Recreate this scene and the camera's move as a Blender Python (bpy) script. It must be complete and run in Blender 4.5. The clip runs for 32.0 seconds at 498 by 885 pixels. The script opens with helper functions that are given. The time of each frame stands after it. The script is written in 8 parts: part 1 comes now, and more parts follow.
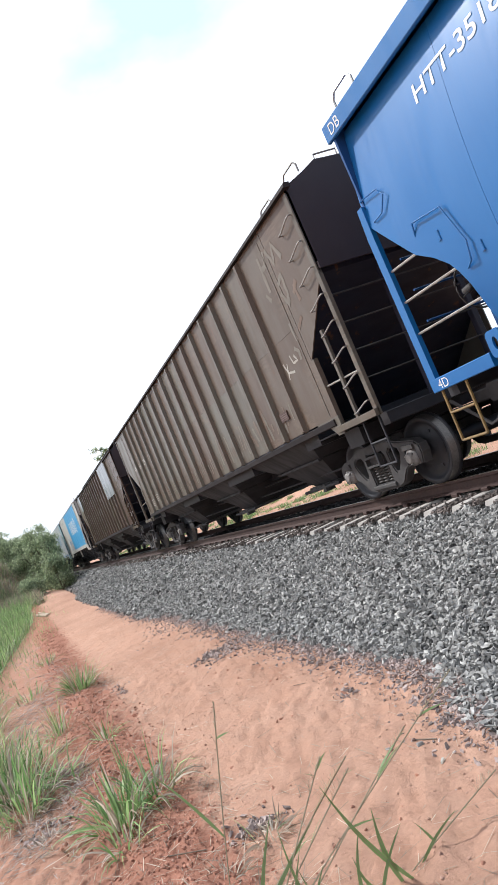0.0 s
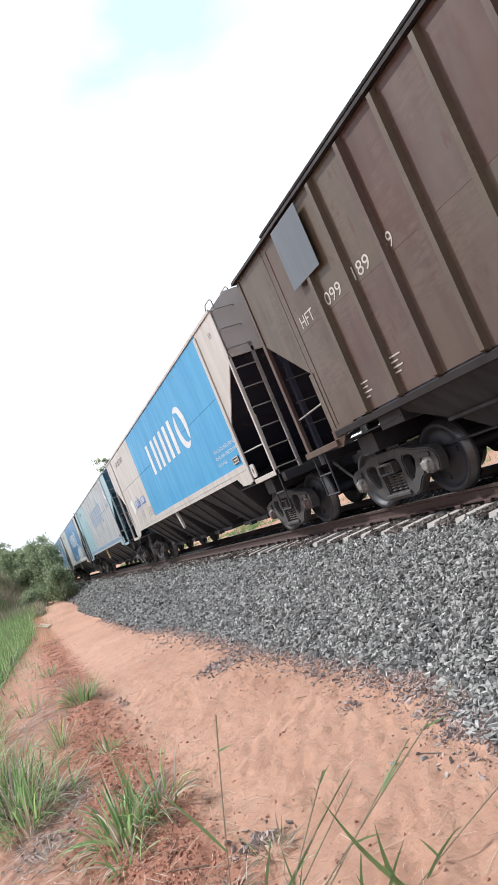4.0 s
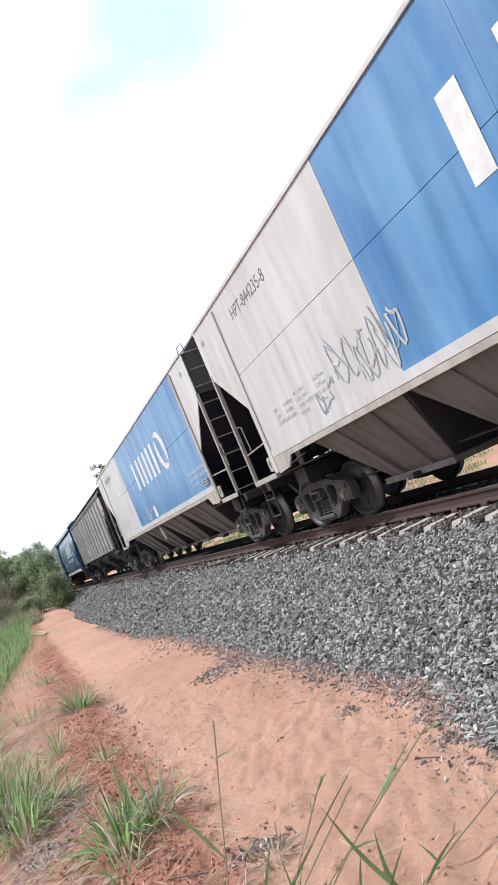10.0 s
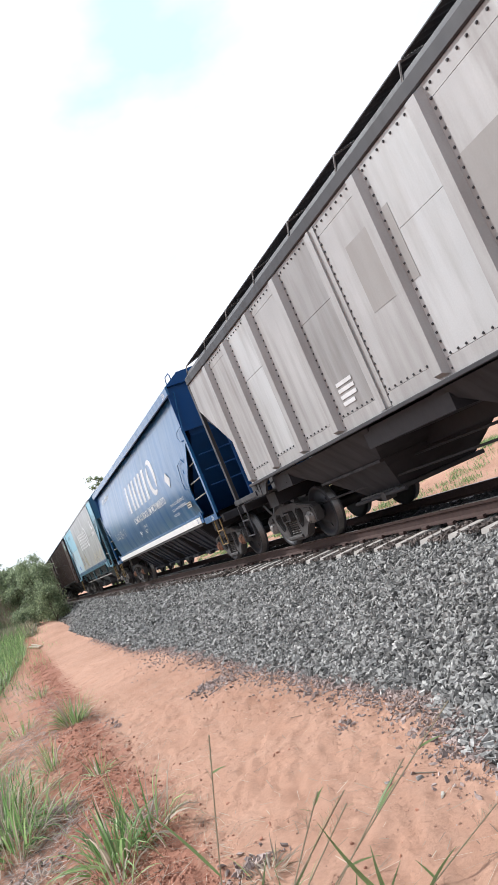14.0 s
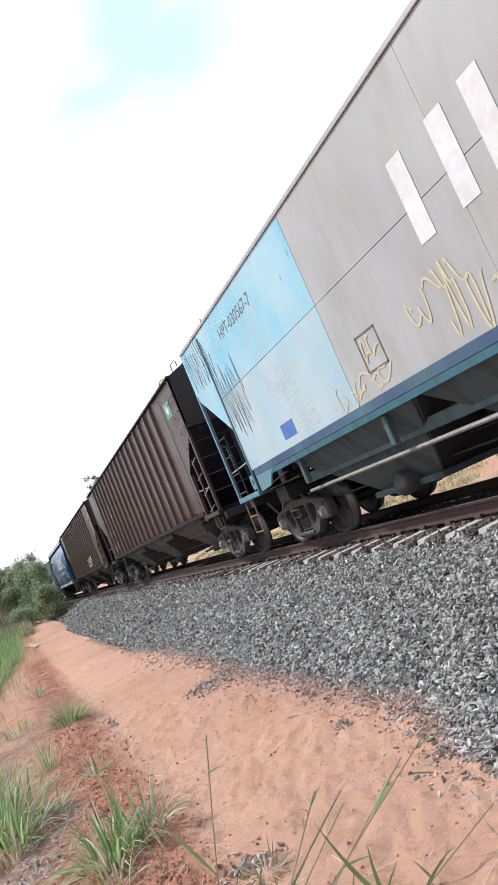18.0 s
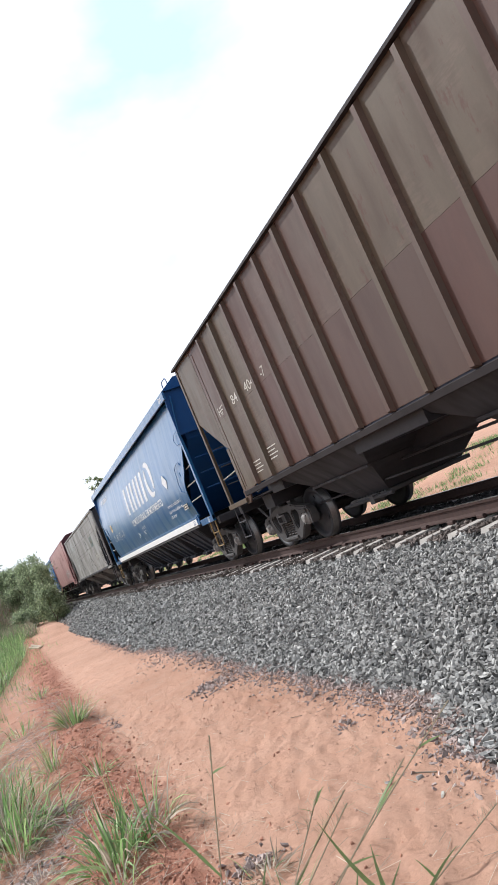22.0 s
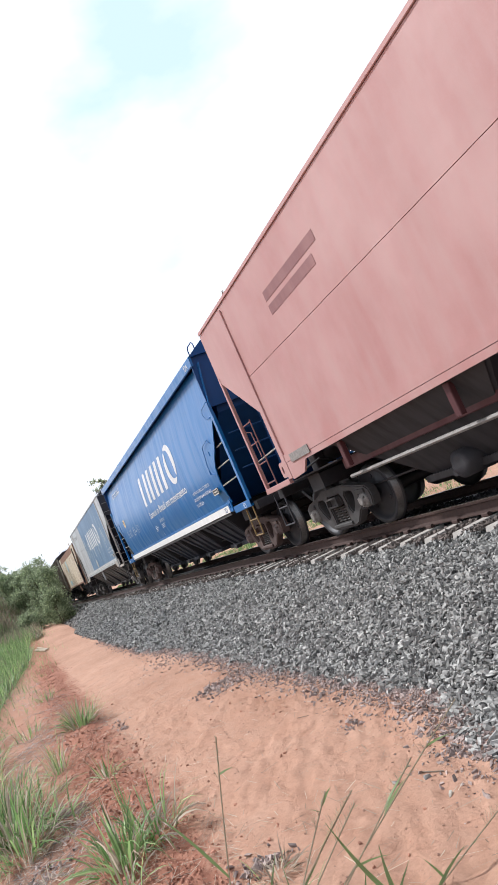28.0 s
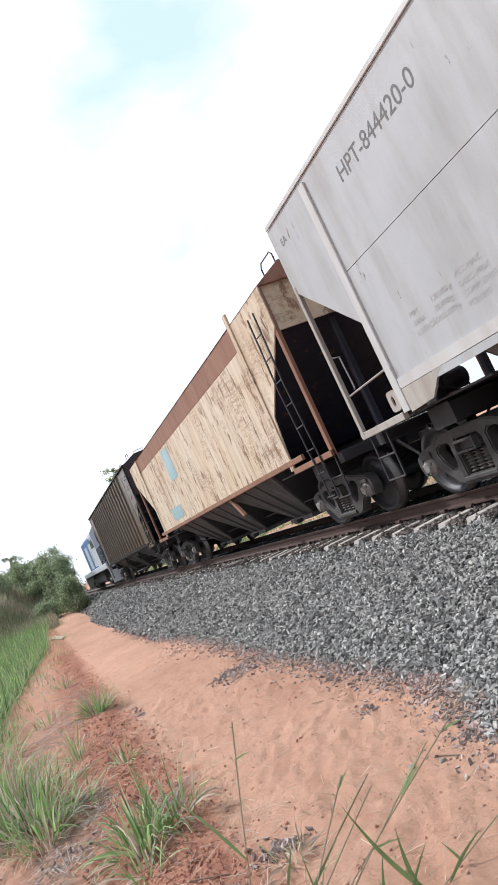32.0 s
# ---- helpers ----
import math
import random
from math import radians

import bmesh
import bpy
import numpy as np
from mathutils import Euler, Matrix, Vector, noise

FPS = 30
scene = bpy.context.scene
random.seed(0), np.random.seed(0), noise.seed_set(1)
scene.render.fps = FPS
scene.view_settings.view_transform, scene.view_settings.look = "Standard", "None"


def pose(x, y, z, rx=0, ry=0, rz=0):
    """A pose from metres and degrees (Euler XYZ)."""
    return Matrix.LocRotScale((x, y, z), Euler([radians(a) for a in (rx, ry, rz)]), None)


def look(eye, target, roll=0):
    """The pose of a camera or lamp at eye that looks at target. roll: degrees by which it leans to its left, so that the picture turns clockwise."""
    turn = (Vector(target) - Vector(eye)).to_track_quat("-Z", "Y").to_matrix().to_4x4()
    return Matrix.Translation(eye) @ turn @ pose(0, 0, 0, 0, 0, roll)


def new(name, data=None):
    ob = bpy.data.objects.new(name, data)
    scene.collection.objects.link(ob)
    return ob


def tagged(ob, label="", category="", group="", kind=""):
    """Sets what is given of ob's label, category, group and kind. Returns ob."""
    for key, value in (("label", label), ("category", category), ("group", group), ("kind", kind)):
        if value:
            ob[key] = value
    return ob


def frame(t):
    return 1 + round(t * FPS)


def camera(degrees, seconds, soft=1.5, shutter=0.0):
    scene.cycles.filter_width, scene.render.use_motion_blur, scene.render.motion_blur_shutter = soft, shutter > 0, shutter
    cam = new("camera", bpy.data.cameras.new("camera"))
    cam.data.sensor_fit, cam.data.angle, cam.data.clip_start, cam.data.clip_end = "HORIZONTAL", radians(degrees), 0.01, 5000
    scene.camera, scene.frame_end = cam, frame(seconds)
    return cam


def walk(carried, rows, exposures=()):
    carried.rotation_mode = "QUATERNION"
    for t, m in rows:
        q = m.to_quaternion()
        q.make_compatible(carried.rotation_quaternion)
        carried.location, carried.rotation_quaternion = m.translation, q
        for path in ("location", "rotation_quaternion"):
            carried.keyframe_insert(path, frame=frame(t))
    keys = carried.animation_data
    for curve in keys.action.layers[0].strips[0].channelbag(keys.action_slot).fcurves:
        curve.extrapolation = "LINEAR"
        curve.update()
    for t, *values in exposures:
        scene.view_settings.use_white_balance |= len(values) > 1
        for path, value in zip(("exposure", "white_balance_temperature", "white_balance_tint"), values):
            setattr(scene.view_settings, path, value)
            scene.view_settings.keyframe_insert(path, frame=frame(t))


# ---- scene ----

# ---- camera: stands beside the track, held by hand, turning a little ----
EYE = Vector((0.0, 0.0, 0.925))
# seconds, yaw to the left, pitch up, roll (degrees)
TURNS = [
    (0.0, -21.335, 3.478, -22.618),
    (0.5, -21.350, 3.728, -22.414),
    (1.0, -21.206, 4.081, -22.269),
    (1.5, -21.140, 4.136, -22.417),
    (2.0, -21.282, 4.264, -22.314),
    (2.5, -21.227, 4.228, -22.514),
    (3.0, -21.147, 4.155, -22.531),
    (3.5, -21.478, 4.401, -22.543),
    (5.5, -21.370, 4.507, -22.562),
    (6.0, -21.472, 4.670, -22.559),
    (6.5, -21.315, 4.589, -22.613),
    (7.0, -21.516, 4.602, -22.645),
    (7.5, -21.323, 4.520, -22.682),
    (8.0, -21.859, 4.522, -22.730),
    (8.5, -21.877, 4.435, -22.846),
    (9.0, -21.756, 4.668, -22.920),
    (9.5, -21.850, 4.765, -22.884),
    (10.0, -21.948, 4.697, -23.005),
    (10.5, -22.200, 4.702, -22.873),
    (11.0, -22.326, 4.807, -22.858),
    (11.5, -22.304, 5.277, -22.858),
    (12.0, -22.274, 5.379, -23.027),
    (12.5, -22.447, 5.626, -23.037),
    (13.0, -22.639, 5.693, -22.841),
    (13.5, -22.589, 5.633, -22.886),
    (15.5, -22.789, 5.261, -22.975),
    (16.0, -22.699, 5.224, -22.895),
    (16.5, -22.704, 5.406, -22.943),
    (17.0, -22.827, 5.317, -22.977),
    (17.5, -22.695, 5.166, -22.809),
    (18.0, -22.798, 5.443, -22.793),
    (18.5, -22.757, 5.562, -22.797),
    (19.0, -22.988, 5.704, -22.842),
    (19.5, -23.240, 5.589, -22.655),
    (20.0, -23.500, 5.508, -22.729),
    (20.5, -23.334, 5.384, -22.789),
    (21.0, -23.342, 5.226, -22.840),
    (21.5, -23.142, 5.475, -22.957),
    (22.0, -22.681, 5.528, -23.057),
    (22.5, -22.501, 5.305, -23.091),
    (23.0, -22.401, 5.517, -23.366),
    (23.5, -22.155, 5.370, -23.584),
    (24.0, -22.091, 5.284, -23.423),
    (24.5, -22.299, 5.255, -23.706),
    (25.0, -22.082, 5.155, -23.810),
    (25.5, -22.207, 5.394, -23.943),
    (26.0, -22.282, 5.555, -23.950),
    (26.5, -22.481, 5.781, -23.783),
    (28.5, -22.410, 5.675, -23.621),
    (29.0, -22.444, 5.856, -23.725),
    (29.5, -22.473, 5.858, -23.878),
    (30.0, -22.316, 5.742, -23.827),
    (30.5, -21.771, 5.377, -24.030),
    (31.0, -21.642, 5.259, -24.054),
    (31.5, -21.166, 5.269, -24.108),
    (32.0, -21.064, 5.151, -24.289),
]


def view(yaw, pitch, roll):
    a, b = radians(yaw), radians(pitch)
    way = Vector((-math.sin(a) * math.cos(b), math.cos(a) * math.cos(b), math.sin(b)))
    return look(EYE, EYE + way, roll)


cam = camera(40.36, 32.0, 1.0)
walk(cam, [(t, view(a, b, c)) for t, a, b, c in TURNS], [(0, 0.1, 6280, 10), (18, 0.07, 6280, 10), (26, 0.03, 6280, 10), (32, -0.02, 6280, 10)])

# ---- the train's run: metres gone at t seconds; it gathers speed from 7.9 to 9.2 m/s ----
SPEEDS = ((0, 7.894), (6, 8.129), (12, 8.364), (18, 8.554), (24, 8.794), (32, 9.198))


def gone(t):
    way = 0.0
    for (t0, v0), (t1, v1) in zip(SPEEDS, SPEEDS[1:]):
        d = min(t, t1) - t0
        if d > 0:
            way += v0 * d + (v1 - v0) * d * d / (2 * (t1 - t0))
    return way


# ---- sky and sun ----
SUN_WAY = Vector((-0.58, 0.66, 0.95)).normalized()
world = bpy.data.worlds.new("sky")
scene.world = world
world.use_nodes = True
wn, wl = world.node_tree.nodes, world.node_tree.links
wn.clear()
w_out, w_bg = wn.new("ShaderNodeOutputWorld"), wn.new("ShaderNodeBackground")
w_sky = wn.new("ShaderNodeTexSky")
w_sky.sky_type, w_sky.sun_disc = "NISHITA", False
w_sky.sun_elevation = math.asin(SUN_WAY.z)
w_sky.sun_rotation = math.atan2(SUN_WAY.x, SUN_WAY.y)
w_sky.air_density, w_sky.dust_density = 1.0, 2.0
w_dim = wn.new("ShaderNodeVectorMath")
w_dim.operation, w_dim.inputs[3].default_value = "SCALE", 0.15
w_co, w_map = wn.new("ShaderNodeTexCoord"), wn.new("ShaderNodeMapping")
w_map.inputs["Scale"].default_value = (1.2, 1.2, 2.4)
w_noise = wn.new("ShaderNodeTexNoise")
w_noise.inputs["Scale"].default_value, w_noise.inputs["Detail"].default_value = 4.2, 6
w_ramp = wn.new("ShaderNodeValToRGB")
w_ramp.color_ramp.elements[0].position, w_ramp.color_ramp.elements[1].position = 0.26, 0.60
w_ramp.color_ramp.elements[0].color = (0.12, 0.12, 0.12, 1)
w_mix = wn.new("ShaderNodeMixRGB")
w_mix.inputs[2].default_value = (1.10, 1.14, 1.22, 1)
wl.new(w_co.outputs["Generated"], w_map.inputs[0])
wl.new(w_map.outputs[0], w_noise.inputs["Vector"])
# thin cloud everywhere; it opens a little around one quarter of the sky
w_dot, w_gap, w_add = wn.new("ShaderNodeVectorMath"), wn.new("ShaderNodeMapRange"), wn.new("ShaderNodeMath")
w_dot.operation, w_dot.inputs[1].default_value = "DOT_PRODUCT", (0.403, 0.70, 0.589)
w_dot2, w_max = wn.new("ShaderNodeVectorMath"), wn.new("ShaderNodeMath")
w_dot2.operation, w_dot2.inputs[1].default_value = "DOT_PRODUCT", (0.333, 0.756, 0.5625)
w_max.operation = "MAXIMUM"
w_gap.inputs["From Min"].default_value, w_gap.inputs["From Max"].default_value = 0.9900, 1.0000
w_gap.inputs["To Min"].default_value, w_gap.inputs["To Max"].default_value = 0.34, -0.02
w_add.operation = "ADD"
wl.new(w_co.outputs["Generated"], w_dot.inputs[0])
wl.new(w_co.outputs["Generated"], w_dot2.inputs[0])
wl.new(w_dot.outputs["Value"], w_max.inputs[0])
w_less = wn.new("ShaderNodeMath")
w_less.operation, w_less.inputs[1].default_value = "SUBTRACT", 0.0038
wl.new(w_dot2.outputs["Value"], w_less.inputs[0])
wl.new(w_less.outputs[0], w_max.inputs[1])
wl.new(w_max.outputs[0], w_gap.inputs["Value"])
wl.new(w_gap.outputs["Result"], w_add.inputs[0])
w_gain = wn.new("ShaderNodeMapRange")
w_gain.inputs["From Min"].default_value, w_gain.inputs["From Max"].default_value = 0.3, 0.7
w_gain.inputs["To Min"].default_value, w_gain.inputs["To Max"].default_value = 0.12, 0.62
wl.new(w_noise.outputs["Fac"], w_gain.inputs["Value"])
wl.new(w_gain.outputs["Result"], w_add.inputs[1])
wl.new(w_add.outputs[0], w_ramp.inputs[0])
wl.new(w_sky.outputs[0], w_dim.inputs[0])
w_haze = wn.new("ShaderNodeMixRGB")
w_haze.inputs[0].default_value, w_haze.inputs[2].default_value = 0.9, (0.76, 1.0, 0.975, 1)
wl.new(w_dim.outputs[0], w_haze.inputs[1])
wl.new(w_haze.outputs[0], w_mix.inputs[1])
wl.new(w_ramp.outputs[0], w_mix.inputs[0])
# away from the sun the cloud thins out and the blue sky shows
w_sunny, w_thin, w_clear = wn.new("ShaderNodeVectorMath"), wn.new("ShaderNodeMapRange"), wn.new("ShaderNodeMixRGB")
w_sunny.operation, w_sunny.inputs[1].default_value = "DOT_PRODUCT", SUN_WAY
w_thin.interpolation_type = "SMOOTHSTEP"
w_thin.inputs["From Min"].default_value, w_thin.inputs["From Max"].default_value = -0.3, 0.3
wl.new(w_co.outputs["Generated"], w_sunny.inputs[0])
wl.new(w_sunny.outputs["Value"], w_thin.inputs["Value"])
wl.new(w_thin.outputs["Result"], w_clear.inputs[0])
wl.new(w_dim.outputs[0], w_clear.inputs[1])
wl.new(w_mix.outputs[0], w_clear.inputs[2])
wl.new(w_clear.outputs[0], w_bg.inputs[0])
wl.new(w_bg.outputs[0], w_out.inputs[0])
w_bg.inputs[1].default_value = 1.0

sun = new("sun", bpy.data.lights.new("sun", "SUN"))
sun.data.energy, sun.data.angle, sun.data.color = 4.0, radians(2.5), (1.0, 0.985, 0.955)
sun.matrix_world = look((0, 0, 30), Vector((0, 0, 30)) - SUN_WAY)

# ---- building helpers ----
MESHES = {}


def part(name, bm, material, parent=None, label=""):
    """Links a bmesh as one mesh object under a thing or part."""
    me = bpy.data.meshes.new(name)
    bm.to_mesh(me)
    bm.free()
    me.materials.append(material)
    ob = new(name, me)
    ob.parent = parent
    if label:
        ob["label"] = label
    return ob


def shared(name, key, build, material, parent=None, at=None, label=""):
    """An object on a mesh that is built once for its key; its material is the object's own."""
    me = MESHES.get(key)
    if me is None:
        bm = bmesh.new()
        build(bm)
        me = bpy.data.meshes.new(name)
        bm.to_mesh(me)
        bm.free()
        me.materials.append(None)
        MESHES[key] = me
    ob = new(name, me)
    ob.material_slots[0].link = "OBJECT"
    ob.material_slots[0].material = material
    ob.parent = parent
    if at is not None:
        ob.matrix_basis = at
    if label:
        ob["label"] = label
    return ob


def empty(name, m=None):
    ob = new(name)
    ob.empty_display_size = 0.3
    if m is not None:
        ob.matrix_basis = m
    return ob


def hexa(bm, lo, hi):
    """Eight corners: two quads lo and hi, each four points in the same sense."""
    a = [bm.verts.new(p) for p in lo]
    b = [bm.verts.new(p) for p in hi]
    bm.faces.new(a[::-1])
    bm.faces.new(b)
    for i in range(4):
        j = (i + 1) % 4
        bm.faces.new((a[i], a[j], b[j], b[i]))


def box(bm, x0, x1, y0, y1, z0, z1, c=0.0):
    """A box; c: chamfer on the edges that run along its longest side."""
    if c <= 0:
        hexa(bm, [(x0, y0, z0), (x1, y0, z0), (x1, y1, z0), (x0, y1, z0)], [(x0, y0, z1), (x1, y0, z1), (x1, y1, z1), (x0, y1, z1)])
        return
    sizes = (x1 - x0, y1 - y0, z1 - z0)
    k = sizes.index(max(sizes))
    lo, hi = (x0, y0, z0), (x1, y1, z1)
    i, j = [n for n in range(3) if n != k]
    flat = [(lo[i] + c, lo[j]), (hi[i] - c, lo[j]), (hi[i], lo[j] + c), (hi[i], hi[j] - c), (hi[i] - c, hi[j]), (lo[i] + c, hi[j]), (lo[i], hi[j] - c), (lo[i], lo[j] + c)]

    def put(p, w):
        v = [0, 0, 0]
        v[i], v[j], v[k] = p[0], p[1], w
        return bm.verts.new(v)

    a, b = [put(p, lo[k]) for p in flat], [put(p, hi[k]) for p in flat]
    bm.faces.new(a[::-1])
    bm.faces.new(b)
    for n in range(8):
        m = (n + 1) % 8
        bm.faces.new((a[n], a[m], b[m], b[n]))


def slab(bm, outline, axis, lo, hi):
    """A flat outline (pairs) pushed along an axis from lo to hi."""

    def put(p, w):
        v = list(p)
        v.insert(axis, w)
        return bm.verts.new(v)

    a, b = [put(p, lo) for p in outline], [put(p, hi) for p in outline]
    bm.faces.new(a[::-1])
    bm.faces.new(b)
    for n in range(len(a)):
        m = (n + 1) % len(a)
        bm.faces.new((a[n], a[m], b[m], b[n]))


def rod(bm, pts, r, n=6):
    """A round bar along points."""
    pts = [Vector(p) for p in pts]
    rings = []
    for i, p in enumerate(pts):
        way = (pts[min(i + 1, len(pts) - 1)] - pts[max(i - 1, 0)]).normalized()
        side = way.cross(Vector((0.31, 0.17, 0.93)))
        if side.length < 0.05:
            side = way.cross(Vector((1, 0, 0)))
        side.normalize()
        up = way.cross(side)
        rings.append([bm.verts.new(p + r * (math.cos(6.28319 * k / n) * side + math.sin(6.28319 * k / n) * up)) for k in range(n)])
    for a, b in zip(rings, rings[1:]):
        for k in range(n):
            m = (k + 1) % n
            bm.faces.new((a[k], a[m], b[m], b[k]))
    bm.faces.new(rings[0][::-1])
    bm.faces.new(rings[-1])


def lathe(bm, profile, n=24, axis="X", centre=(0, 0, 0), smooth=True):
    """Turns a profile of (along, radius) round an axis."""
    rings = []
    for along, r in profile:
        ring = []
        for k in range(n):
            c, s = r * math.cos(2 * math.pi * k / n), r * math.sin(2 * math.pi * k / n)
            p = {"X": (along, c, s), "Y": (c, along, s), "Z": (c, s, along)}[axis]
            ring.append(bm.verts.new(Vector(p) + Vector(centre)))
        rings.append(ring)
    for a, b in zip(rings, rings[1:]):
        for k in range(n):
            m = (k + 1) % n
            bm.faces.new((a[k], a[m], b[m], b[k])).smooth = smooth
    bm.faces.new(rings[0][::-1])
    bm.faces.new(rings[-1])


def made(build, *args, **kw):
    bm = bmesh.new()
    build(bm, *args, **kw)
    bmesh.ops.recalc_face_normals(bm, faces=bm.faces)
    return bm

# ---- materials ----
def nodes_of(name):
    m = bpy.data.materials.new(name)
    m.use_nodes = True
    t = m.node_tree
    return m, t.nodes, t.links, t.nodes["Principled BSDF"]


def noise_fac(n, l, scale, detail=4.0, stretch=None, lo=0.35, hi=0.65, coord="Object", rough=0.55, seed=0.0):
    """A noise turned into a 0 to 1 factor between lo and hi."""
    co, mp, nz = n.new("ShaderNodeTexCoord"), n.new("ShaderNodeMapping"), n.new("ShaderNodeTexNoise")
    mp.inputs["Scale"].default_value = stretch or (1, 1, 1)
    mp.inputs["Location"].default_value = (seed * 3.1, seed * 1.7, seed * 2.3)
    nz.inputs["Scale"].default_value, nz.inputs["Detail"].default_value, nz.inputs["Roughness"].default_value = scale, detail, rough
    l.new(co.outputs[coord], mp.inputs[0])
    l.new(mp.outputs[0], nz.inputs["Vector"])
    r = n.new("ShaderNodeMapRange")
    r.inputs["From Min"].default_value, r.inputs["From Max"].default_value = lo, hi
    l.new(nz.outputs["Fac"], r.inputs["Value"])
    return r.outputs["Result"]


def blend(n, l, fac, a, b, amount=1.0):
    """Mixes colour b over a by a factor."""
    mx = n.new("ShaderNodeMix")
    mx.data_type = "RGBA"
    if amount < 1.0:
        k = n.new("ShaderNodeMath")
        k.operation = "MULTIPLY"
        k.inputs[1].default_value = amount
        l.new(fac, k.inputs[0])
        fac = k.outputs[0]
    l.new(fac, mx.inputs[0])
    for socket, c in ((mx.inputs[6], a), (mx.inputs[7], b)):
        if isinstance(c, tuple):
            socket.default_value = (*c, 1)
        else:
            l.new(c, socket)
    return mx.outputs[2]


def bump(n, l, fac, bsdf, strength=0.3, distance=0.01):
    b = n.new("ShaderNodeBump")
    b.inputs["Strength"].default_value, b.inputs["Distance"].default_value = strength, distance
    l.new(fac, b.inputs["Height"])
    l.new(b.outputs[0], bsdf.inputs["Normal"])


def paint(name, base, fade, dirt, rust=(0.12, 0.06, 0.035), fading=0.6, streaks=0.5, rusting=0.0, rough=0.5, seed=0.0, metal=0.0, scrape=0.0, scraped=(0.2, 0.22, 0.22), spec=0.3, dent=0.25, run_to=(1, 3.0, 0.36), coat=0.0, wavy=0.0, sheets=None):
    """Weathered paint on steel: clouds of fading, grime that runs down, rust spots."""
    m, n, l, b = nodes_of(name)
    big = noise_fac(n, l, 0.9, 5, (1, 1, 0.7), 0.35, 0.68, seed=seed)
    c = blend(n, l, big, base, fade, fading)
    if sheets:
        # some sheets were renewed or painted over in another tone
        info, pick = n.new("ShaderNodeObjectInfo"), n.new("ShaderNodeMapRange")
        pick.inputs["From Min"].default_value, pick.inputs["From Max"].default_value = 0.3, 0.75
        l.new(info.outputs["Random"], pick.inputs["Value"])
        c = blend(n, l, pick.outputs["Result"], c, sheets, 0.75)
    run = noise_fac(n, l, 1.6, 6, run_to, 0.42, 0.78, seed=seed + 4)
    c = blend(n, l, run, c, dirt, streaks)
    if scrape > 0:
        where = noise_fac(n, l, 1.1, 4, (1, 1, 0.8), 0.5, 0.62, seed=seed + 21, rough=0.6)
        marks = noise_fac(n, l, 9.0, 6, (1, 0.45, 2.4), 0.46, 0.56, seed=seed + 23, rough=0.75)
        both = n.new("ShaderNodeMath")
        both.operation = "MULTIPLY"
        l.new(where, both.inputs[0])
        l.new(marks, both.inputs[1])
        c = blend(n, l, both.outputs[0], c, scraped, scrape)
    if rusting > 0:
        spot = noise_fac(n, l, 5.0, 8, (1, 1.3, 0.45), 0.66 - 0.2 * rusting, 0.72 - 0.2 * rusting, seed=seed + 7, rough=0.68)
        c = blend(n, l, spot, c, rust, 0.85)
    fine = noise_fac(n, l, 60, 3, None, 0.3, 0.7)
    c = blend(n, l, fine, c, dirt, 0.12)
    l.new(c, b.inputs["Base Color"])
    rr = n.new("ShaderNodeMapRange")
    rr.inputs["To Min"].default_value, rr.inputs["To Max"].default_value = rough - 0.1, min(0.95, rough + 0.25)
    l.new(run, rr.inputs["Value"])
    l.new(rr.outputs[0], b.inputs["Roughness"])
    b.inputs["Metallic"].default_value, b.inputs["Specular IOR Level"].default_value = metal, spec
    if coat > 0:
        b.inputs["Coat Weight"].default_value, b.inputs["Coat Roughness"].default_value, b.inputs["Coat IOR"].default_value = coat, 0.22, 1.55
    if wavy > 0:
        # sheet that has buckled in upright waves
        waves = noise_fac(n, l, 1.0, 2, (1, 1.7, 0.22), 0.25, 0.75, seed=seed + 2, rough=0.4)
        bump(n, l, waves, b, wavy, 0.09)
    else:
        dents = noise_fac(n, l, 1.3, 3, None, 0.2, 0.8, seed=seed + 2)
        bump(n, l, dents, b, dent, 0.03)
    return m


def plain(name, base, other, scale=12.0, rough=0.6, metal=0.0, relief=0.2, by_piece=0.0, depth=0.005, detail=6):
    """One stuff with grain at two scales; by_piece: how far whole pieces differ in lightness."""
    m, n, l, b = nodes_of(name)
    f = noise_fac(n, l, scale, detail, None, 0.3, 0.7)
    g = noise_fac(n, l, scale * 0.12, 4, None, 0.3, 0.7, seed=3)
    c = blend(n, l, f, base, other)
    c = blend(n, l, g, c, tuple(0.6 * v for v in other), 0.4)
    if by_piece > 0:
        geo, hsv = n.new("ShaderNodeNewGeometry"), n.new("ShaderNodeHueSaturation")
        mr = n.new("ShaderNodeMapRange")
        mr.inputs["To Min"].default_value, mr.inputs["To Max"].default_value = 1 - by_piece, 1 + by_piece
        l.new(geo.outputs["Random Per Island"], mr.inputs["Value"])
        l.new(mr.outputs[0], hsv.inputs["Value"])
        l.new(c, hsv.inputs["Color"])
        c = hsv.outputs[0]
    l.new(c, b.inputs["Base Color"])
    b.inputs["Roughness"].default_value, b.inputs["Metallic"].default_value = rough, metal
    bump(n, l, f, b, relief, depth)
    return m


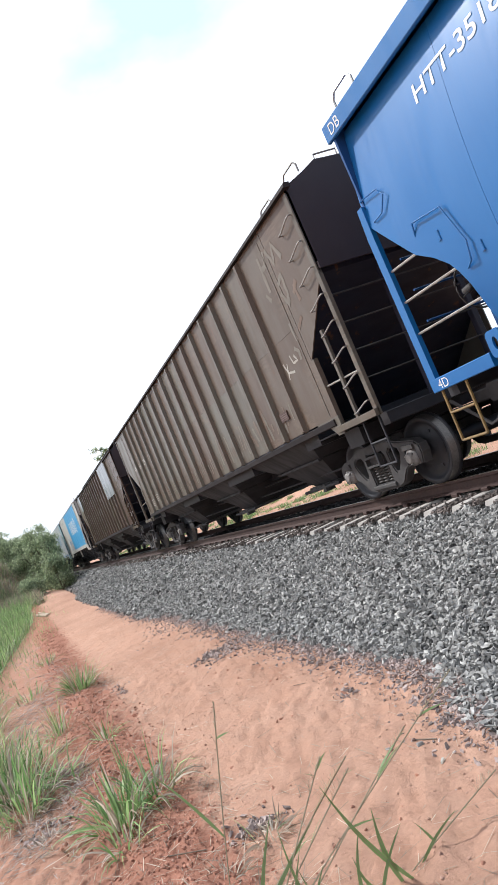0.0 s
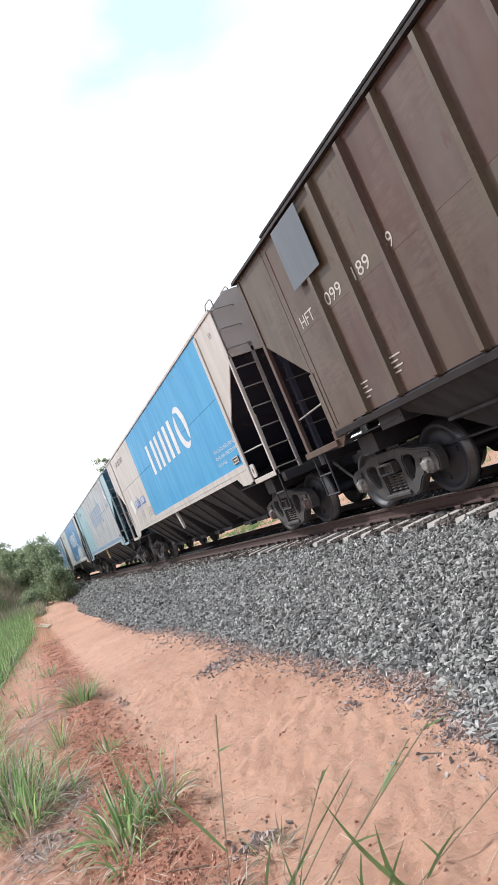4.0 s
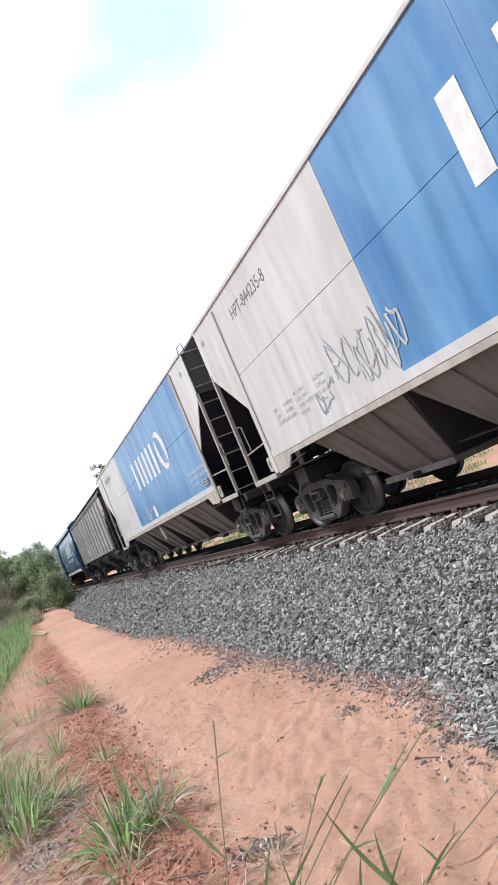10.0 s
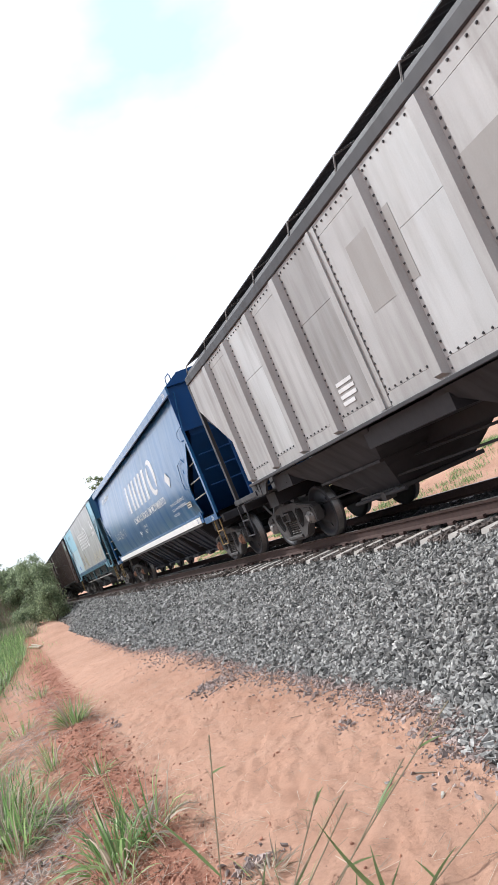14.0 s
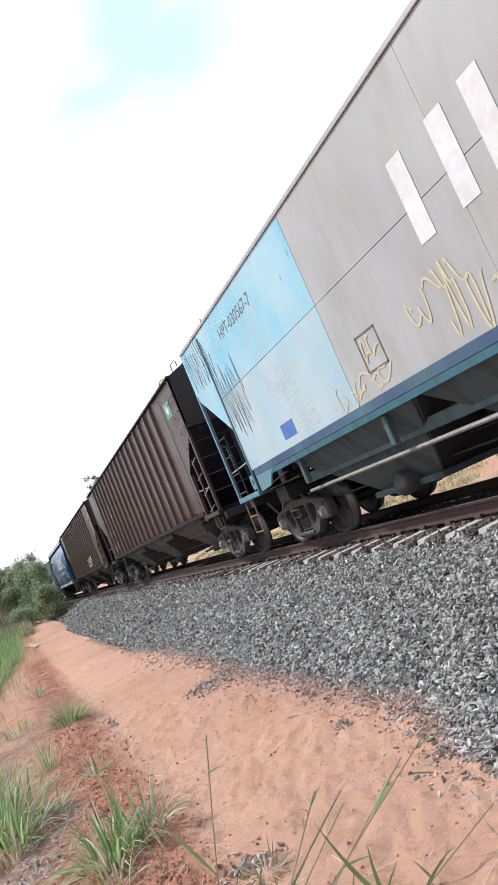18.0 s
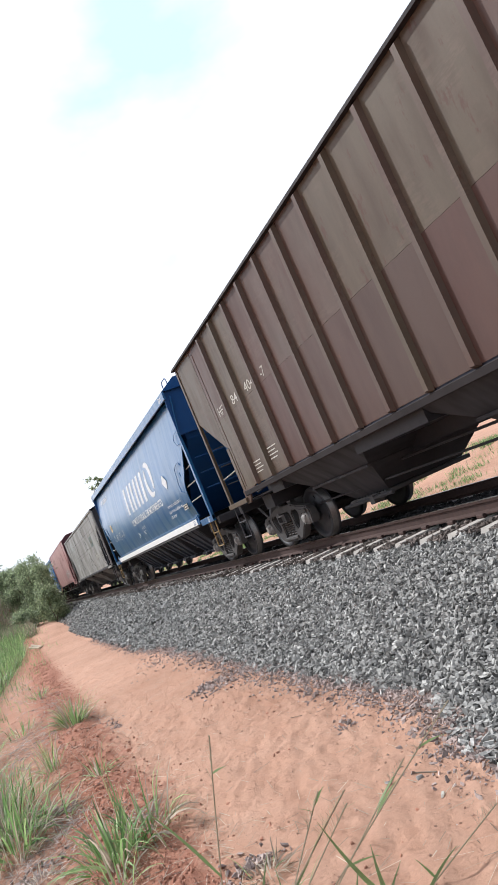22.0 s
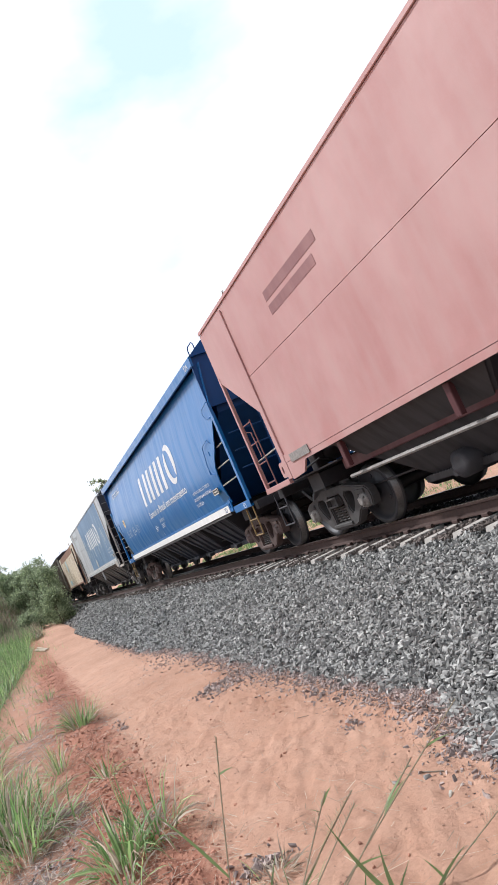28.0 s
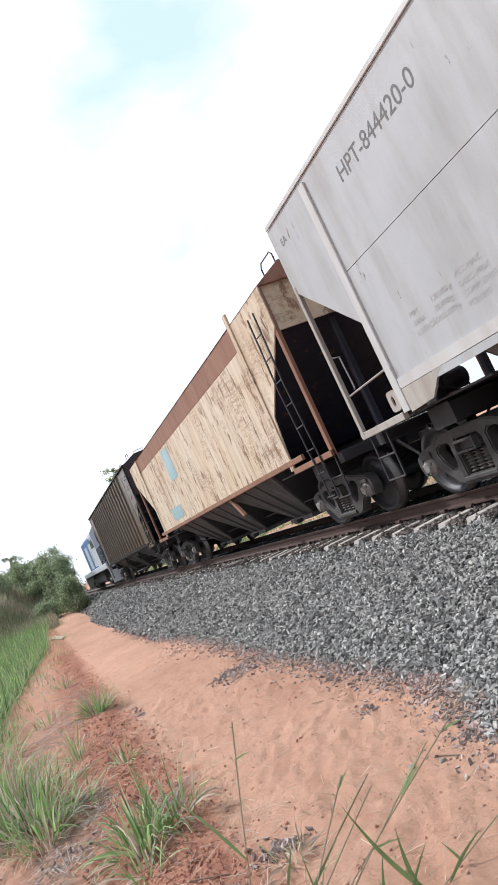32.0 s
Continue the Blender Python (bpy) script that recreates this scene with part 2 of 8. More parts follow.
def leaf(name, base, tip, by_piece=0.45, rough=0.55):
    """Leaves and blades, each of its own lightness; light passes through a little."""
    m, n, l, b = nodes_of(name)
    geo = n.new("ShaderNodeNewGeometry")
    c = blend(n, l, geo.outputs["Random Per Island"], base, tip)
    hsv, mr = n.new("ShaderNodeHueSaturation"), n.new("ShaderNodeMapRange")
    mul = n.new("ShaderNodeMath")
    mul.operation, mul.inputs[1].default_value = "MULTIPLY", 7.31
    fr = n.new("ShaderNodeMath")
    fr.operation = "FRACT"
    l.new(geo.outputs["Random Per Island"], mul.inputs[0])
    l.new(mul.outputs[0], fr.inputs[0])
    mr.inputs["To Min"].default_value, mr.inputs["To Max"].default_value = 1 - by_piece, 1 + by_piece
    l.new(fr.outputs[0], mr.inputs["Value"])
    l.new(mr.outputs[0], hsv.inputs["Value"])
    l.new(c, hsv.inputs["Color"])
    l.new(hsv.outputs[0], b.inputs["Base Color"])
    b.inputs["Roughness"].default_value = rough
    tr, mx = n.new("ShaderNodeBsdfTranslucent"), n.new("ShaderNodeMixShader")
    l.new(hsv.outputs[0], tr.inputs["Color"])
    mx.inputs[0].default_value = 0.4
    l.new(b.outputs[0], mx.inputs[1])
    l.new(tr.outputs[0], mx.inputs[2])
    l.new(mx.outputs[0], n["Material Output"].inputs["Surface"])
    return m


def soil():
    """Red earth: a pale trodden crust, a band of dark loose soil along the verge, fine grit."""
    m, n, l, b = nodes_of("red_earth")
    big = noise_fac(n, l, 0.55, 5, (1, 0.5, 1), 0.35, 0.66)
    c = blend(n, l, big, (0.555, 0.326, 0.231), (0.388, 0.212, 0.143))
    mid = noise_fac(n, l, 4.2, 7, (1, 0.55, 1), 0.36, 0.66, seed=2, rough=0.68)
    c = blend(n, l, mid, c, (0.528, 0.342, 0.255), 0.5)
    grit = noise_fac(n, l, 34, 10, None, 0.42, 0.85, seed=5, rough=0.8)
    c = blend(n, l, grit, c, (0.246, 0.14, 0.104), 0.5)
    spots = noise_fac(n, l, 6, 8, (1, 0.6, 1), 0.53, 0.68, seed=15, rough=0.76)
    c = blend(n, l, spots, c, (0.324, 0.178, 0.124), 0.75)
    co, sp = n.new("ShaderNodeTexCoord"), n.new("ShaderNodeSeparateXYZ")
    l.new(co.outputs["Object"], sp.inputs[0])
    wob = noise_fac(n, l, 2.4, 8, None, 0.2, 0.8, seed=8, rough=0.75)
    add = n.new("ShaderNodeMath")
    add.operation = "ADD"
    less = n.new("ShaderNodeMath")
    less.operation, less.inputs[1].default_value = "MULTIPLY", 0.75
    l.new(wob, less.inputs[0])
    l.new(sp.outputs["X"], add.inputs[0])
    l.new(less.outputs[0], add.inputs[1])
    band = n.new("ShaderNodeValToRGB")
    for i, (p, v) in enumerate(((0.36, 0.35), (0.45, 0.95), (0.58, 1.0), (0.635, 0.0))):
        e = band.color_ramp.elements[i] if i < 2 else band.color_ramp.elements.new(p)
        e.position, e.color = p, (v, v, v, 1)
    scaled = n.new("ShaderNodeMapRange")
    scaled.inputs["From Min"].default_value, scaled.inputs["From Max"].default_value = -1.5, 2.5
    l.new(add.outputs[0], scaled.inputs["Value"])
    l.new(scaled.outputs["Result"], band.inputs[0])
    c = blend(n, l, band.outputs["Color"], c, (0.37, 0.165, 0.112), 0.85)
    l.new(c, b.inputs["Base Color"])
    b.inputs["Roughness"].default_value = 0.95
    b.inputs["Specular IOR Level"].default_value = 0.12
    soft = noise_fac(n, l, 3.4, 3, (1, 0.42, 1), 0.25, 0.75, seed=12, rough=0.45)
    k = n.new("ShaderNodeMath")
    k.operation, k.inputs[1].default_value = "MULTIPLY", 1.6
    l.new(soft, k.inputs[0])
    ht, h2, h3 = (n.new("ShaderNodeMath") for _ in range(3))
    for q in (ht, h2, h3):
        q.operation = "ADD"
    halved = n.new("ShaderNodeMath")
    halved.operation, halved.inputs[1].default_value = "MULTIPLY", 0.9
    l.new(mid, halved.inputs[0])
    l.new(halved.outputs[0], ht.inputs[0])
    fine = n.new("ShaderNodeMath")
    fine.operation, fine.inputs[1].default_value = "MULTIPLY", 0.45
    l.new(grit, fine.inputs[0])
    l.new(fine.outputs[0], ht.inputs[1])
    l.new(ht.outputs[0], h2.inputs[0])
    l.new(k.outputs[0], h2.inputs[1])
    l.new(h2.outputs[0], h3.inputs[0])
    l.new(fine.outputs[0], h3.inputs[1])
    bump(n, l, h3.outputs[0], b, 0.7, 0.016)
    return m


M_SOIL = soil()
M_STONE = plain("ballast_stone", (0.42, 0.41, 0.388), (0.19, 0.184, 0.174), 26, 0.85, 0, 0.4, 0.72, 0.006)
M_GRAVEL = plain("dusty_gravel", (0.42, 0.335, 0.305), (0.28, 0.218, 0.198), 30, 0.9, 0, 0.3, 0.5, 0.004)
# bed far darker than the stones: paints the shade in the gaps between them
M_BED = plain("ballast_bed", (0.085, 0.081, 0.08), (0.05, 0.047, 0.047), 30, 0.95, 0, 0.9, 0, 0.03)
M_RAIL = plain("rusty_rail", (0.085, 0.047, 0.039), (0.052, 0.029, 0.025), 20, 0.75, 0.2, 0.2)
M_HEAD = plain("worn_rail_head", (0.34, 0.29, 0.26), (0.26, 0.2, 0.17), 14, 0.38, 0.8, 0.05)
M_SLEEPER = plain("sleeper_concrete", (0.54, 0.50, 0.465), (0.43, 0.39, 0.355), 18, 0.9, 0, 0.3)
# near black, with the blue tint of shade mixed in
M_DARK = plain("dark_running_gear", (0.024, 0.024, 0.03), (0.036, 0.034, 0.039), 9, 0.6, 0.1, 0.3)
M_FRAME = plain("dusty_cast_steel", (0.085, 0.078, 0.075), (0.05, 0.047, 0.048), 7, 0.75, 0.1, 0.4)
M_FRAMERED = plain("reddish_cast_steel", (0.12, 0.075, 0.066), (0.075, 0.05, 0.045), 7, 0.75, 0.1, 0.4)
# steel colour cooled towards the bluish shade under the train
M_WHEEL = plain("wheel_steel", (0.044, 0.044, 0.05), (0.029, 0.029, 0.034), 6, 0.5, 0.3, 0.2)
M_TREAD = plain("bright_wheel_tread", (0.15, 0.145, 0.142), (0.1, 0.095, 0.092), 30, 0.4, 0.8, 0.05)
M_CAP = plain("bearing_cap_grey", (0.34, 0.32, 0.3), (0.2, 0.185, 0.175), 20, 0.6, 0.2, 0.2)
M_CAPPINK = plain("bearing_cap_faded_red", (0.2, 0.14, 0.13), (0.12, 0.09, 0.085), 20, 0.65, 0.1, 0.2)
M_CAPOR = plain("bearing_cap_orange", (0.4, 0.19, 0.11), (0.24, 0.13, 0.09), 20, 0.6, 0.1, 0.2)
M_SPRING = plain("spring_steel", (0.12, 0.108, 0.1), (0.07, 0.063, 0.06), 12, 0.65, 0.2, 0.2)
M_WHITE = plain("white_lettering", (0.74, 0.75, 0.76), (0.6, 0.6, 0.6), 9, 0.6, 0, 0.02)
M_BLACK = plain("dark_lettering", (0.09, 0.092, 0.1), (0.17, 0.17, 0.175), 9, 0.7, 0, 0.02)
M_FAINT = plain("faint_grey_lettering", (0.33, 0.33, 0.33), (0.45, 0.44, 0.43), 12, 0.7, 0, 0.02)
M_LTBLUE = plain("blue_sticker", (0.05, 0.14, 0.42), (0.07, 0.18, 0.48), 9, 0.5, 0, 0.02)
M_YELLOW = plain("worn_yellow_paint", (0.31, 0.2, 0.06), (0.17, 0.11, 0.05), 14, 0.65, 0, 0.2)
M_LABEL = plain("yellow_sticker", (0.66, 0.45, 0.16), (0.7, 0.55, 0.3), 12, 0.5, 0, 0.02)
M_ROD = plain("galvanised_rod", (0.5, 0.49, 0.46), (0.36, 0.34, 0.31), 20, 0.45, 0.6, 0.1)
M_GRASS = leaf("green_grass", (0.105, 0.225, 0.065), (0.37, 0.49, 0.22))
# stone colour with the train's shadow painted in
M_SHADED_STONE = plain("shaded_dark_stone", (0.05, 0.046, 0.046), (0.03, 0.028, 0.029), 26, 0.8, 0, 0.4, 0.5, 0.006)
M_CRIB = plain("brown_crib_stone", (0.2, 0.165, 0.145), (0.12, 0.095, 0.085), 26, 0.9, 0, 0.4, 0.5, 0.006)
M_DRY = leaf("dry_grass", (0.25, 0.21, 0.145), (0.41, 0.37, 0.27))
M_STRAW = leaf("straw", (0.33, 0.26, 0.19), (0.5, 0.44, 0.36))
M_LITTER = leaf("grey_litter", (0.24, 0.2, 0.18), (0.46, 0.41, 0.37))
M_INK = plain("worn_cream_lettering", (0.6, 0.58, 0.52), (0.42, 0.39, 0.34), 14, 0.7, 0, 0.02)
M_BUSH = leaf("bush_leaves", (0.16, 0.21, 0.11), (0.44, 0.5, 0.31))
M_TWIG = plain("weathered_twig", (0.36, 0.26, 0.2), (0.24, 0.16, 0.12), 20, 0.9, 0, 0.3)
M_BARK = plain("bark", (0.2, 0.16, 0.12), (0.1, 0.08, 0.06), 10, 0.9, 0, 0.5)
M_CRUMB = plain("earth_crumb", (0.56, 0.35, 0.265), (0.42, 0.25, 0.185), 30, 0.95, 0, 0.4, 0.25)
M_CLOD = plain("earth_clod", (0.47, 0.235, 0.16), (0.36, 0.172, 0.118), 30, 0.95, 0, 0.5, 0.4)

# ---- the place: earth, ballast, track ----
XC = 6.075  # track centre; rail tops lie at z = 0
DIRT = -0.975
GAUGE = 0.8
rng = np.random.default_rng(7)


def smooth(a, b, v):
    t = min(1.0, max(0.0, (v - a) / (b - a)))
    return t * t * (3 - 2 * t)


def ground_z(x, y):
    """Height of the earth: a trodden path, a low verge, a cutting bank far off, land beyond the track."""
    z = DIRT + 0.02 * noise.noise((x * 0.9, y * 0.6, 0)) + 0.035 * noise.noise((x * 0.35, y * 0.2, 4))
    z += (0.014 * noise.noise((x * 2.6 - 1.2 * y, y * 1.5, 3)) + 0.008 * noise.noise((x * 6.0, y * 4.0, 13))) * smooth(30, 12, y)
    near = smooth(15, 8, y) * smooth(-3, -1, x) if -3 < x < 3.2 and 0 < y < 15 else 0.0
    if near > 0:
        # trodden ridges that run slantwise, and lumps where the soil is loose
        u, v = 0.49 * x + 0.87 * y, 0.87 * x - 0.49 * y
        loose = smooth(0.95, 0.55, x + 0.25 * noise.noise((x * 2, y * 2, 21)))
        z += near * (0.03 * abs(noise.noise((v * 4.2, u * 1.3, 17))) + 0.016 * noise.noise((v * 13, u * 5, 18)) + 0.006 * noise.noise((x * 30, y * 24, 19)))
        z += near * loose * (0.034 * noise.noise((x * 9, y * 7, 22)) + 0.026 * noise.noise((x * 23, y * 18, 23)))
    z += 0.08 * smooth(0.72, 0.15, x) + 0.05 * smooth(0.75, 0.2, x) * noise.noise((x * 3.1, y * 2.3, 9))
    left = smooth(-0.2, -4.0, x)
    z += left * (0.10 + 0.02 * max(0.0, min(y, 60) - 6)) + 0.03 * max(0.0, min(y, 80) - 34) * smooth(3.2, 1.6, x)
    # the bank: its foot runs from the verge towards the track as it goes away
    foot = min((y - 30) * 0.21 - 5.0, 1.4)
    if y > 16:
        z += 2.3 * smooth(foot + 0.6, foot - 2.6, x) * smooth(16, 34, y) * (1 + 0.25 * noise.noise((x * 0.3, y * 0.2, 2)))
    # beyond the track
    if x > 8:
        z += 0.45 * smooth(9.6, 11.5, x) + 0.5 * smooth(12.0, 16.0, x) + 0.12 * noise.noise((x * 0.5, y * 0.4, 6)) * smooth(9, 12, x)
    return z


def axis_steps(*spans):
    out = []
    for a, b, step in spans:
        k = max(1, round((b - a) / step))
        out += [a + (b - a) * i / k for i in range(k)]
    return out + [spans[-1][1]]


def sheet(name, xs, ys, z_at, material):
    verts = [(x, y, z_at(x, y)) for y in ys for x in xs]
    w = len(xs)
    faces = [(j * w + i, j * w + i + 1, (j + 1) * w + i + 1, (j + 1) * w + i) for j in range(len(ys) - 1) for i in range(w - 1)]
    me = bpy.data.meshes.new(name)
    me.from_pydata(verts, [], faces)
    me.polygons.foreach_set("use_smooth", [True] * len(faces))
    me.materials.append(material)
    return new(name, me)


g_xs = axis_steps((-900, -60, 120), (-60, -12, 6), (-12, -2, 0.6), (-2, -1.1, 0.07), (-1.1, 2.7, 0.028), (2.7, 3.4, 0.1), (3.4, 9, 1.0), (9, 20, 0.6), (20, 60, 8), (60, 900, 120))
g_ys = axis_steps((-900, -120, 130), (-120, -6, 12), (-6, 0.5, 1.0), (0.5, 2.6, 0.12), (2.6, 6.2, 0.034), (6.2, 10, 0.07), (10, 15, 0.16), (15, 30, 0.4), (30, 90, 1.5), (90, 200, 12), (200, 1800, 200))
tagged(sheet("ground", g_xs, g_ys, ground_z, M_SOIL), "trodden red earth path with a grassy verge beside the track", "ground", kind="structure")


def toe(y):
    """How far the foot of the stones creeps out over the path."""
    return 0.30 * smooth(4.9, 3.9, y) + 0.22 * smooth(13.5, 17, y) + 0.09 * noise.noise((y * 1.1, 0, 8)) + 0.05 * noise.noise((y * 3.3, 4, 8))


def bed_z(x):
    """The ballast's section: level between the rails, sloping shoulders."""
    for x0, z0, x1, z1 in ((2.35, -1.02, 2.75, -0.92), (2.75, -0.92, 4.2, -0.36), (4.2, -0.36, 4.55, -0.275), (4.55, -0.275, 7.6, -0.275), (7.6, -0.285, 9.6, -0.9)):
        if x0 <= x <= x1:
            return z0 + (z1 - z0) * (x - x0) / (x1 - x0)
    return -1.1


def bed_at(x, y):
    if x < 3.4:
        x = max(2.35, x + toe(y) * (3.4 - x) / 0.85) if x > 1.8 else 2.2
    return bed_z(x) + 0.03 * noise.noise((x * 2, y * 2, 0)) + 0.04 * noise.noise((x * 0.6, y * 0.4, 5))


b_xs = axis_steps((1.9, 2.2, 0.1), (2.2, 4.6, 0.12), (4.6, 7.6, 0.5), (7.6, 9.8, 0.4))
b_ys = axis_steps((-340, -14, 8), (-14, -2, 0.5), (-2, 16, 0.15), (16, 60, 0.8), (60, 400, 8))
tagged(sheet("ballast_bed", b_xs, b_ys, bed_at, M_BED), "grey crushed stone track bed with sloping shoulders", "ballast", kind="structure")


def stone_shapes(k):
    """Rough broken stones: chipped boxes."""
    out = []
    base = np.array([(x, y, z) for x in (-1, 1) for y in (-1, 1) for z in (-1, 1)], float)
    faces = [(0, 1, 3, 2), (4, 6, 7, 5), (0, 4, 5, 1), (2, 3, 7, 6), (0, 2, 6, 4), (1, 5, 7, 3)]
    for _ in range(k):
        v = base * (0.5 + 0.5 * rng.random((8, 3)))
        v[base[:, 2] > 0, :2] *= 0.62 + 0.43 * rng.random()
        v[:, 0] += v[:, 2] * rng.normal(0, 0.25)
        v[:, 1] += v[:, 0] * rng.normal(0, 0.2)
        v *= np.array([1.35, 0.46 + 0.4 * rng.random(), 0.28 + 0.34 * rng.random()])
        out.append(v)
    return out, faces


def turn_matrices(k, tilt):
    a, b, c = rng.random(k) * 6.283, rng.normal(0, tilt, k), rng.normal(0, tilt, k)
    ca, sa, cb, sb, cc, sc = np.cos(a), np.sin(a), np.cos(b), np.sin(b), np.cos(c), np.sin(c)
    o, e = np.zeros(k), np.ones(k)
    za = np.stack([ca, -sa, o, sa, ca, o, o, o, e], 1).reshape(-1, 3, 3)
    xb = np.stack([e, o, o, o, cb, -sb, o, sb, cb], 1).reshape(-1, 3, 3)
    yc = np.stack([cc, o, sc, o, e, o, -sc, o, cc], 1).reshape(-1, 3, 3)
    return za @ xb @ yc


def scatter(name, places, sizes, shapes, faces, material, tilt=1.1):
    """Many small pieces in one mesh."""
    k = len(places)
    which = rng.integers(0, len(shapes), k)
    verts = np.array(shapes)[which] * np.asarray(sizes)[:, None, None]
    verts = np.einsum("nij,nvj->nvi", turn_matrices(k, tilt), verts) + np.asarray(places)[:, None, :]
    nv = verts.shape[1]
    flat = np.array(faces)
    idx = (flat[None] + (np.arange(k) * nv)[:, None, None]).reshape(-1, flat.shape[1])
    me = bpy.data.meshes.new(name)
    me.from_pydata(verts.reshape(-1, 3).tolist(), [], idx.tolist())
    me.materials.append(material)
    return new(name, me)


def lump_shapes(k):
    """Round crumbs of earth: uneven twenty-sided lumps."""
    p = (1 + math.sqrt(5)) / 2
    base = np.array([(-1, p, 0), (1, p, 0), (-1, -p, 0), (1, -p, 0), (0, -1, p), (0, 1, p), (0, -1, -p), (0, 1, -p), (p, 0, -1), (p, 0, 1), (-p, 0, -1), (-p, 0, 1)]) / 1.9
    d = ((base[:, None] - base[None]) ** 2).sum(2)
    near = d < d[d > 0].min() * 1.01
    faces = []
    for i in range(12):
        for j in range(i + 1, 12):
            for m in range(j + 1, 12):
                if near[i, j] and near[j, m] and near[i, m]:
                    out = np.dot(np.cross(base[j] - base[i], base[m] - base[i]), base[i]) > 0
                    faces.append((i, j, m) if out else (i, m, j))
    return [base * rng.uniform(0.7, 1.2, (12, 1)) * np.array([1.1, 0.9, 0.65]) for _ in range(k)], faces


S_SHAPES, S_FACES = stone_shapes(28)
L_SHAPES, L_FACES = lump_shapes(16)


def stone_places(y0, y1, x0, x1, per_m2, size):
    k = int((y1 - y0) * (x1 - x0) * per_m2)
    xs, ys = rng.uniform(x0, x1, k), rng.uniform(y0, y1, k)
    sz = size * (0.55 + 0.75 * rng.random(k) ** 1.5)
    up = rng.random(k)
    pl = [(x, y, bed_at(x, y) + (1.35 * u - 0.1) * s) for x, y, s, u in zip(xs, ys, sz, up)]
    return pl, sz


def free_of_sleepers(pl, sz):
    keep = [i for i, p in enumerate(pl) if p[2] > ground_z(p[0], p[1]) + 0.006 and not (p[0] > 4.55 and abs((p[1] - 6.1 + 0.3) % 0.6 - 0.3) < 0.16)]
    return [pl[i] for i in keep], np.array([sz[i] for i in keep])


pl, sz = [], []
for y0, y1, x0, x1, dens, size in ((0.8, 9.0, 2.1, 4.6, 2000, 0.0245), (9.0, 18.0, 2.1, 4.6, 1300, 0.0285), (18, 40, 2.15, 4.6, 420, 0.042), (40, 75, 2.2, 4.6, 70, 0.08), (2.5, 16, 4.55, 4.75, 1500, 0.024), (-14, 0.8, 1.9, 4.6, 520, 0.042), (-14, 2.5, 4.55, 5.2, 300, 0.045), (2, 40, 7.0, 9.3, 130, 0.05), (-14, 2, 5.3, 9.3, 130, 0.05)):
    p, s = free_of_sleepers(*stone_places(y0, y1, x0, x1, dens, size))
    pl += p
    sz += list(s)
tagged(scatter("ballast_stones", pl, sz, S_SHAPES, S_FACES, M_STONE), "loose grey crushed stones heaped along the track", "ballast", kind="stuff")

# dusty brown stones in the cribs between the sleepers
pl, sz = [], []
for y0, y1, x0, x1, dens, size in ((2.5, 18, 4.62, 5.22, 1500, 0.025), (18, 45, 4.62, 5.22, 300, 0.04)):
    p, s = free_of_sleepers(*stone_places(y0, y1, x0, x1, dens, size))
    pl += [(a, b, c + 0.03) for a, b, c in p]
    sz += list(s)
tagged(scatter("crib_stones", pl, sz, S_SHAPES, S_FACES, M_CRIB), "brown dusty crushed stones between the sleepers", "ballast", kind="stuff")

# stones between the rails, near black in place of the shadow under the train
pl, sz = stone_places(2, 24, 5.34, 6.82, 520, 0.03)
pl = [(a, b, c + 0.07) for a, b, c in pl]
tagged(scatter("shaded_stones", pl, sz, S_SHAPES, S_FACES, M_SHADED_STONE), "stones between the rails, coloured dark as in the train's shade", "ballast", kind="stuff")

# small dusty gravel along the foot of the stones, with patches that lie out on the path
k = 24000
ys = 0.9 + 24 * rng.random(k) ** 1.25
xs = np.array([2.53 - toe(y) for y in ys]) + 0.16 - np.abs(rng.normal(0, 0.2, k))
pl = [(x, y, max(ground_z(x, y), bed_at(x, y)) + 0.004) for x, y in zip(xs, ys)]
sz = list(0.005 + 0.019 * rng.random(k) ** 2.4)
for cx, cy, rx, ry, slope, count in ((2.12, 9.1, 0.16, 0.22, 0.28, 420), (1.85, 9.25, 0.1, 0.12, 0.3, 160), (2.02, 5.35, 0.05, 0.06, 0.0, 40), (0.72, 4.15, 0.08, 0.05, 0.0, 110), (-0.2, 6.95, 0.12, 0.1, 0.0, 90), (0.68, 10.0, 0.07, 0.3, 0.0, 70), (-0.45, 5.85, 0.1, 0.08, 0, 60), (2.0, 13.2, 0.2, 0.5, 0, 120)):
    for u, v, q in zip(rng.normal(0, 1, count), rng.normal(0, 1, count), rng.random(count)):
        x, y = cx + rx * u + slope * ry * v, cy + ry * v
        pl.append((x, y, ground_z(x, y) + 0.005))
        sz.append(0.008 + 0.017 * q ** 2)
tagged(scatter("gravel", pl, sz, S_SHAPES, S_FACES, M_GRAVEL), "small brown-grey gravel spilled from the track bed", "gravel", kind="stuff")

# pebbles and clods on the path, thick in the loose soil of the verge
k = 500
xs, ys = rng.uniform(-1.2, 2.6, k), 0.9 + 15 * rng.random(k) ** 1.5
k2 = 15000
xs = np.concatenate([xs, rng.normal(0.2, 0.22, k2)])
ys = np.concatenate([ys, 2.6 + 22 * rng.random(k2) ** 1.4])
pl = [(x, y, ground_z(x, y) + 0.002) for x, y in zip(xs, ys)]
tagged(scatter("clods", pl, 0.004 + 0.015 * rng.random(k + k2) ** 4.0, L_SHAPES, L_FACES, M_CLOD), "small red clods and pebbles strewn on the path", "earth", kind="stuff")

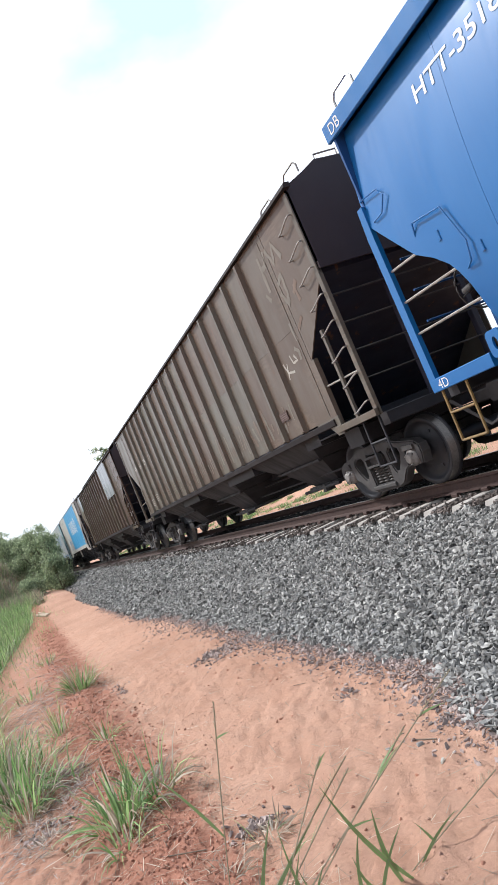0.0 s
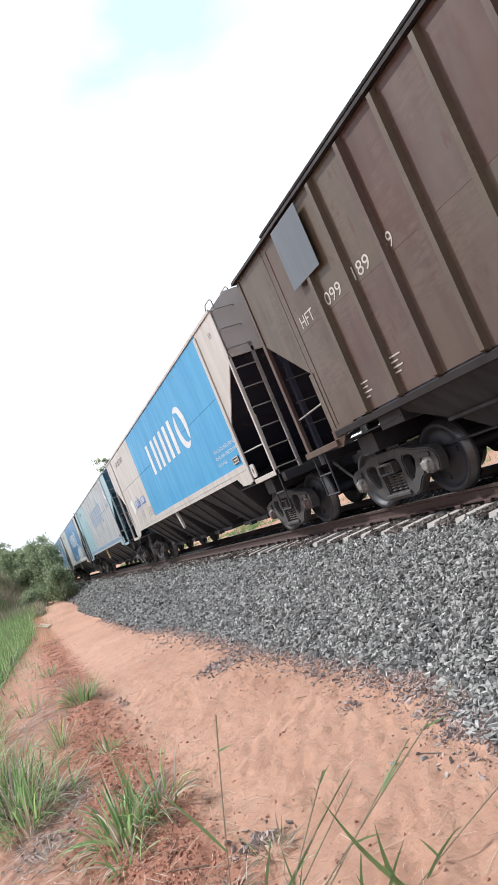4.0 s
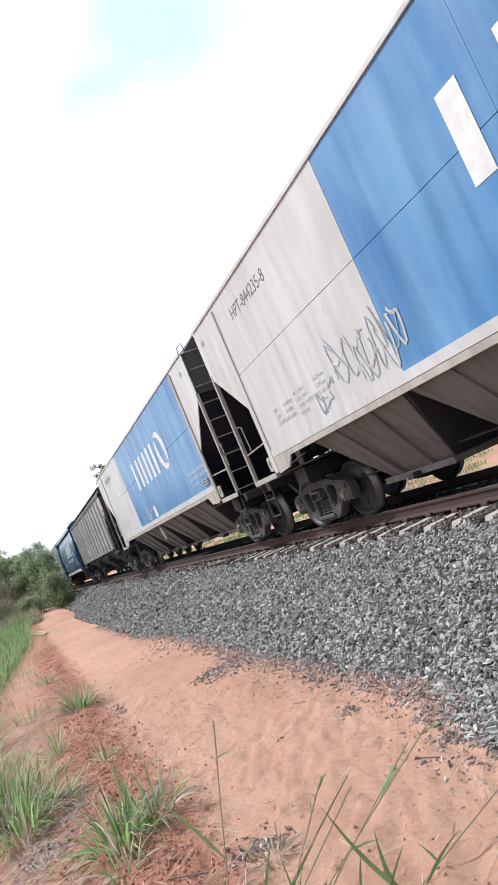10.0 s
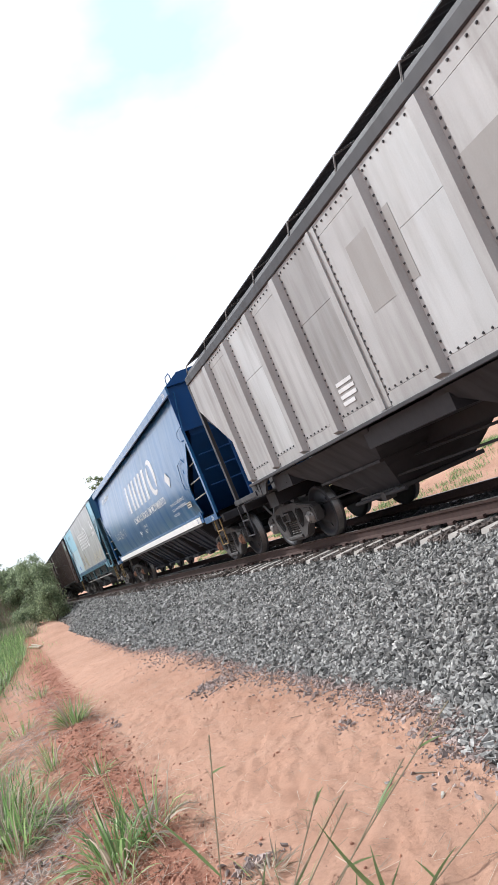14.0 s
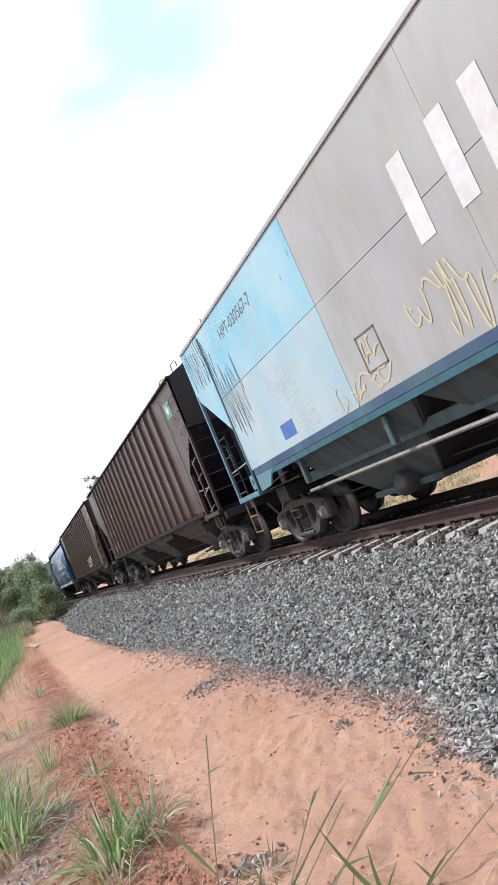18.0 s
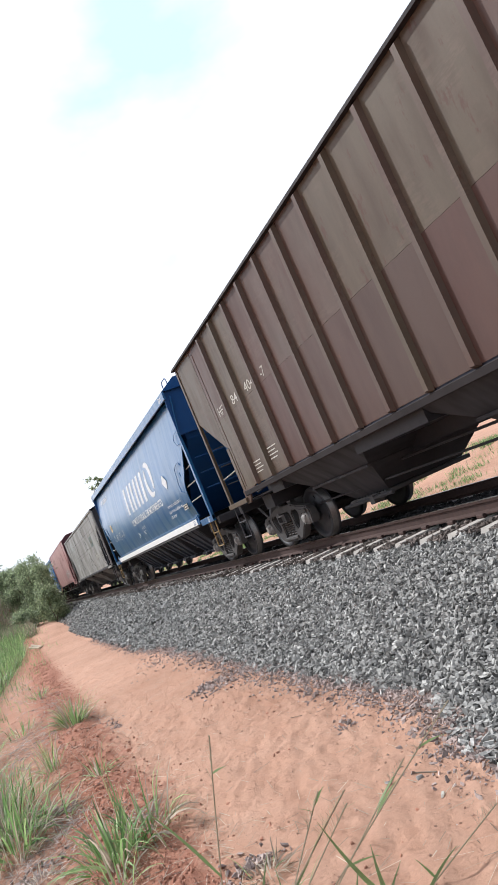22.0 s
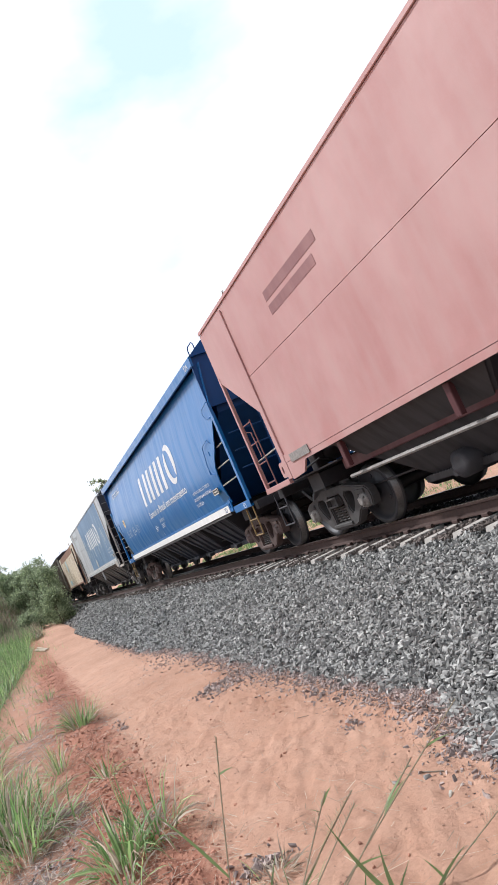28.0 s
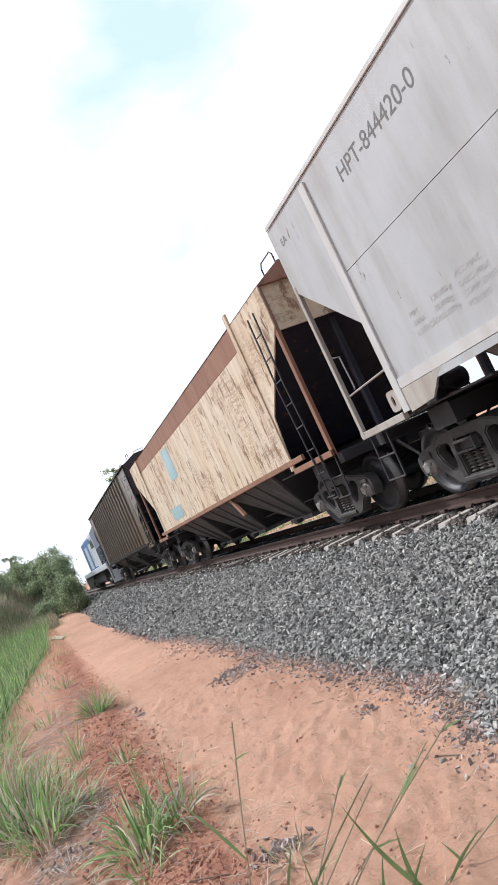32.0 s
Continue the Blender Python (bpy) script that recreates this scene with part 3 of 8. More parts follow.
k = 6000
ys = 2.7 + 12 * rng.random(k) ** 1.5
xs = np.where(rng.random(k) < 0.45, rng.uniform(-1.2, 2.4, k), np.where(rng.random(k) < 0.5, 2.35 - np.abs(rng.normal(0, 0.4, k)), rng.normal(0.3, 0.35, k)))
pl = [(x, y, ground_z(x, y) + 0.001) for x, y in zip(xs, ys)]
tagged(scatter("crumbs", pl, 0.0025 + 0.009 * rng.random(k) ** 3.2, L_SHAPES, L_FACES, M_CRUMB), "fine crumbs of dry red earth on the path", "earth", kind="stuff")


def track():
    """Two rails on concrete sleepers."""
    top = tagged(empty("track", pose(XC, 0, 0)), "broad gauge railway track of rusty rails on concrete sleepers", "railway track", kind="structure")
    web = [(-0.07, -0.17), (0.07, -0.17), (0.07, -0.155), (0.012, -0.13), (0.010, -0.045), (0.034, -0.035), (0.034, -0.004), (-0.034, -0.004), (-0.034, -0.035), (-0.010, -0.045), (-0.012, -0.13), (-0.07, -0.155)]
    for s in (-1, 1):
        bm = bmesh.new()
        slab(bm, [(p[0] + s * GAUGE, p[1]) for p in web], 1, -340, 400)
        bmesh.ops.recalc_face_normals(bm, faces=bm.faces)
        r = part("rail", bm, M_RAIL, top)
        bm = bmesh.new()
        box(bm, s * GAUGE - 0.032, s * GAUGE + 0.032, -340, 400, -0.004, 0.0)
        part("rail_head", bm, M_HEAD, r, "worn bright running surface")

    def sleeper(bm):
        hexa(bm, [(-1.41, -0.13, -0.42), (1.41, -0.13, -0.42), (1.41, 0.13, -0.42), (-1.41, 0.13, -0.42)], [(-1.375, -0.085, -0.205), (1.375, -0.085, -0.205), (1.375, 0.085, -0.205), (-1.375, 0.085, -0.205)])

    def clip(bm):
        for s in (-1, 1):
            box(bm, s * 0.09 - 0.03, s * 0.09 + 0.03, -0.06, 0.06, -0.2, -0.15, 0.012)

    for i in range(-30, 170):
        y = 6.1 + 0.6 * i
        ob = shared("sleeper", "sleeper", sleeper, M_SLEEPER, top, pose(0, y, 0.004 * math.sin(i * 2.7), 0, 0, 0.5 * math.sin(i * 5.1)))
        if -4 < i < 30:
            shared("rail_clip", "clip", clip, M_RAIL, ob, pose(-GAUGE, 0, 0))
    # the sleepers far off, before and behind
    bm = bmesh.new()
    for i in list(range(-560, -30)) + list(range(170, 640)):
        y = 6.1 + 0.6 * i
        hexa(bm, [(-1.41, y - 0.13, -0.42), (1.41, y - 0.13, -0.42), (1.41, y + 0.13, -0.42), (-1.41, y + 0.13, -0.42)], [(-1.375, y - 0.085, -0.205), (1.375, y - 0.085, -0.205), (1.375, y + 0.085, -0.205), (-1.375, y + 0.085, -0.205)])
    tagged(part("sleepers", bm, M_SLEEPER, top), kind="stuff")
    return top


track()

# ---- lettering, made from the built-in font before the rest stands ----
TEXTS = ["HFT", "842", "298", "-2", "099", "189", "-9", "176", ".5", "404", "-7", "HTT-351887-3", "HFT  842  298  -2", "HFT  099  189  -9", "HPT-031368-8", "HPT-030385-2", "HPT-844235-8", "HPT-033709-9", "HTT-350742-4", "HPT-030567-7", "HFT  842  176  .5", "HFT  842  404  -7", "HTT-350860-9", "HFT - 841.321 - 5", "HTT-351926-5", "HPT-844420-0",
         "SOMOS O BRASIL EM MOVIMENTO", "Somos o Brasil em movimento", "PBM", "TARA", "LOTAÇÃO", "130.000kg", "28.400kg", "101.600kg", "ALT. MAX.", "LARG. MAX.", "COMP. ENTRE ENG.", "VOLUME", "4.639 mm", "3.250 mm", "17.100 mm", "149 m³", "4.651 mm", "3.252 mm", "16.500 mm", "28.300kg", "101.700kg",
         "A MOVIMENTAÇÃO DO VAGÃO SÓ PODERÁ SER", "REALIZADA ATRAVÉS DO ENGATE FERROVIÁRIO", "OU DO CAR PULLER", "CUIDADO,", "ATENÇÃO", "E", "MOVIMENTO RÁPIDO", "AO ACIONAR O", "MECANISMO", "DA", "DB", "EA", "EB", "1D", "4D", "1E", "2E", "2D", "3D", "28", "l", "o", "g", "í", "s", "t", "i", "c", "a"]
TEXT_MESH = {}
made_texts = []
for words in TEXTS:
    cu = bpy.data.curves.new("words", "FONT")
    cu.body, cu.size, cu.resolution_u = words, 1.0, 5
    cu.offset = 0.012 if words[:4] in ("HTT-", "SOMO", "Somo") else 0.0
    made_texts.append((words, cu, new("words", cu)))
bpy.context.view_layer.update()
graph = bpy.context.evaluated_depsgraph_get()
for words, cu, ob in made_texts:
    me = bpy.data.meshes.new_from_object(ob.evaluated_get(graph))
    me.materials.clear()
    me.materials.append(None)
    TEXT_MESH[words] = (me, max(v.co.x for v in me.vertices), 0.7)
for words, cu, ob in made_texts:
    bpy.data.objects.remove(ob)
    bpy.data.curves.remove(cu)

FACE = -1.6145  # the plane of the lettering on a wagon's side


def words_on(w, words, y, z, height, material, length=None, x=FACE, name="lettering", label="", slant=0.0, lean=0.0):
    """Words on the side, from y on towards the near end; z is the foot of the letters."""
    me, wide, tall = TEXT_MESH[words]
    k = height / tall
    kx = length / wide if length else k
    at = Matrix(((0, lean * k, -1, x), (-kx, -slant * k, 0, y), (0, k, 0, z), (0, 0, 0, 1)))
    if lean or slant:
        me = me.copy()
        me.transform(at)
        at = Matrix()
    ob = new(name, me)
    ob.material_slots[0].link = "OBJECT"
    ob.material_slots[0].material = material
    ob.parent = w
    ob.matrix_basis = at
    if label:
        ob["label"] = label
    return ob


def patch(w, name, outline, material, x=FACE, label="", thick=0.003):
    """A flat shape on the side, outline in (y, z)."""
    bm = made(slab, outline, 0, x - thick, x)
    return part(name, bm, material, w, label)


def bars(w, y, z, widths, height, material, x=FACE, gap=0.7, label="rows of small lettering"):
    """Writing too small to read: plain bars, one under another."""
    bm = bmesh.new()
    for i, wd in enumerate(widths):
        zz = z - i * height * (1 + gap)
        slab(bm, [(y, zz), (y - wd, zz), (y - wd, zz - height), (y, zz - height)], 0, x - 0.002, x)
    bmesh.ops.recalc_face_normals(bm, faces=bm.faces)
    return part("small_lettering", bm, material, w, label)


def emblem(w, y, z, tall, material, x=FACE, hk=0.8, hug=None, long=1.0):
    """The operator's sign as plain shapes: six upright bars and a broken ring. y: its far edge, z: its foot; hug: the side's outline, if it is round."""
    u = tall

    def settle(bm):
        bmesh.ops.remove_doubles(bm, verts=bm.verts, dist=0.0005)
        bmesh.ops.recalc_face_normals(bm, faces=bm.faces)
        if hug:
            for v in bm.verts:
                v.co.x += hug(v.co.z) - FACE - 0.003
        return bm

    for off in (0.0, 0.70, 1.22, 1.80, 2.32, 2.86):
        yy, wd, k = y - off * u * long, 0.26 * u * long, 6
        bm = bmesh.new()
        for i in range(k):
            z0, z1 = z + u * hk * i / k, z + u * hk * (i + 1) / k
            slab(bm, [(yy, z0), (yy - wd, z0), (yy - wd, z1), (yy, z1)], 0, x - 0.003, x)
        part("sign_bar", settle(bm), material, w)
    ro = 0.47 * u
    cy, cz = y - 3.9 * u * long, z + 0.5 * u * hk + 0.02
    for a0, a1 in ((-0.75, 2.1), (2.3, 5.35)):
        bm = bmesh.new()
        k = 18
        ring = []
        for i in range(k + 1):
            a = a0 + (a1 - a0) * i / k
            th = ro * (0.1 + 0.42 * math.sin(math.pi * min(1.0, (i + 1) / (k + 1)) ** 0.8))
            ring.append(((cy - ro * long * math.cos(a), cz + ro * math.sin(a)), (cy - (ro - th) * long * math.cos(a), cz + (ro - th) * math.sin(a))))
        for (a, b), (c, d) in zip(ring, ring[1:]):
            slab(bm, [a, c, d, b], 0, x - 0.003, x)
        part("sign_arc", settle(bm), material, w, "half of the broken ring of the operator's sign")


def scrawl(w, y, z, wide, tall, material, seed, x=FACE, r=0.012, strokes=7, tall_strokes=False):
    """A sprayed scribble: looping or tall zigzag strokes, no letters."""
    g = random.Random(seed)
    bm = bmesh.new()
    for i in range(strokes):
        cy, cz = y - wide * (i + 0.5) / strokes, z + tall * g.uniform(0.35, 0.65)
        ry, rz = wide / strokes * g.uniform(0.3, 0.7), tall * g.uniform(0.2, 0.45)
        a0, turn, drift, skew = g.uniform(0, 6.28), g.choice((-1, 1)) * g.uniform(2.0, 6.5), g.uniform(-0.6, 0.6), g.uniform(-0.8, 0.8)
        k = 14
        pts = []
        if tall_strokes:
            n = g.choice((2, 3, 3, 4))
            up = g.random() < 0.5
            for j in range(n + 1):
                f = j / n
                hi = (j % 2 == 0) == up
                pts.append((x, y - wide * (i + 0.1 + 0.95 * f) / strokes + (0.04 if hi else -0.04), z + tall * (g.uniform(0.8, 1.0) if hi else g.uniform(0.0, 0.3))))
            if g.random() < 0.5:
                pts.append((x, pts[-1][1] - 0.06, z + tall * 0.5))
            k = -1
        for j in range(k + 1):
            f = j / k
            a = a0 + turn * f
            pts.append((x, cy + ry * (math.cos(a) + drift * f + skew * math.sin(a)), cz + rz * (math.sin(a) + 0.5 * math.sin(2.3 * a))))
        rod(bm, [Vector(p) for p in pts], r * 0.8, 4)
    for v in bm.verts:
        v.co.x = x + (v.co.x - x) * 0.12
    return tagged(part("graffiti", bm, material, w, "sprayed scribble in thin strokes"), kind="stuff")


def brush(w, line, wide, material, x, seed=0):
    """One broad uneven stroke of thin paint along a line of (y, z)."""
    g = random.Random(seed * 7 + int(line[0][0] * 100))
    pts = []
    for (y0, z0), (y1, z1) in zip(line, line[1:]):
        pts += [(y0 + (y1 - y0) * f, z0 + (z1 - z0) * f) for f in (0, 0.34, 0.67)]
    pts.append(line[-1])
    bm = bmesh.new()
    rows = []
    for i, (y, z) in enumerate(pts):
        a, b = pts[max(0, i - 1)], pts[min(len(pts) - 1, i + 1)]
        t = math.hypot(b[0] - a[0], b[1] - a[1]) or 1.0
        ny, nz = -(b[1] - a[1]) / t, (b[0] - a[0]) / t
        k0, k1 = wide * g.uniform(0.3, 0.65), wide * g.uniform(0.3, 0.65)
        off = -0.0004 - 0.00005 * seed - 0.0001 * min(i, 8)
        rows.append((bm.verts.new((x + off, y + ny * k0, z + nz * k0)), bm.verts.new((x + off, y - ny * k1, z - nz * k1))))
    for (a, b), (c, d) in zip(rows, rows[1:]):
        bm.faces.new((a, b, d, c))
    return part("daub", bm, material, w, "faded daubed stroke of paint")


# ---- running gear ----
WHEEL_R = 0.47
AXLE = 0.875
ROLLING = []


def wheelset(bm):
    for s in (-1, 1):
        prof = [(0.70, 0.11), (0.70, 0.17), (0.755, 0.2), (0.77, 0.33), (0.74, 0.40), (0.735, 0.49), (0.765, 0.495), (0.775, 0.472), (0.88, 0.465), (0.88, 0.40), (0.835, 0.385), (0.83, 0.33), (0.85, 0.19), (0.89, 0.165), (0.89, 0.10)]
        lathe(bm, [(s * a, r) for a, r in prof], 32)
    lathe(bm, [(-1.12, 0.075), (-0.9, 0.08), (-0.7, 0.1), (0, 0.085), (0.7, 0.1), (0.9, 0.08), (1.12, 0.075)], 12)
    # hub stampings and a chalked mark, which show the turning
    for s in (-1, 1):
        for k in range(3):
            a = 2.1 * k
            c, d = 0.27 * math.cos(a), 0.27 * math.sin(a)
            box(bm, s * 0.84 - 0.012, s * 0.84 + 0.012, c - 0.03, c + 0.03, d - 0.02, d + 0.02)
    bmesh.ops.recalc_face_normals(bm, faces=bm.faces)
    for f in bm.faces:
        rr = [math.hypot(v.co.y, v.co.z) for v in f.verts]
        if min(rr) > 0.46 and max(rr) < 0.474:
            f.material_index = 1


def side_frame(bm):
    """Cast bogie side: one thick plate with a spring window, two rounded windows and bearing jaws."""
    half = [(0, 0.125), (0.33, 0.13), (0.47, 0.17), (0.64, 0.33), (0.735, 0.37), (0.75, 0.47), (0.775, 0.575), (0.975, 0.575), (0.99, 0.36), (1.07, 0.36), (1.115, 0.5), (1.1, 0.61), (1.0, 0.68), (0.66, 0.735), (0.4, 0.80), (0, 0.815)]
    outer = half + [(-a, b) for a, b in half[-2:0:-1]]
    spring_window = [(-0.24, 0.235), (0.24, 0.235), (0.25, 0.6), (0.2, 0.685), (-0.2, 0.685), (-0.25, 0.6)]
    lobe = [(0.36, 0.42), (0.4, 0.35), (0.46, 0.36), (0.56, 0.47), (0.62, 0.585), (0.6, 0.645), (0.52, 0.68), (0.41, 0.68), (0.355, 0.63)]
    edges = []
    for loop in (outer, spring_window, lobe, [(-a, b) for a, b in lobe]):
        vs = [bm.verts.new((-0.99, a, b)) for a, b in loop]
        edges += [bm.edges.new((vs[k], vs[(k + 1) % len(vs)])) for k in range(len(vs))]
    fill = bmesh.ops.triangle_fill(bm, use_beauty=True, use_dissolve=False, edges=edges)["geom"]
    flat = [f for f in fill if isinstance(f, bmesh.types.BMFace)]
    front = bmesh.ops.extrude_face_region(bm, geom=flat)["geom"]
    bmesh.ops.translate(bm, verts=[v for v in front if isinstance(v, bmesh.types.BMVert)], vec=(-0.14, 0, 0))
    bmesh.ops.recalc_face_normals(bm, faces=bm.faces)
    rims = [e for e in bm.edges if len(e.link_faces) == 2 and e.calc_face_angle() > 1.2 and all(v.co.x < -1.1 for v in e.verts)]
    bmesh.ops.bevel(bm, geom=rims, offset=0.018, segments=2, affect="EDGES", clamp_overlap=True)
    # a thick lip under the springs and round the jaws
    box(bm, -1.165, -1.1, -0.3, 0.3, 0.165, 0.225, 0.012)
    for m in (-1, 1):
        slab(bm, [(m * a, b) for a, b in ((0.75, 0.58), (1.0, 0.58), (1.0, 0.635), (0.75, 0.655))], 0, -1.16, -1.1)
    bmesh.ops.recalc_face_normals(bm, faces=bm.faces)


def spring(bm):
    prof = [(0.235, 0.03)]
    for k in range(6):
        z = 0.245 + 0.042 * k
        prof += [(z, 0.038), (z + 0.01, 0.062), (z + 0.018, 0.069), (z + 0.026, 0.062), (z + 0.036, 0.038)]
    prof.append((0.505, 0.03))
    lathe(bm, prof, 12, "Z", (-1.05, 0, 0))
    bmesh.ops.recalc_face_normals(bm, faces=bm.faces)


def bearing(bm):
    lathe(bm, [(-0.98, 0.06), (-0.98, 0.115), (-1.12, 0.12), (-1.15, 0.105), (-1.16, 0.075), (-1.19, 0.07), (-1.20, 0.05)], 20)
    for k in range(3):
        a = 2.094 * k + 0.5
        lathe(bm, [(-1.155, 0.016), (-1.185, 0.016), (-1.188, 0.008)], 6, "X", (0, 0.082 * math.cos(a), 0.082 * math.sin(a)))
    bmesh.ops.recalc_face_normals(bm, faces=bm.faces)


def bolster(bm):
    box(bm, -1.13, 1.13, -0.2, 0.2, 0.51, 0.66, 0.02)
    for s in (-1, 1):
        for y0, y1, z0, z1 in ((-0.19, 0.19, 0.505, 0.535), (-0.19, 0.19, 0.635, 0.665), (-0.19, -0.155, 0.536, 0.634), (0.155, 0.19, 0.536, 0.634)):
            box(bm, s * 1.165 - 0.04, s * 1.165 + 0.04, y0, y1, z0, z1)
    box(bm, -0.7, 0.7, -0.22, 0.22, 0.66, 0.82, 0.02)
    for s in (-1, 1):
        box(bm, -0.95, 0.95, s * 0.42 - 0.05, s * 0.42 + 0.05, 0.36, 0.46, 0.01)
    bmesh.ops.recalc_face_normals(bm, faces=bm.faces)


def bogie(w, y, cap, frame_mat=None):
    b = shared("bogie", "bolster", bolster, frame_mat or M_FRAME, w, pose(0, y, 0))
    for r in (0, 180):
        shared("side_frame", "side_frame", side_frame, frame_mat or M_FRAME, b, pose(0, 0, 0, 0, 0, r))
    for k in (-0.15, 0.0, 0.15):
        shared("spring", "spring", spring, M_SPRING, b, pose(0, k, 0))
    for s in (-1, 1):
        if "wheelset" not in MESHES:
            shared("wheelset", "wheelset", wheelset, M_WHEEL, b)
            MESHES["wheelset"].materials.append(M_TREAD)
            bpy.data.objects.remove(bpy.data.objects["wheelset"])
        ws = shared("wheelset", "wheelset", wheelset, M_WHEEL, b, pose(0, s * AXLE, WHEEL_R))
        ROLLING.append((ws, s * AXLE))
        for r in (0, 180):
            shared("bearing_cap", "bearing", bearing, cap, b, pose(0, s * AXLE, WHEEL_R, 0, 0, r))
    return b


def coupler(bm):
    box(bm, -0.09, 0.09, -0.05, 0.42, 0.78, 0.94, 0.02)
    box(bm, -0.2, 0.2, 0.36, 0.52, 0.74, 0.98, 0.03)
    box(bm, -0.2, -0.06, 0.5, 0.68, 0.74, 0.98, 0.03)
    box(bm, 0.1, 0.2, 0.5, 0.6, 0.76, 0.96, 0.02)
    rod(bm, [(0.5, 0.0, 0.95), (0.5, 0.25, 0.75), (0.45, 0.5, 0.5), (0.38, 0.66, 0.55)], 0.025, 6)
    bmesh.ops.recalc_face_normals(bm, faces=bm.faces)


def centre_sill(bm, h):
    box(bm, -0.3, 0.3, -h + 0.1, h - 0.1, 0.84, 1.12, 0.02)
    for s in (-1, 1):
        box(bm, -1.3, 1.3, s * (h - 1.28) - 0.22, s * (h - 1.28) + 0.22, 0.86, 1.12, 0.02)
        box(bm, -1.45, 1.45, s * (h - 0.12) - 0.08, s * (h - 0.12) + 0.08, 0.98, 1.14, 0.01)
    bmesh.ops.recalc_face_normals(bm, faces=bm.faces)


def brake_wheel(bm):
    k, r = 20, 0.27
    rod(bm, [(r * math.cos(6.2832 * i / k), 0, r * math.sin(6.2832 * i / k)) for i in range(k + 1)], 0.013, 5)
    for i in range(4):
        a = 1.5708 * i + 0.4
        rod(bm, [(0, 0.05, 0), (r * math.cos(a), 0, r * math.sin(a))], 0.01, 4)
    lathe(bm, [(-0.02, 0.03), (0.12, 0.05), (0.2, 0.04)], 8, "Y")


def valve_group(bm):
    """Brake valve, hoses and levers bunched on the end platform."""
    lathe(bm, [(-0.2, 0.08), (-0.18, 0.14), (0.18, 0.14), (0.2, 0.08)], 14, "X", (-0.55, 0, 0.22))
    box(bm, -0.95, -0.75, -0.12, 0.1, 0.02, 0.34, 0.02)
    lathe(bm, [(0.0, 0.1), (0.22, 0.1), (0.26, 0.05)], 10, "Z", (-0.85, 0.02, 0.3))
    rod(bm, [(-1.0, -0.1, 0.4), (-0.8, -0.2, 0.55), (-0.5, -0.15, 0.5), (-0.3, 0.1, 0.3), (-0.2, 0.1, 0.0)], 0.018, 6)
    rod(bm, [(-1.2, 0.05, 0.1), (-0.9, -0.2, 0.2), (-0.6, -0.18, 0.05)], 0.018, 6)
    bmesh.ops.recalc_face_normals(bm, faces=bm.faces)


def step_frame(bm, y0=-0.2, y1=0.2, lo=0.52):
    """Two stirrups with treads hung under the end of the sill."""
    for y in (y0, y1):
        rod(bm, [(-1.55, y, 1.14), (-1.56, y, lo)], 0.016, 5)
    for z in (lo, (lo + 1.14) / 2):
        rod(bm, [(-1.56, y0, z), (-1.56, y1, z)], 0.016, 5)


def gear(w, h, cap=None, frame_mat=None, step_mat=None, steps=(1, -1)):
    """What every wagon has below: centre sill, couplers, bogies, steps, brake gear."""
    cap = cap or M_CAP
    part("centre_sill", made(centre_sill, h), M_DARK, w)
    # added dark plates that shut out the bright gap above the bogies
    for s in (-1, 1):
        bm = bmesh.new()
        box(bm, -1.46, 1.46, *sorted((s * (h - 0.24), s * (h - 2.5))), 1.142, 1.165)
        part("gap_plate", bm, M_DARK, w)
    for s in (-1, 1):
        shared("coupler", "coupler", coupler, M_FRAME, w, pose(0, s * (h - 0.05), 0, 0, 0, 0 if s > 0 else 180))
        bogie(w, s * (h - 1.275), cap, frame_mat)
    for s in steps:
        shared("step", "step", step_frame, step_mat or M_DARK, w, pose(0, s * (h - 0.28), 0))
    shared("brake_valve", "valve_group", valve_group, M_FRAME, w, pose(0, h - 0.75, 1.14))
    shared("brake_wheel", "brake_wheel", brake_wheel, M_FRAME, w, pose(-0.75, h - 0.28, 2.0))
    bm = bmesh.new()
    rod(bm, [(-0.5, -h + 2.6, 0.8), (-0.5, 0, 0.78), (-0.5, h - 2.6, 0.8)], 0.02, 6)
    part("brake_pipe", bm, M_DARK, w)
    part("brake_rod", made(rod, [(-0.9, -h + 2.2, 0.62), (-0.6, 0, 0.6), (-0.9, h - 2.2, 0.62)], 0.018, 6), M_DARK, w)


def hopper(bm, y0, y1, top=1.34, out=0.62, low=0.36, wide=1.5, narrow=0.62):
    """A hopper: four sloping sheets down to an outlet."""
    ym = (y0 + y1) / 2
    hexa(bm, [(-narrow, ym - out, low), (narrow, ym - out, low), (narrow, ym + out, low), (-narrow, ym + out, low)], [(-wide, y0, top), (wide, y0, top), (wide, y1, top), (-wide, y1, top)])
    bmesh.ops.recalc_face_normals(bm, faces=bm.faces)


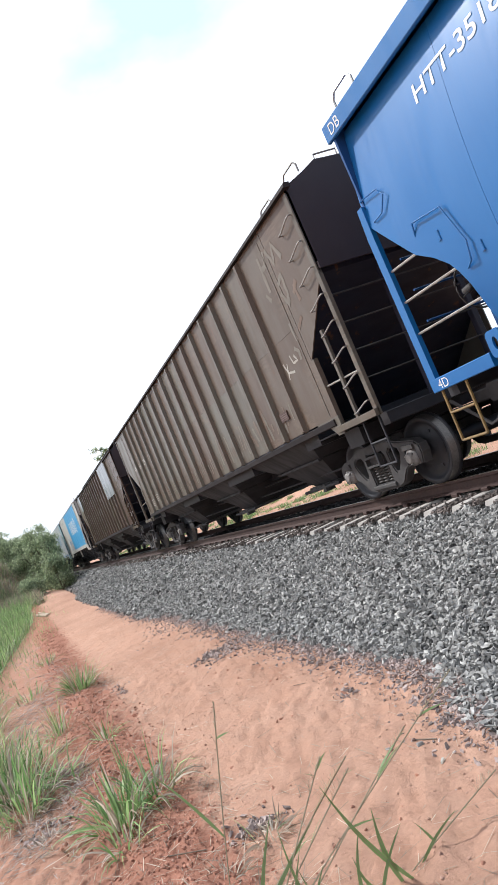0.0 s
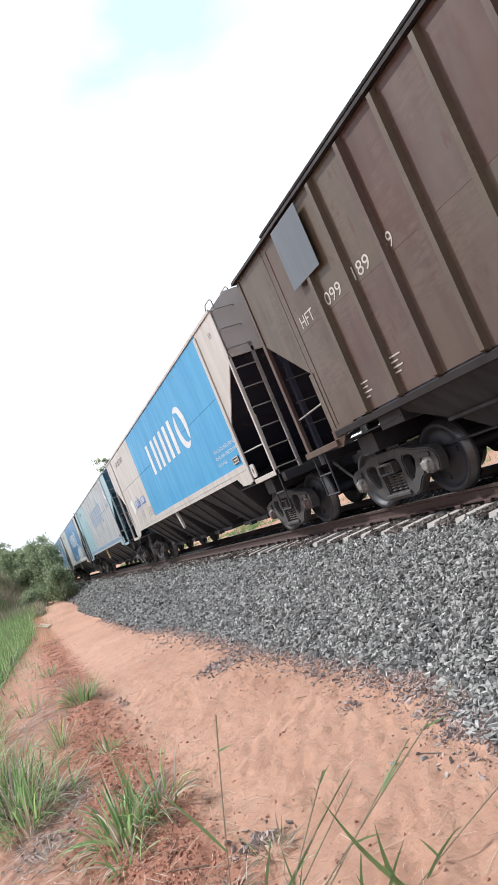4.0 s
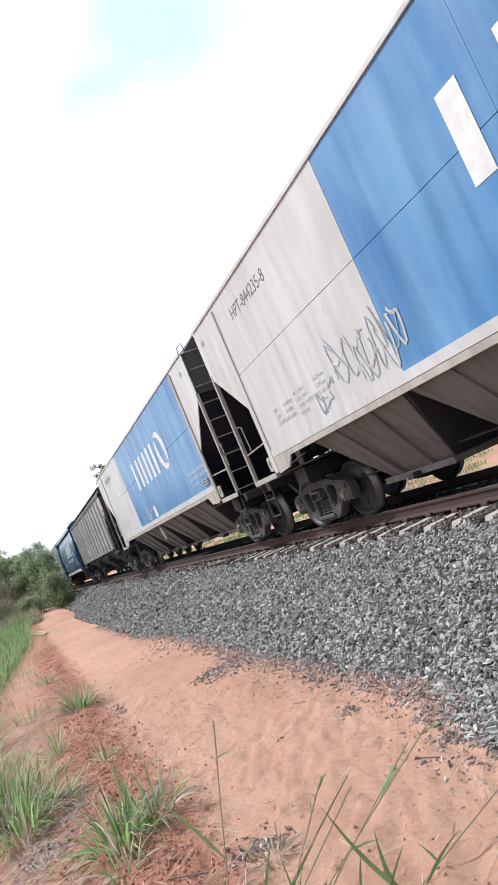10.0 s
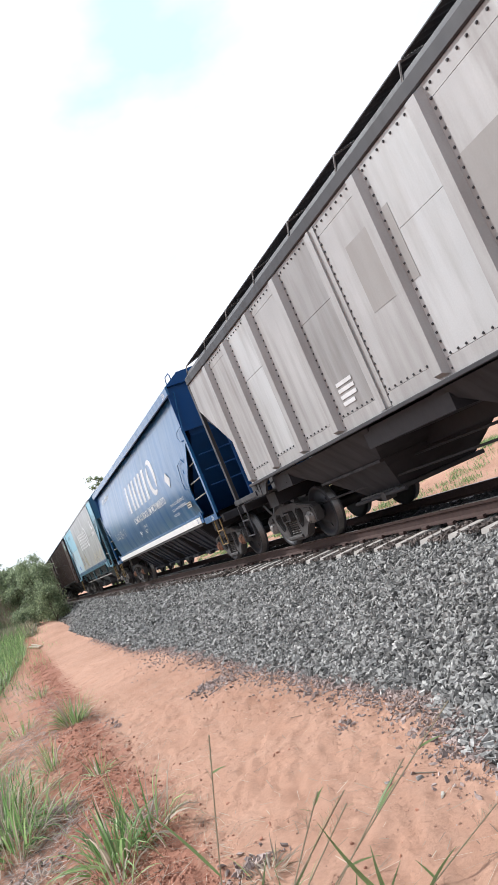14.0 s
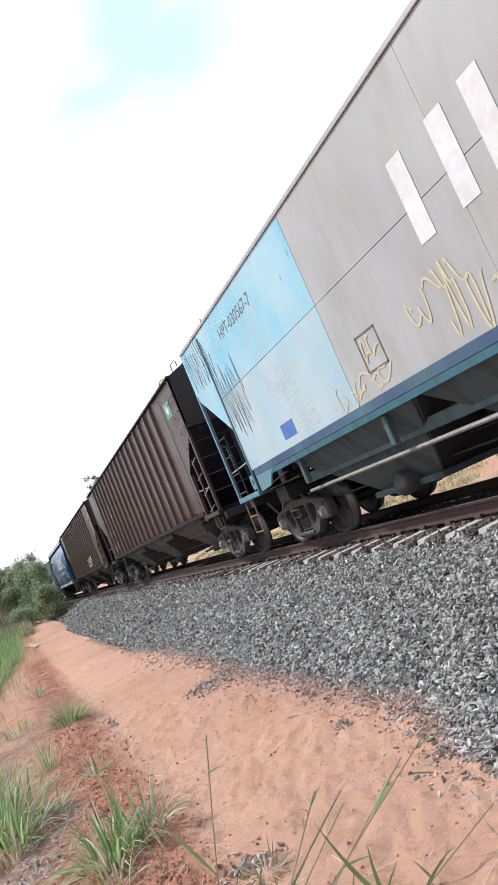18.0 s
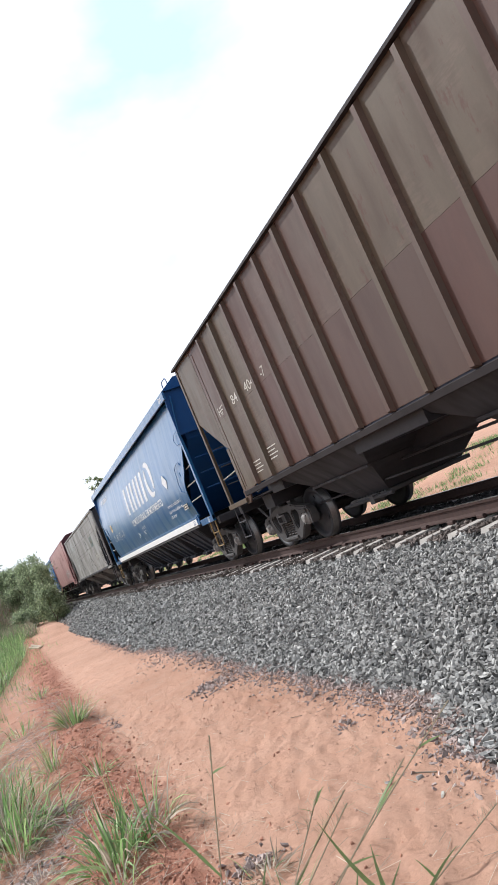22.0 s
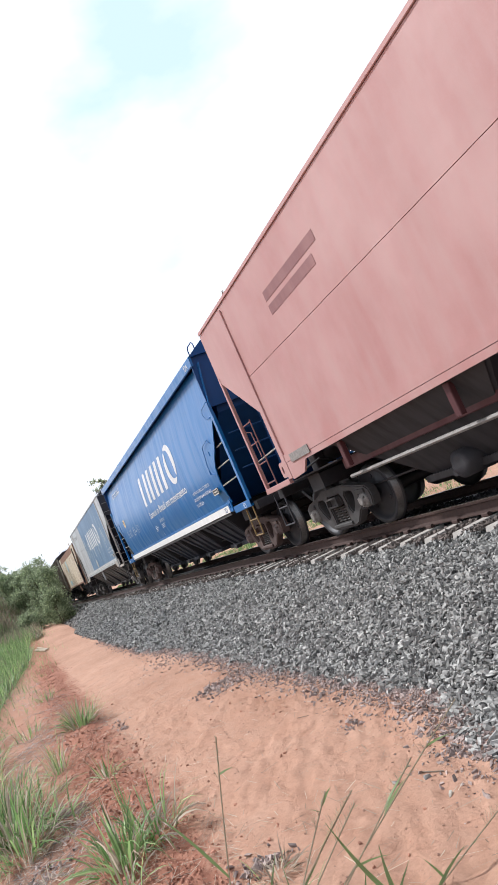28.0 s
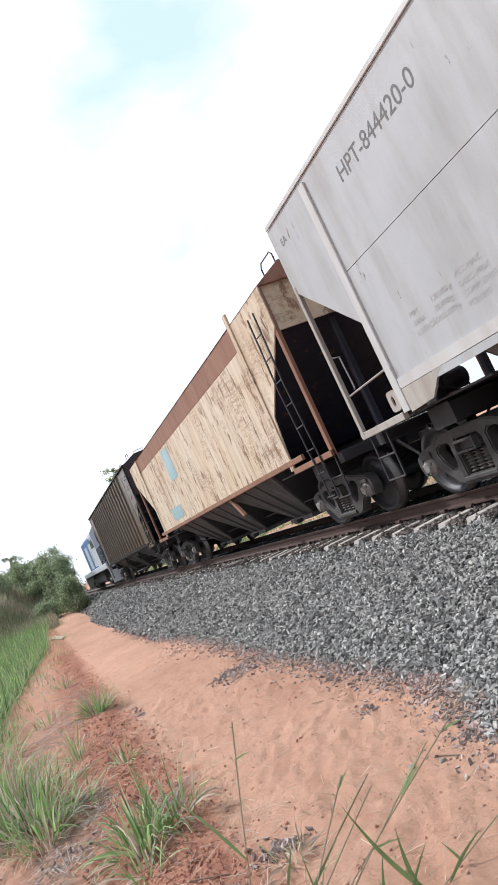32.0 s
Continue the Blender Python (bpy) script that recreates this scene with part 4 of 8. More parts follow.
def hoppers(w, h, count, material, first=2.75, top=1.34, low=0.36, ribs=0, rib_mat=None, out=0.62, wide=1.5, narrow=0.62):
    """A row of hoppers with outlet gates and, on some wagons, stiffening ribs on the sheets."""
    step = (2 * h - 2 * first) / count
    for i in range(count):
        y0 = -h + first + step * i + 0.02
        y1, ym = y0 + step - 0.04, y0 + step / 2 - 0.02
        # near-black body paints the shade on the end slopes; side sheets stay paler
        ob = part("hopper", made(hopper, y0, y1, top, out, low, wide - 0.03, narrow - 0.02), M_DARK, w, "hopper body with shade-dark ends")
        for s in (-1, 1):
            bm = bmesh.new()
            top_e, low_e = (y1 - y0) / 2 - 0.06, out
            hexa(bm, [(s * narrow, ym - low_e, low), (s * (narrow - 0.02), ym - low_e, low), (s * (wide - 0.02), ym - top_e, top), (s * wide, ym - top_e, top)], [(s * narrow, ym + low_e, low), (s * (narrow - 0.02), ym + low_e, low), (s * (wide - 0.02), ym + top_e, top), (s * wide, ym + top_e, top)])
            bmesh.ops.recalc_face_normals(bm, faces=bm.faces)
            part("slope_sheet", bm, material, ob, "sloping hopper side")
        bm = bmesh.new()
        box(bm, -narrow - 0.1, narrow + 0.1, ym - out - 0.1, ym + out + 0.1, low - 0.07, low + 0.015, 0.015)
        part("outlet_gate", bm, material, ob)
        bm = bmesh.new()
        box(bm, -narrow - 0.24, -narrow - 0.1, ym - 0.08, ym + 0.08, low - 0.09, low - 0.01, 0.01)
        part("gate_gear", bm, M_DARK, ob)
        for k in range(ribs):
            f = (k + 0.5) / ribs
            ya, yb = ym + (2 * f - 1) * (out + 0.25), ym + (2 * f - 1) * (out - 0.05)
            bm = bmesh.new()
            hexa(bm, [(-narrow - 0.08, yb - 0.03, low), (-narrow + 0.02, yb - 0.03, low), (-narrow + 0.02, yb + 0.03, low), (-narrow - 0.08, yb + 0.03, low)], [(-wide - 0.03, ya - 0.03, top), (-wide + 0.02, ya - 0.03, top), (-wide + 0.02, ya + 0.03, top), (-wide - 0.03, ya + 0.03, top)])
            part("rib", bm, rib_mat or material, ob)


def stepped_hoppers(w, h, material, top=1.3):
    """Three hoppers, each an upper funnel with a lip and a narrower chute; ridges between them, coloured dark for the
    shade there.
    """
    pitch = 0.527 * h

    def ring(ym, x, y, z):
        return [(-x, ym - y, z), (x, ym - y, z), (x, ym + y, z), (-x, ym + y, z)]

    for i in (-1, 0, 1):
        ym = i * pitch
        bm = bmesh.new()
        hexa(bm, ring(ym, 1.12, 0.92, 0.91), ring(ym, 1.5, 1.5, top))
        bmesh.ops.recalc_face_normals(bm, faces=bm.faces)
        ob = part("hopper", bm, material, w)
        bm = bmesh.new()
        hexa(bm, ring(ym, 0.72, 0.5, 0.47), ring(ym, 1.08, 0.9, 0.905))
        bmesh.ops.recalc_face_normals(bm, faces=bm.faces)
        part("chute", bm, material, ob)
        for s in (-1, 1):
            bm = bmesh.new()
            box(bm, s * 1.125 - 0.035, s * 1.125 + 0.035, ym - 0.93, ym + 0.93, 0.87, 0.915, 0.006)
            part("lip", bm, material, ob)
        bm = bmesh.new()
        box(bm, -0.82, 0.82, ym - 0.56, ym + 0.56, 0.4, 0.465, 0.012)
        box(bm, -0.98, -0.8, ym - 0.42, ym - 0.3, 0.34, 0.46, 0.01)
        part("outlet_gate", bm, M_FRAME, ob)
        bm = bmesh.new()
        rod(bm, [(-0.95, ym - 0.95, 0.43), (-0.95, ym + 0.5, 0.41)], 0.03, 8)
        part("gate_rod", bm, M_DARK, ob)
    # the shade between the hoppers is in these sheets' near-black colour
    for y0, y1 in ((-h + 2.0, -pitch - 1.3), (-pitch + 1.3, -1.3), (1.3, pitch - 1.3), (pitch + 1.3, h - 2.0)):
        if y1 - y0 > 0.1:
            bm = bmesh.new()
            box(bm, -1.45, 1.45, y0, y1, 1.08, top - 0.005)
            part("ridge_sheet", bm, M_DARK, w)


def hull(bm, h, top, wide=1.575, knee=3.3, foot=1.42, run=2.3, end=0.1):
    """The bin itself: level top, sloping end floors."""
    slab(bm, [(-h + end, top), (-h + end, knee), (-h + run, foot), (h - run, foot), (h - end, knee), (h - end, top)], 0, -wide, wide)
    bmesh.ops.recalc_face_normals(bm, faces=bm.faces)


def roof(bm, h, eave, rise=0.36, wide=1.6, inner=1.12, over=0.03, crown=0.06):
    """Hipped sheet roof."""
    sec = [(-wide, eave), (-inner, eave + rise), (0, eave + rise + crown), (inner, eave + rise), (wide, eave)]
    slab(bm, sec, 1, -h - over, h + over)
    bmesh.ops.recalc_face_normals(bm, faces=bm.faces)


def hoop(bm, y, z, wide, tall, x=-1.4, lean=0.0):
    rod(bm, [(x, y - wide / 2, z), (x + lean, y - wide / 2, z + tall - 0.06), (x + lean, y - wide / 2 + 0.06, z + tall), (x + lean, y + wide / 2 - 0.06, z + tall), (x + lean, y + wide / 2, z + tall - 0.06), (x, y + wide / 2, z)], 0.012, 5)


def end_wall(w, s, h, material, top, low=3.3, eave_in=1.12, rise=0.36, dark=None, d=0.04):
    """The upper bulkhead of one end, with its flanges and the posts below it."""
    y = s * (h - d)
    bm = bmesh.new()
    slab(bm, [(-1.56, low), (1.56, low), (1.56, top), (eave_in, top + rise), (-eave_in, top + rise), (-1.56, top)], 1, min(y, y - s * 0.03), max(y, y - s * 0.03))
    bmesh.ops.recalc_face_normals(bm, faces=bm.faces)
    e = part("end_wall", bm, material, w)
    bm = bmesh.new()
    box(bm, -1.55, 1.55, min(y, y + s * 0.04), max(y, y + s * 0.04), low - 0.02, low + 0.07)
    part("flange", bm, material, e)
    for x in (-0.55, 0.55):
        bm = bmesh.new()
        yy = s * (h - 0.2)
        box(bm, x - 0.05, x + 0.05, yy - 0.05, yy + 0.05, 1.12, low, 0.01)
        part("end_post", bm, dark or material, w)
    return e


def corner_post(w, s, h, material, top, low=1.13, width=0.07, x=-1.59, depth=0.06, d=0.0):
    for side in (x, -x):
        bm = bmesh.new()
        a, b = s * (h - d), s * (h - d - width)
        box(bm, side - depth / 2, side + depth / 2, min(a, b), max(a, b), low, top, 0.006)
        part("corner_post", bm, material, w)


def foot_rail(w, s, h, material, length=1.08, z=1.13, tall=0.09):
    for side in (-1.59, 1.59):
        bm = bmesh.new()
        a, b = s * h, s * (h - length)
        box(bm, side - 0.035, side + 0.035, min(a, b), max(a, b), z, z + tall, 0.006)
        part("end_sill", bm, material, w)


def sill_eye(bm):
    """The towing eye: a rounded plate with a slot."""
    k = 14
    def sq(v):
        return math.copysign(abs(v) ** 0.45, v)

    outer = [(0.1 * sq(math.cos(6.2832 * i / k)), 0.13 * sq(math.sin(6.2832 * i / k))) for i in range(k)]
    inner = [(0.032 * math.cos(6.2832 * i / k), 0.065 * math.sin(6.2832 * i / k)) for i in range(k)]
    for i in range(k):
        j = (i + 1) % k
        slab(bm, [outer[i], outer[j], inner[j], inner[i]], 0, -0.012, 0.012)
    bmesh.ops.remove_doubles(bm, verts=bm.verts, dist=0.0005)
    bmesh.ops.recalc_face_normals(bm, faces=bm.faces)

# ---- the wagons ----
TRAIN = []  # thing, place of its middle when the clip starts
CONSIST = "wagons of the freight train"


def start_wagon(a, b, label, category="freight wagon", name="hopper_wagon"):
    w = empty(name)
    tagged(w, label, category, CONSIST)
    TRAIN.append((w, (a + b) / 2))
    return w, (b - a) / 2


def side_sheet(w, name, outline, material, x=-1.612, thick=0.02, label=""):
    return part(name, made(slab, outline, 0, x, x + thick), material, w, label)


def rect(y0, y1, z0, z1):
    return [(y0, z0), (y1, z0), (y1, z1), (y0, z1)]


def stud_rows(bm, places, r=0.016, out=0.014, x=-1.612):
    """Rivet heads: low six-sided domes."""
    for y, z in places:
        a = [bm.verts.new((x, y + r * math.cos(1.0472 * k), z + r * math.sin(1.0472 * k))) for k in range(6)]
        b = [bm.verts.new((x - out, y + 0.55 * r * math.cos(1.0472 * k), z + 0.55 * r * math.sin(1.0472 * k))) for k in range(6)]
        bm.faces.new(b)
        for k in range(6):
            m = (k + 1) % 6
            bm.faces.new((a[k], b[k], b[m], a[m]))
    bmesh.ops.recalc_face_normals(bm, faces=bm.faces)


def spec_table(w, y, z, material, size=0.06):
    """The load data: two columns of words."""
    for i, (p, q) in enumerate((("PBM", "130.000kg"), ("TARA", "28.400kg"), ("LOTAÇÃO", "101.600kg"))):
        words_on(w, p, y, z - i * 0.105, size, material, slant=0.15)
        words_on(w, q, y - 0.4, z - i * 0.105, size, material, slant=0.15)
    for i, (p, q) in enumerate((("ALT. MAX.", "4.639 mm"), ("LARG. MAX.", "3.250 mm"), ("COMP. ENTRE ENG.", "17.100 mm"), ("VOLUME", "149 m³"))):
        words_on(w, p, y - 0.85, z + 0.05 - i * 0.105, size, material, slant=0.15)
        words_on(w, q, y - 1.55, z + 0.05 - i * 0.105, size, material, slant=0.15)


def cast_plate(w, y, z, x=-1.618, wide=0.36, tall=0.13):
    """A small cast plate: dark field, pale raised rim, bars for its figures."""
    p = patch(w, "plate", rect(y, y - wide, z, z + tall), M_FRAME, x, "small dark cast plate with a pale rim", 0.012)
    for y0, y1, z0, z1 in ((y, y - wide, z, z + 0.02), (y, y - wide, z + tall - 0.02, z + tall), (y, y - 0.02, z + 0.021, z + tall - 0.021), (y - wide + 0.02, y - wide, z + 0.021, z + tall - 0.021)):
        part("plate_rim", made(slab, rect(y0, y1, z0, z1), 0, x - 0.02, x - 0.0125), M_INK, p)
    part("plate_bar", made(slab, rect(y - 0.06, y - wide + 0.06, z + tall * 0.42, z + tall * 0.62), 0, x - 0.016, x - 0.0125), M_INK, p)


def warning(w, y, z, material, wide=1.45, size=0.07):
    for i, p in enumerate(("A MOVIMENTAÇÃO DO VAGÃO SÓ PODERÁ SER", "REALIZADA ATRAVÉS DO ENGATE FERROVIÁRIO", "OU DO CAR PULLER")):
        words_on(w, p, y, z - i * 0.14, size, material, wide if i < 2 else wide * 0.42)


def end_ladder(w, s, h, material, top, inner=-1.12, low=1.25, step=0.37, y_off=-0.03):
    """Rungs across the end between the corner post and an inner stile."""
    y = s * (h + y_off)
    bm = bmesh.new()
    box(bm, inner - 0.03, inner + 0.03, y - 0.03, y + 0.03, 1.13, top - 0.7, 0.006)
    part("ladder_stile", bm, material, w)
    z = low
    while z < top + 0.02:
        bm = bmesh.new()
        o = s * 0.07
        rod(bm, [(-1.56, y, z), (-1.53, y + o, z), (inner - 0.05, y + o, z), (inner, y, z)], 0.012, 5)
        part("rung", bm, material, w)
        z += step


def smooth_hopper(a, b, label, scheme):
    """Smooth-sided closed hopper wagon with open sloped ends."""
    w, h = start_wagon(a, b, label)
    top, L = 4.2, 2 * h
    end, sill = scheme["end"], scheme["sill"]
    gear(w, h, scheme.get("cap"), None, scheme.get("step"))
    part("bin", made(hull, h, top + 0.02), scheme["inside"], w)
    part("roof", made(roof, h, top + 0.02, 0.3, 1.615, 1.2, -0.06), end, w, "hipped sheet roof")
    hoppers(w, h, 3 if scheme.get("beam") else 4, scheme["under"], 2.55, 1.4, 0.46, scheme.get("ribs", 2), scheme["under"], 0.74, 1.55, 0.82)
    # side sheets, zone by zone, in two courses
    seam = 2.95
    Y = lambda d: -h + d
    for s, zone_mat in ((-1, scheme["zones"][0][2]), (1, scheme["zones"][-1][2])):
        m = scheme.get("shoulder_near", zone_mat) if s < 0 else scheme.get("shoulder_far", zone_mat)
        side_sheet(w, "shoulder_sheet", [(s * h, top), (s * h, 3.3), (s * (h - 1.15), 2.32), (s * (h - 1.15), top)], m)
        side_sheet(w, "far_shoulder_sheet", [(s * h, top), (s * h, 3.3), (s * (h - 1.15), 2.32), (s * (h - 1.15), top)], m, 1.592)
    for d0, d1, m in scheme["zones"]:
        y0, y1 = Y(max(d0, 1.15)) + 0.003, Y(min(d1, L - 1.15)) - 0.003
        cuts = [y0] + [y for y in (Y(L * 0.5),) if y0 + 0.4 < y < y1 - 0.4] + [y1]
        for ya, yb in zip(cuts, cuts[1:]):
            for za, zb in ((1.58, seam - 0.004), (seam + 0.004, top)):
                side_sheet(w, "side_sheet", rect(ya + 0.002, yb - 0.002, za, zb), scheme.get("low_far", m) if za < 2 and d0 > 9 else m)
        side_sheet(w, "far_side_sheet", rect(y0, y1, 1.58, top), m, 1.592)
    strip = scheme.get("strip", sill)
    for x in (-1.635, 1.605):
        bm = bmesh.new()
        box(bm, x, x + 0.03, Y(1.28), Y(L - 1.28), 1.46, 1.58)
        part("side_sill", bm, strip, w)
        bm = bmesh.new()
        box(bm, x + 0.005, x + 0.03, Y(1.28), Y(L - 1.28), 1.37, 1.455)
        part("sill_web", bm, scheme.get("web", sill), w)
        bm = bmesh.new()
        box(bm, x + 0.002, x + 0.03, Y(0.02), Y(L - 0.02), top + 0.004, top + 0.06, 0.006)
        part("top_rail", bm, scheme.get("rail_top", end), w)
    for s in (-1, 1):
        e_mat = scheme.get("end_near", end) if s < 0 else scheme.get("end_far", end)
        for x in (-1.64, 1.6):
            # stiffener, gusset
            bm = bmesh.new()
            ya, yb = sorted((s * (h - 1.13), s * (h - 1.13 - scheme.get("post", 0.14))))
            box(bm, x, x + 0.04, ya, yb, 1.2, top - 0.06, 0.008)
            part("side_post", bm, scheme.get("post_far", sill) if s > 0 else scheme.get("post_near", sill), w)
        bm = bmesh.new()
        slab(bm, [(s * (h - 1.28), 1.455), (s * (h - 2.1), 1.455), (s * (h - 1.98), 1.4), (s * (h - 1.75), 1.2), (s * (h - 1.28), 1.17)], 0, -1.632, -1.60)
        bmesh.ops.recalc_face_normals(bm, faces=bm.faces)
        part("gusset", bm, scheme.get("corner", sill), w)
        low_mat = scheme.get("corner", e_mat)
        corner_post(w, s, h, low_mat, 3.34)
        foot_rail(w, s, h, low_mat)
        shared("towing_eye", "sill_eye", sill_eye, low_mat, w, pose(-1.6, s * (h - 1.0), 1.38))
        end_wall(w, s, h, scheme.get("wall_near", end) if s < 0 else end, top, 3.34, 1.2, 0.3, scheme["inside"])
        bm = bmesh.new()
        rod(bm, [(-1.58, s * (h - 0.05), 1.72), (-1.58, s * (h - 1.14), 1.76)], 0.014, 6)
        part("safety_rod", bm, M_ROD, w)
        bm = bmesh.new()
        rod(bm, [(-1.5, s * (h - 0.14), 1.78), (-1.5, s * (h - 0.16), 1.8), (-1.5, s * (h - 0.14), 2.25), (-1.56, s * (h - 0.05), 2.28)], 0.012, 5)
        part("hand_hold", bm, e_mat, w)
    if scheme.get("side_ladder"):
        for s in (-1, 1):
            bm = bmesh.new()
            for d in (0.12, 0.5):
                rod(bm, [(-1.59, s * (h - d), 1.2), (-1.59, s * (h - d), 2.42)], 0.014, 5)
            part("ladder_rail", bm, scheme["rail"], w)
            for k in range(4):
                bm = bmesh.new()
                rod(bm, [(-1.59, s * (h - 0.12), 1.3 + 0.36 * k), (-1.59, s * (h - 0.5), 1.3 + 0.36 * k)], 0.012, 5)
                part("rung", bm, scheme["rail"], w)
    else:
        end_ladder(w, -1, h, scheme.get("rung", M_CAP), top)
    for y, z, wd, tl, x in ((-h + 1.55, top + 0.08, 0.1, 0.14, -1.55), (h - 1.5, top + 0.08, 0.1, 0.14, -1.55)) if scheme.get("side_ladder") else ((-h + 0.25, top + 0.1, 0.4, 0.22, -1.48), (-h + 0.35, top + 0.36, 0.4, 0.14, -1.05)):
        part("roof_hoop", made(hoop, y, z - 0.06, wd, tl, x), scheme.get("rung", M_CAP), w)
    if scheme.get("beam"):
        for x in (-1.28, 1.18):
            bm = bmesh.new()
            box(bm, x, x + 0.1, -h + 2.3, h - 2.3, 0.98, 1.14, 0.01)
            part("lower_beam", bm, scheme["beam"], w)
        for i in range(5):
            y = -h + 2.9 + (L - 5.8) * i / 4
            bm = bmesh.new()
            box(bm, -1.56, -1.48, y - 0.05, y + 0.05, 1.0, 1.36, 0.01)
            part("hanger", bm, scheme["beam"], w)
            bm = bmesh.new()
            lathe(bm, [(-1.12, 0.1), (-1.1, 0.17), (-0.5, 0.17), (-0.48, 0.1)], 14, "X", (0, y + 0.9, 0.5))
            part("outlet_drum", bm, M_DARK, w)
        part("gate_rail", made(rod, [(-1.4, -h + 2.6, 0.86), (-1.4, h - 2.6, 0.86)], 0.028, 7), M_CAP, w)
    # jack bracket below the middle
    bm = bmesh.new()
    slab(bm, [(0.1, 1.38), (0.28, 1.38), (-0.02, 0.86), (-0.12, 0.9)], 0, -1.56, -1.5)
    bmesh.ops.recalc_face_normals(bm, faces=bm.faces)
    part("jack_bracket", bm, scheme.get("bracket", sill), w)
    if scheme.get("number"):
        words_on(w, scheme["number"], h - scheme.get("number_at", 1.9), scheme.get("number_z", 3.7), 0.19, scheme.get("ink", M_BLACK), 1.52, label="painted wagon number")
    if scheme.get("ends"):
        words_on(w, "EA", h - 0.22, 3.86, 0.1, scheme.get("ink", M_BLACK))
        words_on(w, "EB", -h + 0.5, 3.86, 0.1, scheme.get("ink", M_BLACK))
    if scheme.get("sign"):
        emblem(w, -h + scheme.get("sign_at", 8.38), 2.6, 1.07, scheme["sign"], long=scheme.get("sign_long", 1.0))
    if scheme.get("data"):
        spec_table(w, h - 1.95, 2.05, scheme["data"])
    if scheme.get("warn"):
        warning(w, -h + 2.75, 2.05, scheme["warn"])
        cast_plate(w, -h + 1.78, 1.66)
    return w, h


def ribbed_hopper(a, b, label, body, number, ink, scheme):
    """Hopper wagon with upright hat ribs on its sides."""
    w, h = start_wagon(a, b, label)
    top, L = scheme.get("top", 4.22), 2 * h
    gear(w, h, scheme.get("cap"))
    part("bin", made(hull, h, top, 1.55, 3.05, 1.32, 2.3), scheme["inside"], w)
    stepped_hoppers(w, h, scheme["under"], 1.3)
    Y = lambda d: -h + d
    ribs = [scheme.get("first", 2.06) + (L - 4.0) * i / 16 for i in range(17)]
    edges = [1.08] + [r for i, r in enumerate(ribs) if i % 2 == 0] + [L - 1.08]
    for i, (d0, d1) in enumerate(zip(edges, edges[1:])):
        for z0, z1 in ((1.36, 2.72), (2.7225, top)):
            side_sheet(w, "side_sheet", rect(Y(d0) + 0.002, Y(d1) - 0.002, z0, z1), scheme.get("lower", body) if z0 < 2 and 1 < i < 8 else body, -1.56)
    side_sheet(w, "far_side_sheet", rect(Y(1.08), Y(L - 1.08), 1.36, top), body, 1.54)
    for s in (-1, 1):
        for x in (-1.56, 1.54):
            side_sheet(w, "shoulder_sheet", [(s * h, top), (s * h, 3.04), (s * (h - 1.07), 2.2), (s * (h - 1.07), top)], body, x)
        bm = bmesh.new()
        ya, yb = sorted((s * (h - 1.0), s * (h - 1.12)))
        box(bm, -1.57, -1.5, ya, yb, 1.16, 2.2)
        part("side_post", bm, body, w)
        bm = bmesh.new()
        ya, yb = sorted((s * (h - 1.2), s * (h - 1.225)))
        box(bm, -1.567, -1.55, ya, yb, 1.4, top - 0.12)
        part("weld_strip", bm, body, w)
        corner_post(w, s, h, body, top - 0.04, 1.13, 0.09, -1.55)
        foot_rail(w, s, h, body)
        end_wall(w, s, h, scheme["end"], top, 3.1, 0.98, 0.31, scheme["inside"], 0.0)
        for z in (1.62, 2.0, 2.38, 2.76):
            part("end_rail", made(rod, [(-1.5, s * (h - 0.16), z), (1.5, s * (h - 0.16), z)], 0.012, 5), M_FRAME, w)
        part("safety_rod", made(rod, [(-1.53, s * (h - 0.06), 1.74), (-1.53, s * (h - 1.04), 1.78)], 0.013, 6), M_ROD, w)
        bm = bmesh.new()
        slab(bm, [(s * (h - 0.98), 1.36), (s * (h - 1.65), 1.36), (s * (h - 1.6), 1.26), (s * (h - 1.3), 1.24), (s * (h - 1.15), 1.1), (s * (h - 0.98), 1.1)], 0, -1.575, -1.545)
        bmesh.ops.recalc_face_normals(bm, faces=bm.faces)
        part("gusset", bm, body, w)

    def rib(bm):
        z0, z1 = 1.34, top - 0.01
        lo = [(-1.56, -0.052, z0), (-1.63, -0.036, z0 + 0.03), (-1.63, 0.036, z0 + 0.03), (-1.56, 0.052, z0)]
        hi = [(-1.56, -0.052, z1), (-1.63, -0.036, z1 - 0.05), (-1.63, 0.036, z1 - 0.05), (-1.56, 0.052, z1)]
        hexa(bm, lo, hi)
        bmesh.ops.recalc_face_normals(bm, faces=bm.faces)

    for d in ribs:
        shared("rib", ("hat_rib", top), rib, body, w, pose(0, Y(d), 0))
        shared("far_rib", ("hat_rib", top), rib, body, w, pose(0, Y(d), 0, 0, 0, 180))
    for x in (-1.6, 1.55):
        bm = bmesh.new()
        box(bm, x, x + 0.05, Y(1.1), Y(L - 1.1), 1.24, 1.335, 0.01)
        part("side_sill", bm, scheme["dark"], w)
        bm = bmesh.new()
        slab(bm, [(x - 0.03, top - 0.01), (x + 0.08, top - 0.01), (x + 0.08, top + 0.05), (x + 0.0, top + 0.05)] if x < 0 else [(x - 0.03, top - 0.01), (x + 0.08, top - 0.01), (x + 0.05, top + 0.05), (x - 0.03, top + 0.05)], 1, -h - 0.1, h + 0.1)
        bmesh.ops.recalc_face_normals(bm, faces=bm.faces)
        part("eave", bm, scheme["dark"], w)
    part("roof", made(roof, h, top + 0.03, 0.27, 1.57, 0.98, -0.05), scheme["dark"], w, "dark hipped sheet roof")
